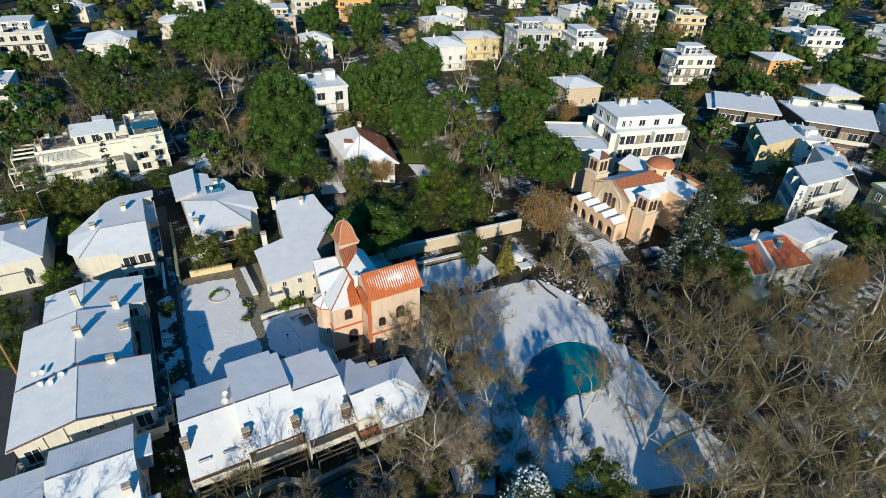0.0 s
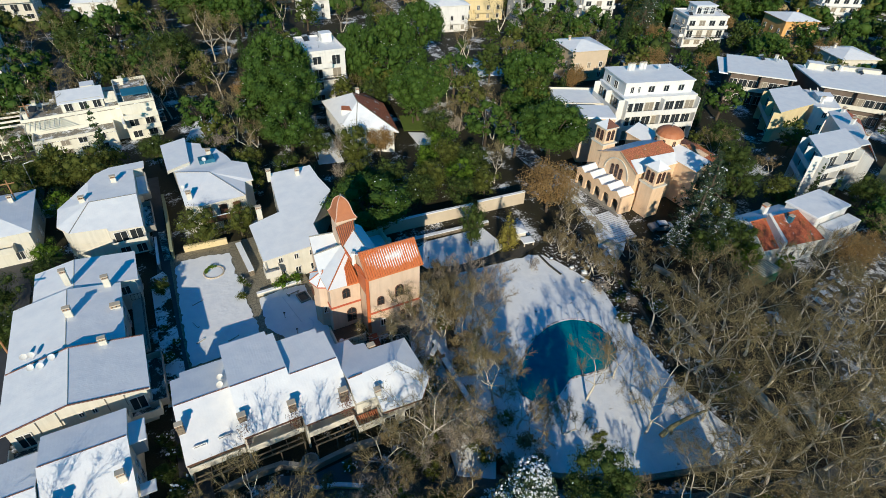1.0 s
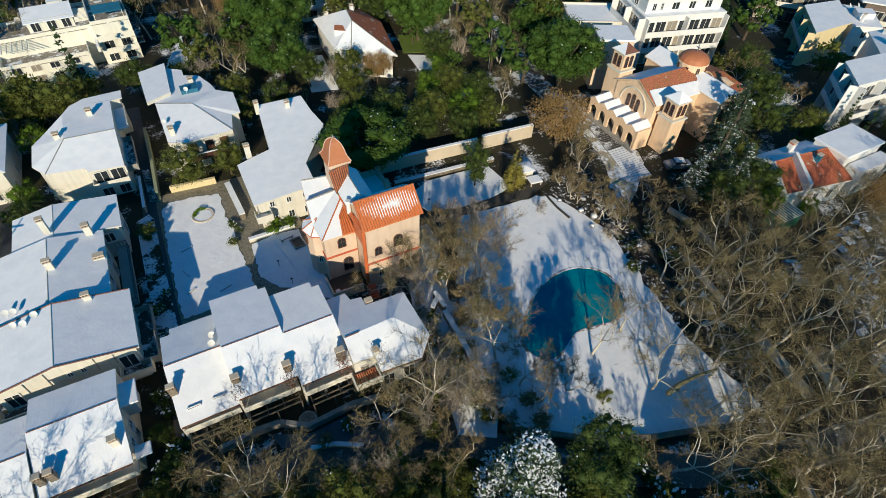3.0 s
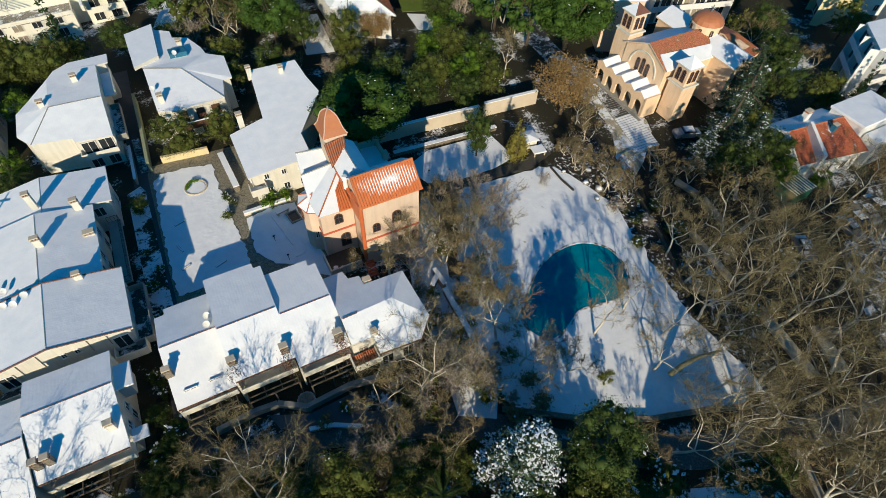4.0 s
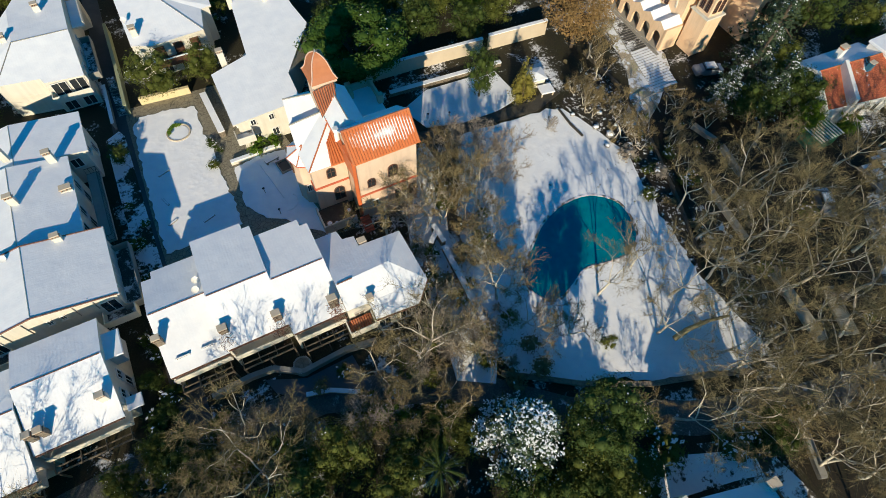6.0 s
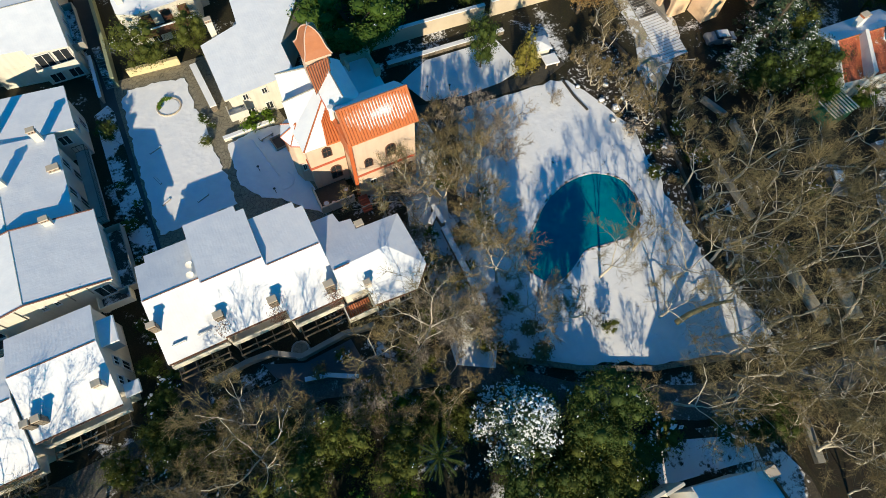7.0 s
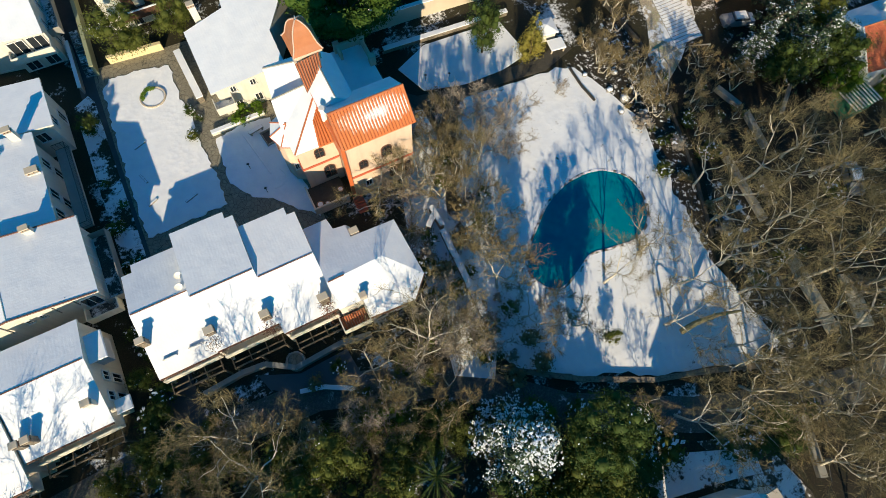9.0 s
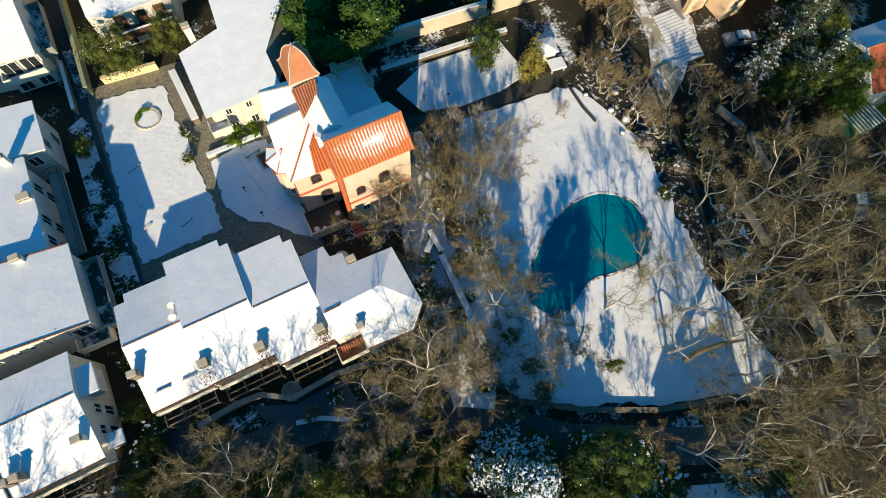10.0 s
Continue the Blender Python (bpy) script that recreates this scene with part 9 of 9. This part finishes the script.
bench = thing("garden_bench", 10.9, 62.6, 0.12, 12, "stone bench with a cushion of snow", "bench")
part("seat", Geo().box(-0.9, 0.9, -0.25, 0.25, 0.35, 0.5, 0, 1), [CONC, SNOW], bench)
for o in (-0.7, 0.7):
    part("leg", Geo().box(o - 0.1, o + 0.1, -0.2, 0.2, 0, 0.35), CONC, bench)
for i, (x, y) in enumerate(((9.3, 54.6), (8.6, 58.3), (34.5, 59.6), (31.8, 60.6))):
    gl = thing("garden_lamp", x, y, 0.1, 0, "low dark garden lamp in the snow", "lamp", "garden lamps")
    part("post", Geo().tube((0, 0, 0), (0, 0, 0.9), 0.035), DARK, gl)
    part("globe", Geo().ring(0, 0, 0.88, 1.02, 0.06, 0.16, 8).ring(0, 0, 1.02, 1.15, 0.16, 0.04, 8), DARK, gl)
for x, y, s_ in ((5.0, 68.3, 0.7), (5.6, 67.2, 0.5), (4.9, 69.2, 0.5)):
    plant("bush0", x, y, s_, 30)
# overhead line along the west street
for x, y in ((-22.5, 128.0), (-22.8, 96.0), (-23.4, 66.0)):
    pl = thing("utility_pole", x, y, 0, 0, "wooden utility pole with a cross arm", "pole", "utility poles")
    part("post", Geo().tube((0, 0, -0.2), (0, 0, 9.5), 0.14, 0.1, 8), TIMBER, pl)
    part("cross_arm", Geo().box(-0.9, 0.9, -0.06, 0.06, 8.8, 8.95), TIMBER, pl)

# curved rail at the foot of the church steps
rail = thing("curved_railing", 54.9, 48.0, 0, 0, "pale curved metal railing with posts and slanting bars", "railing")
pts = [(0, 0), (1.7, 1.4), (3.8, 2.1), (6.2, 2.5), (8.8, 2.2), (11.4, 1.3)]
for i, (x, y) in enumerate(pts):
    part("post", Geo().tube((x, y, -0.1), (x, y, 1.15), 0.06, n=6), CONC, rail)
    if i < 5:
        x1, y1 = pts[i + 1]
        part("rail", Geo().tube((x, y, 1.15), (x1, y1, 1.15), 0.09, n=6), CONC, rail)
        part("bar", Geo().tube((x, y, 1.1), (x + 0.2, y - 2.6, 0.15), 0.07, n=5), CONC, rail)
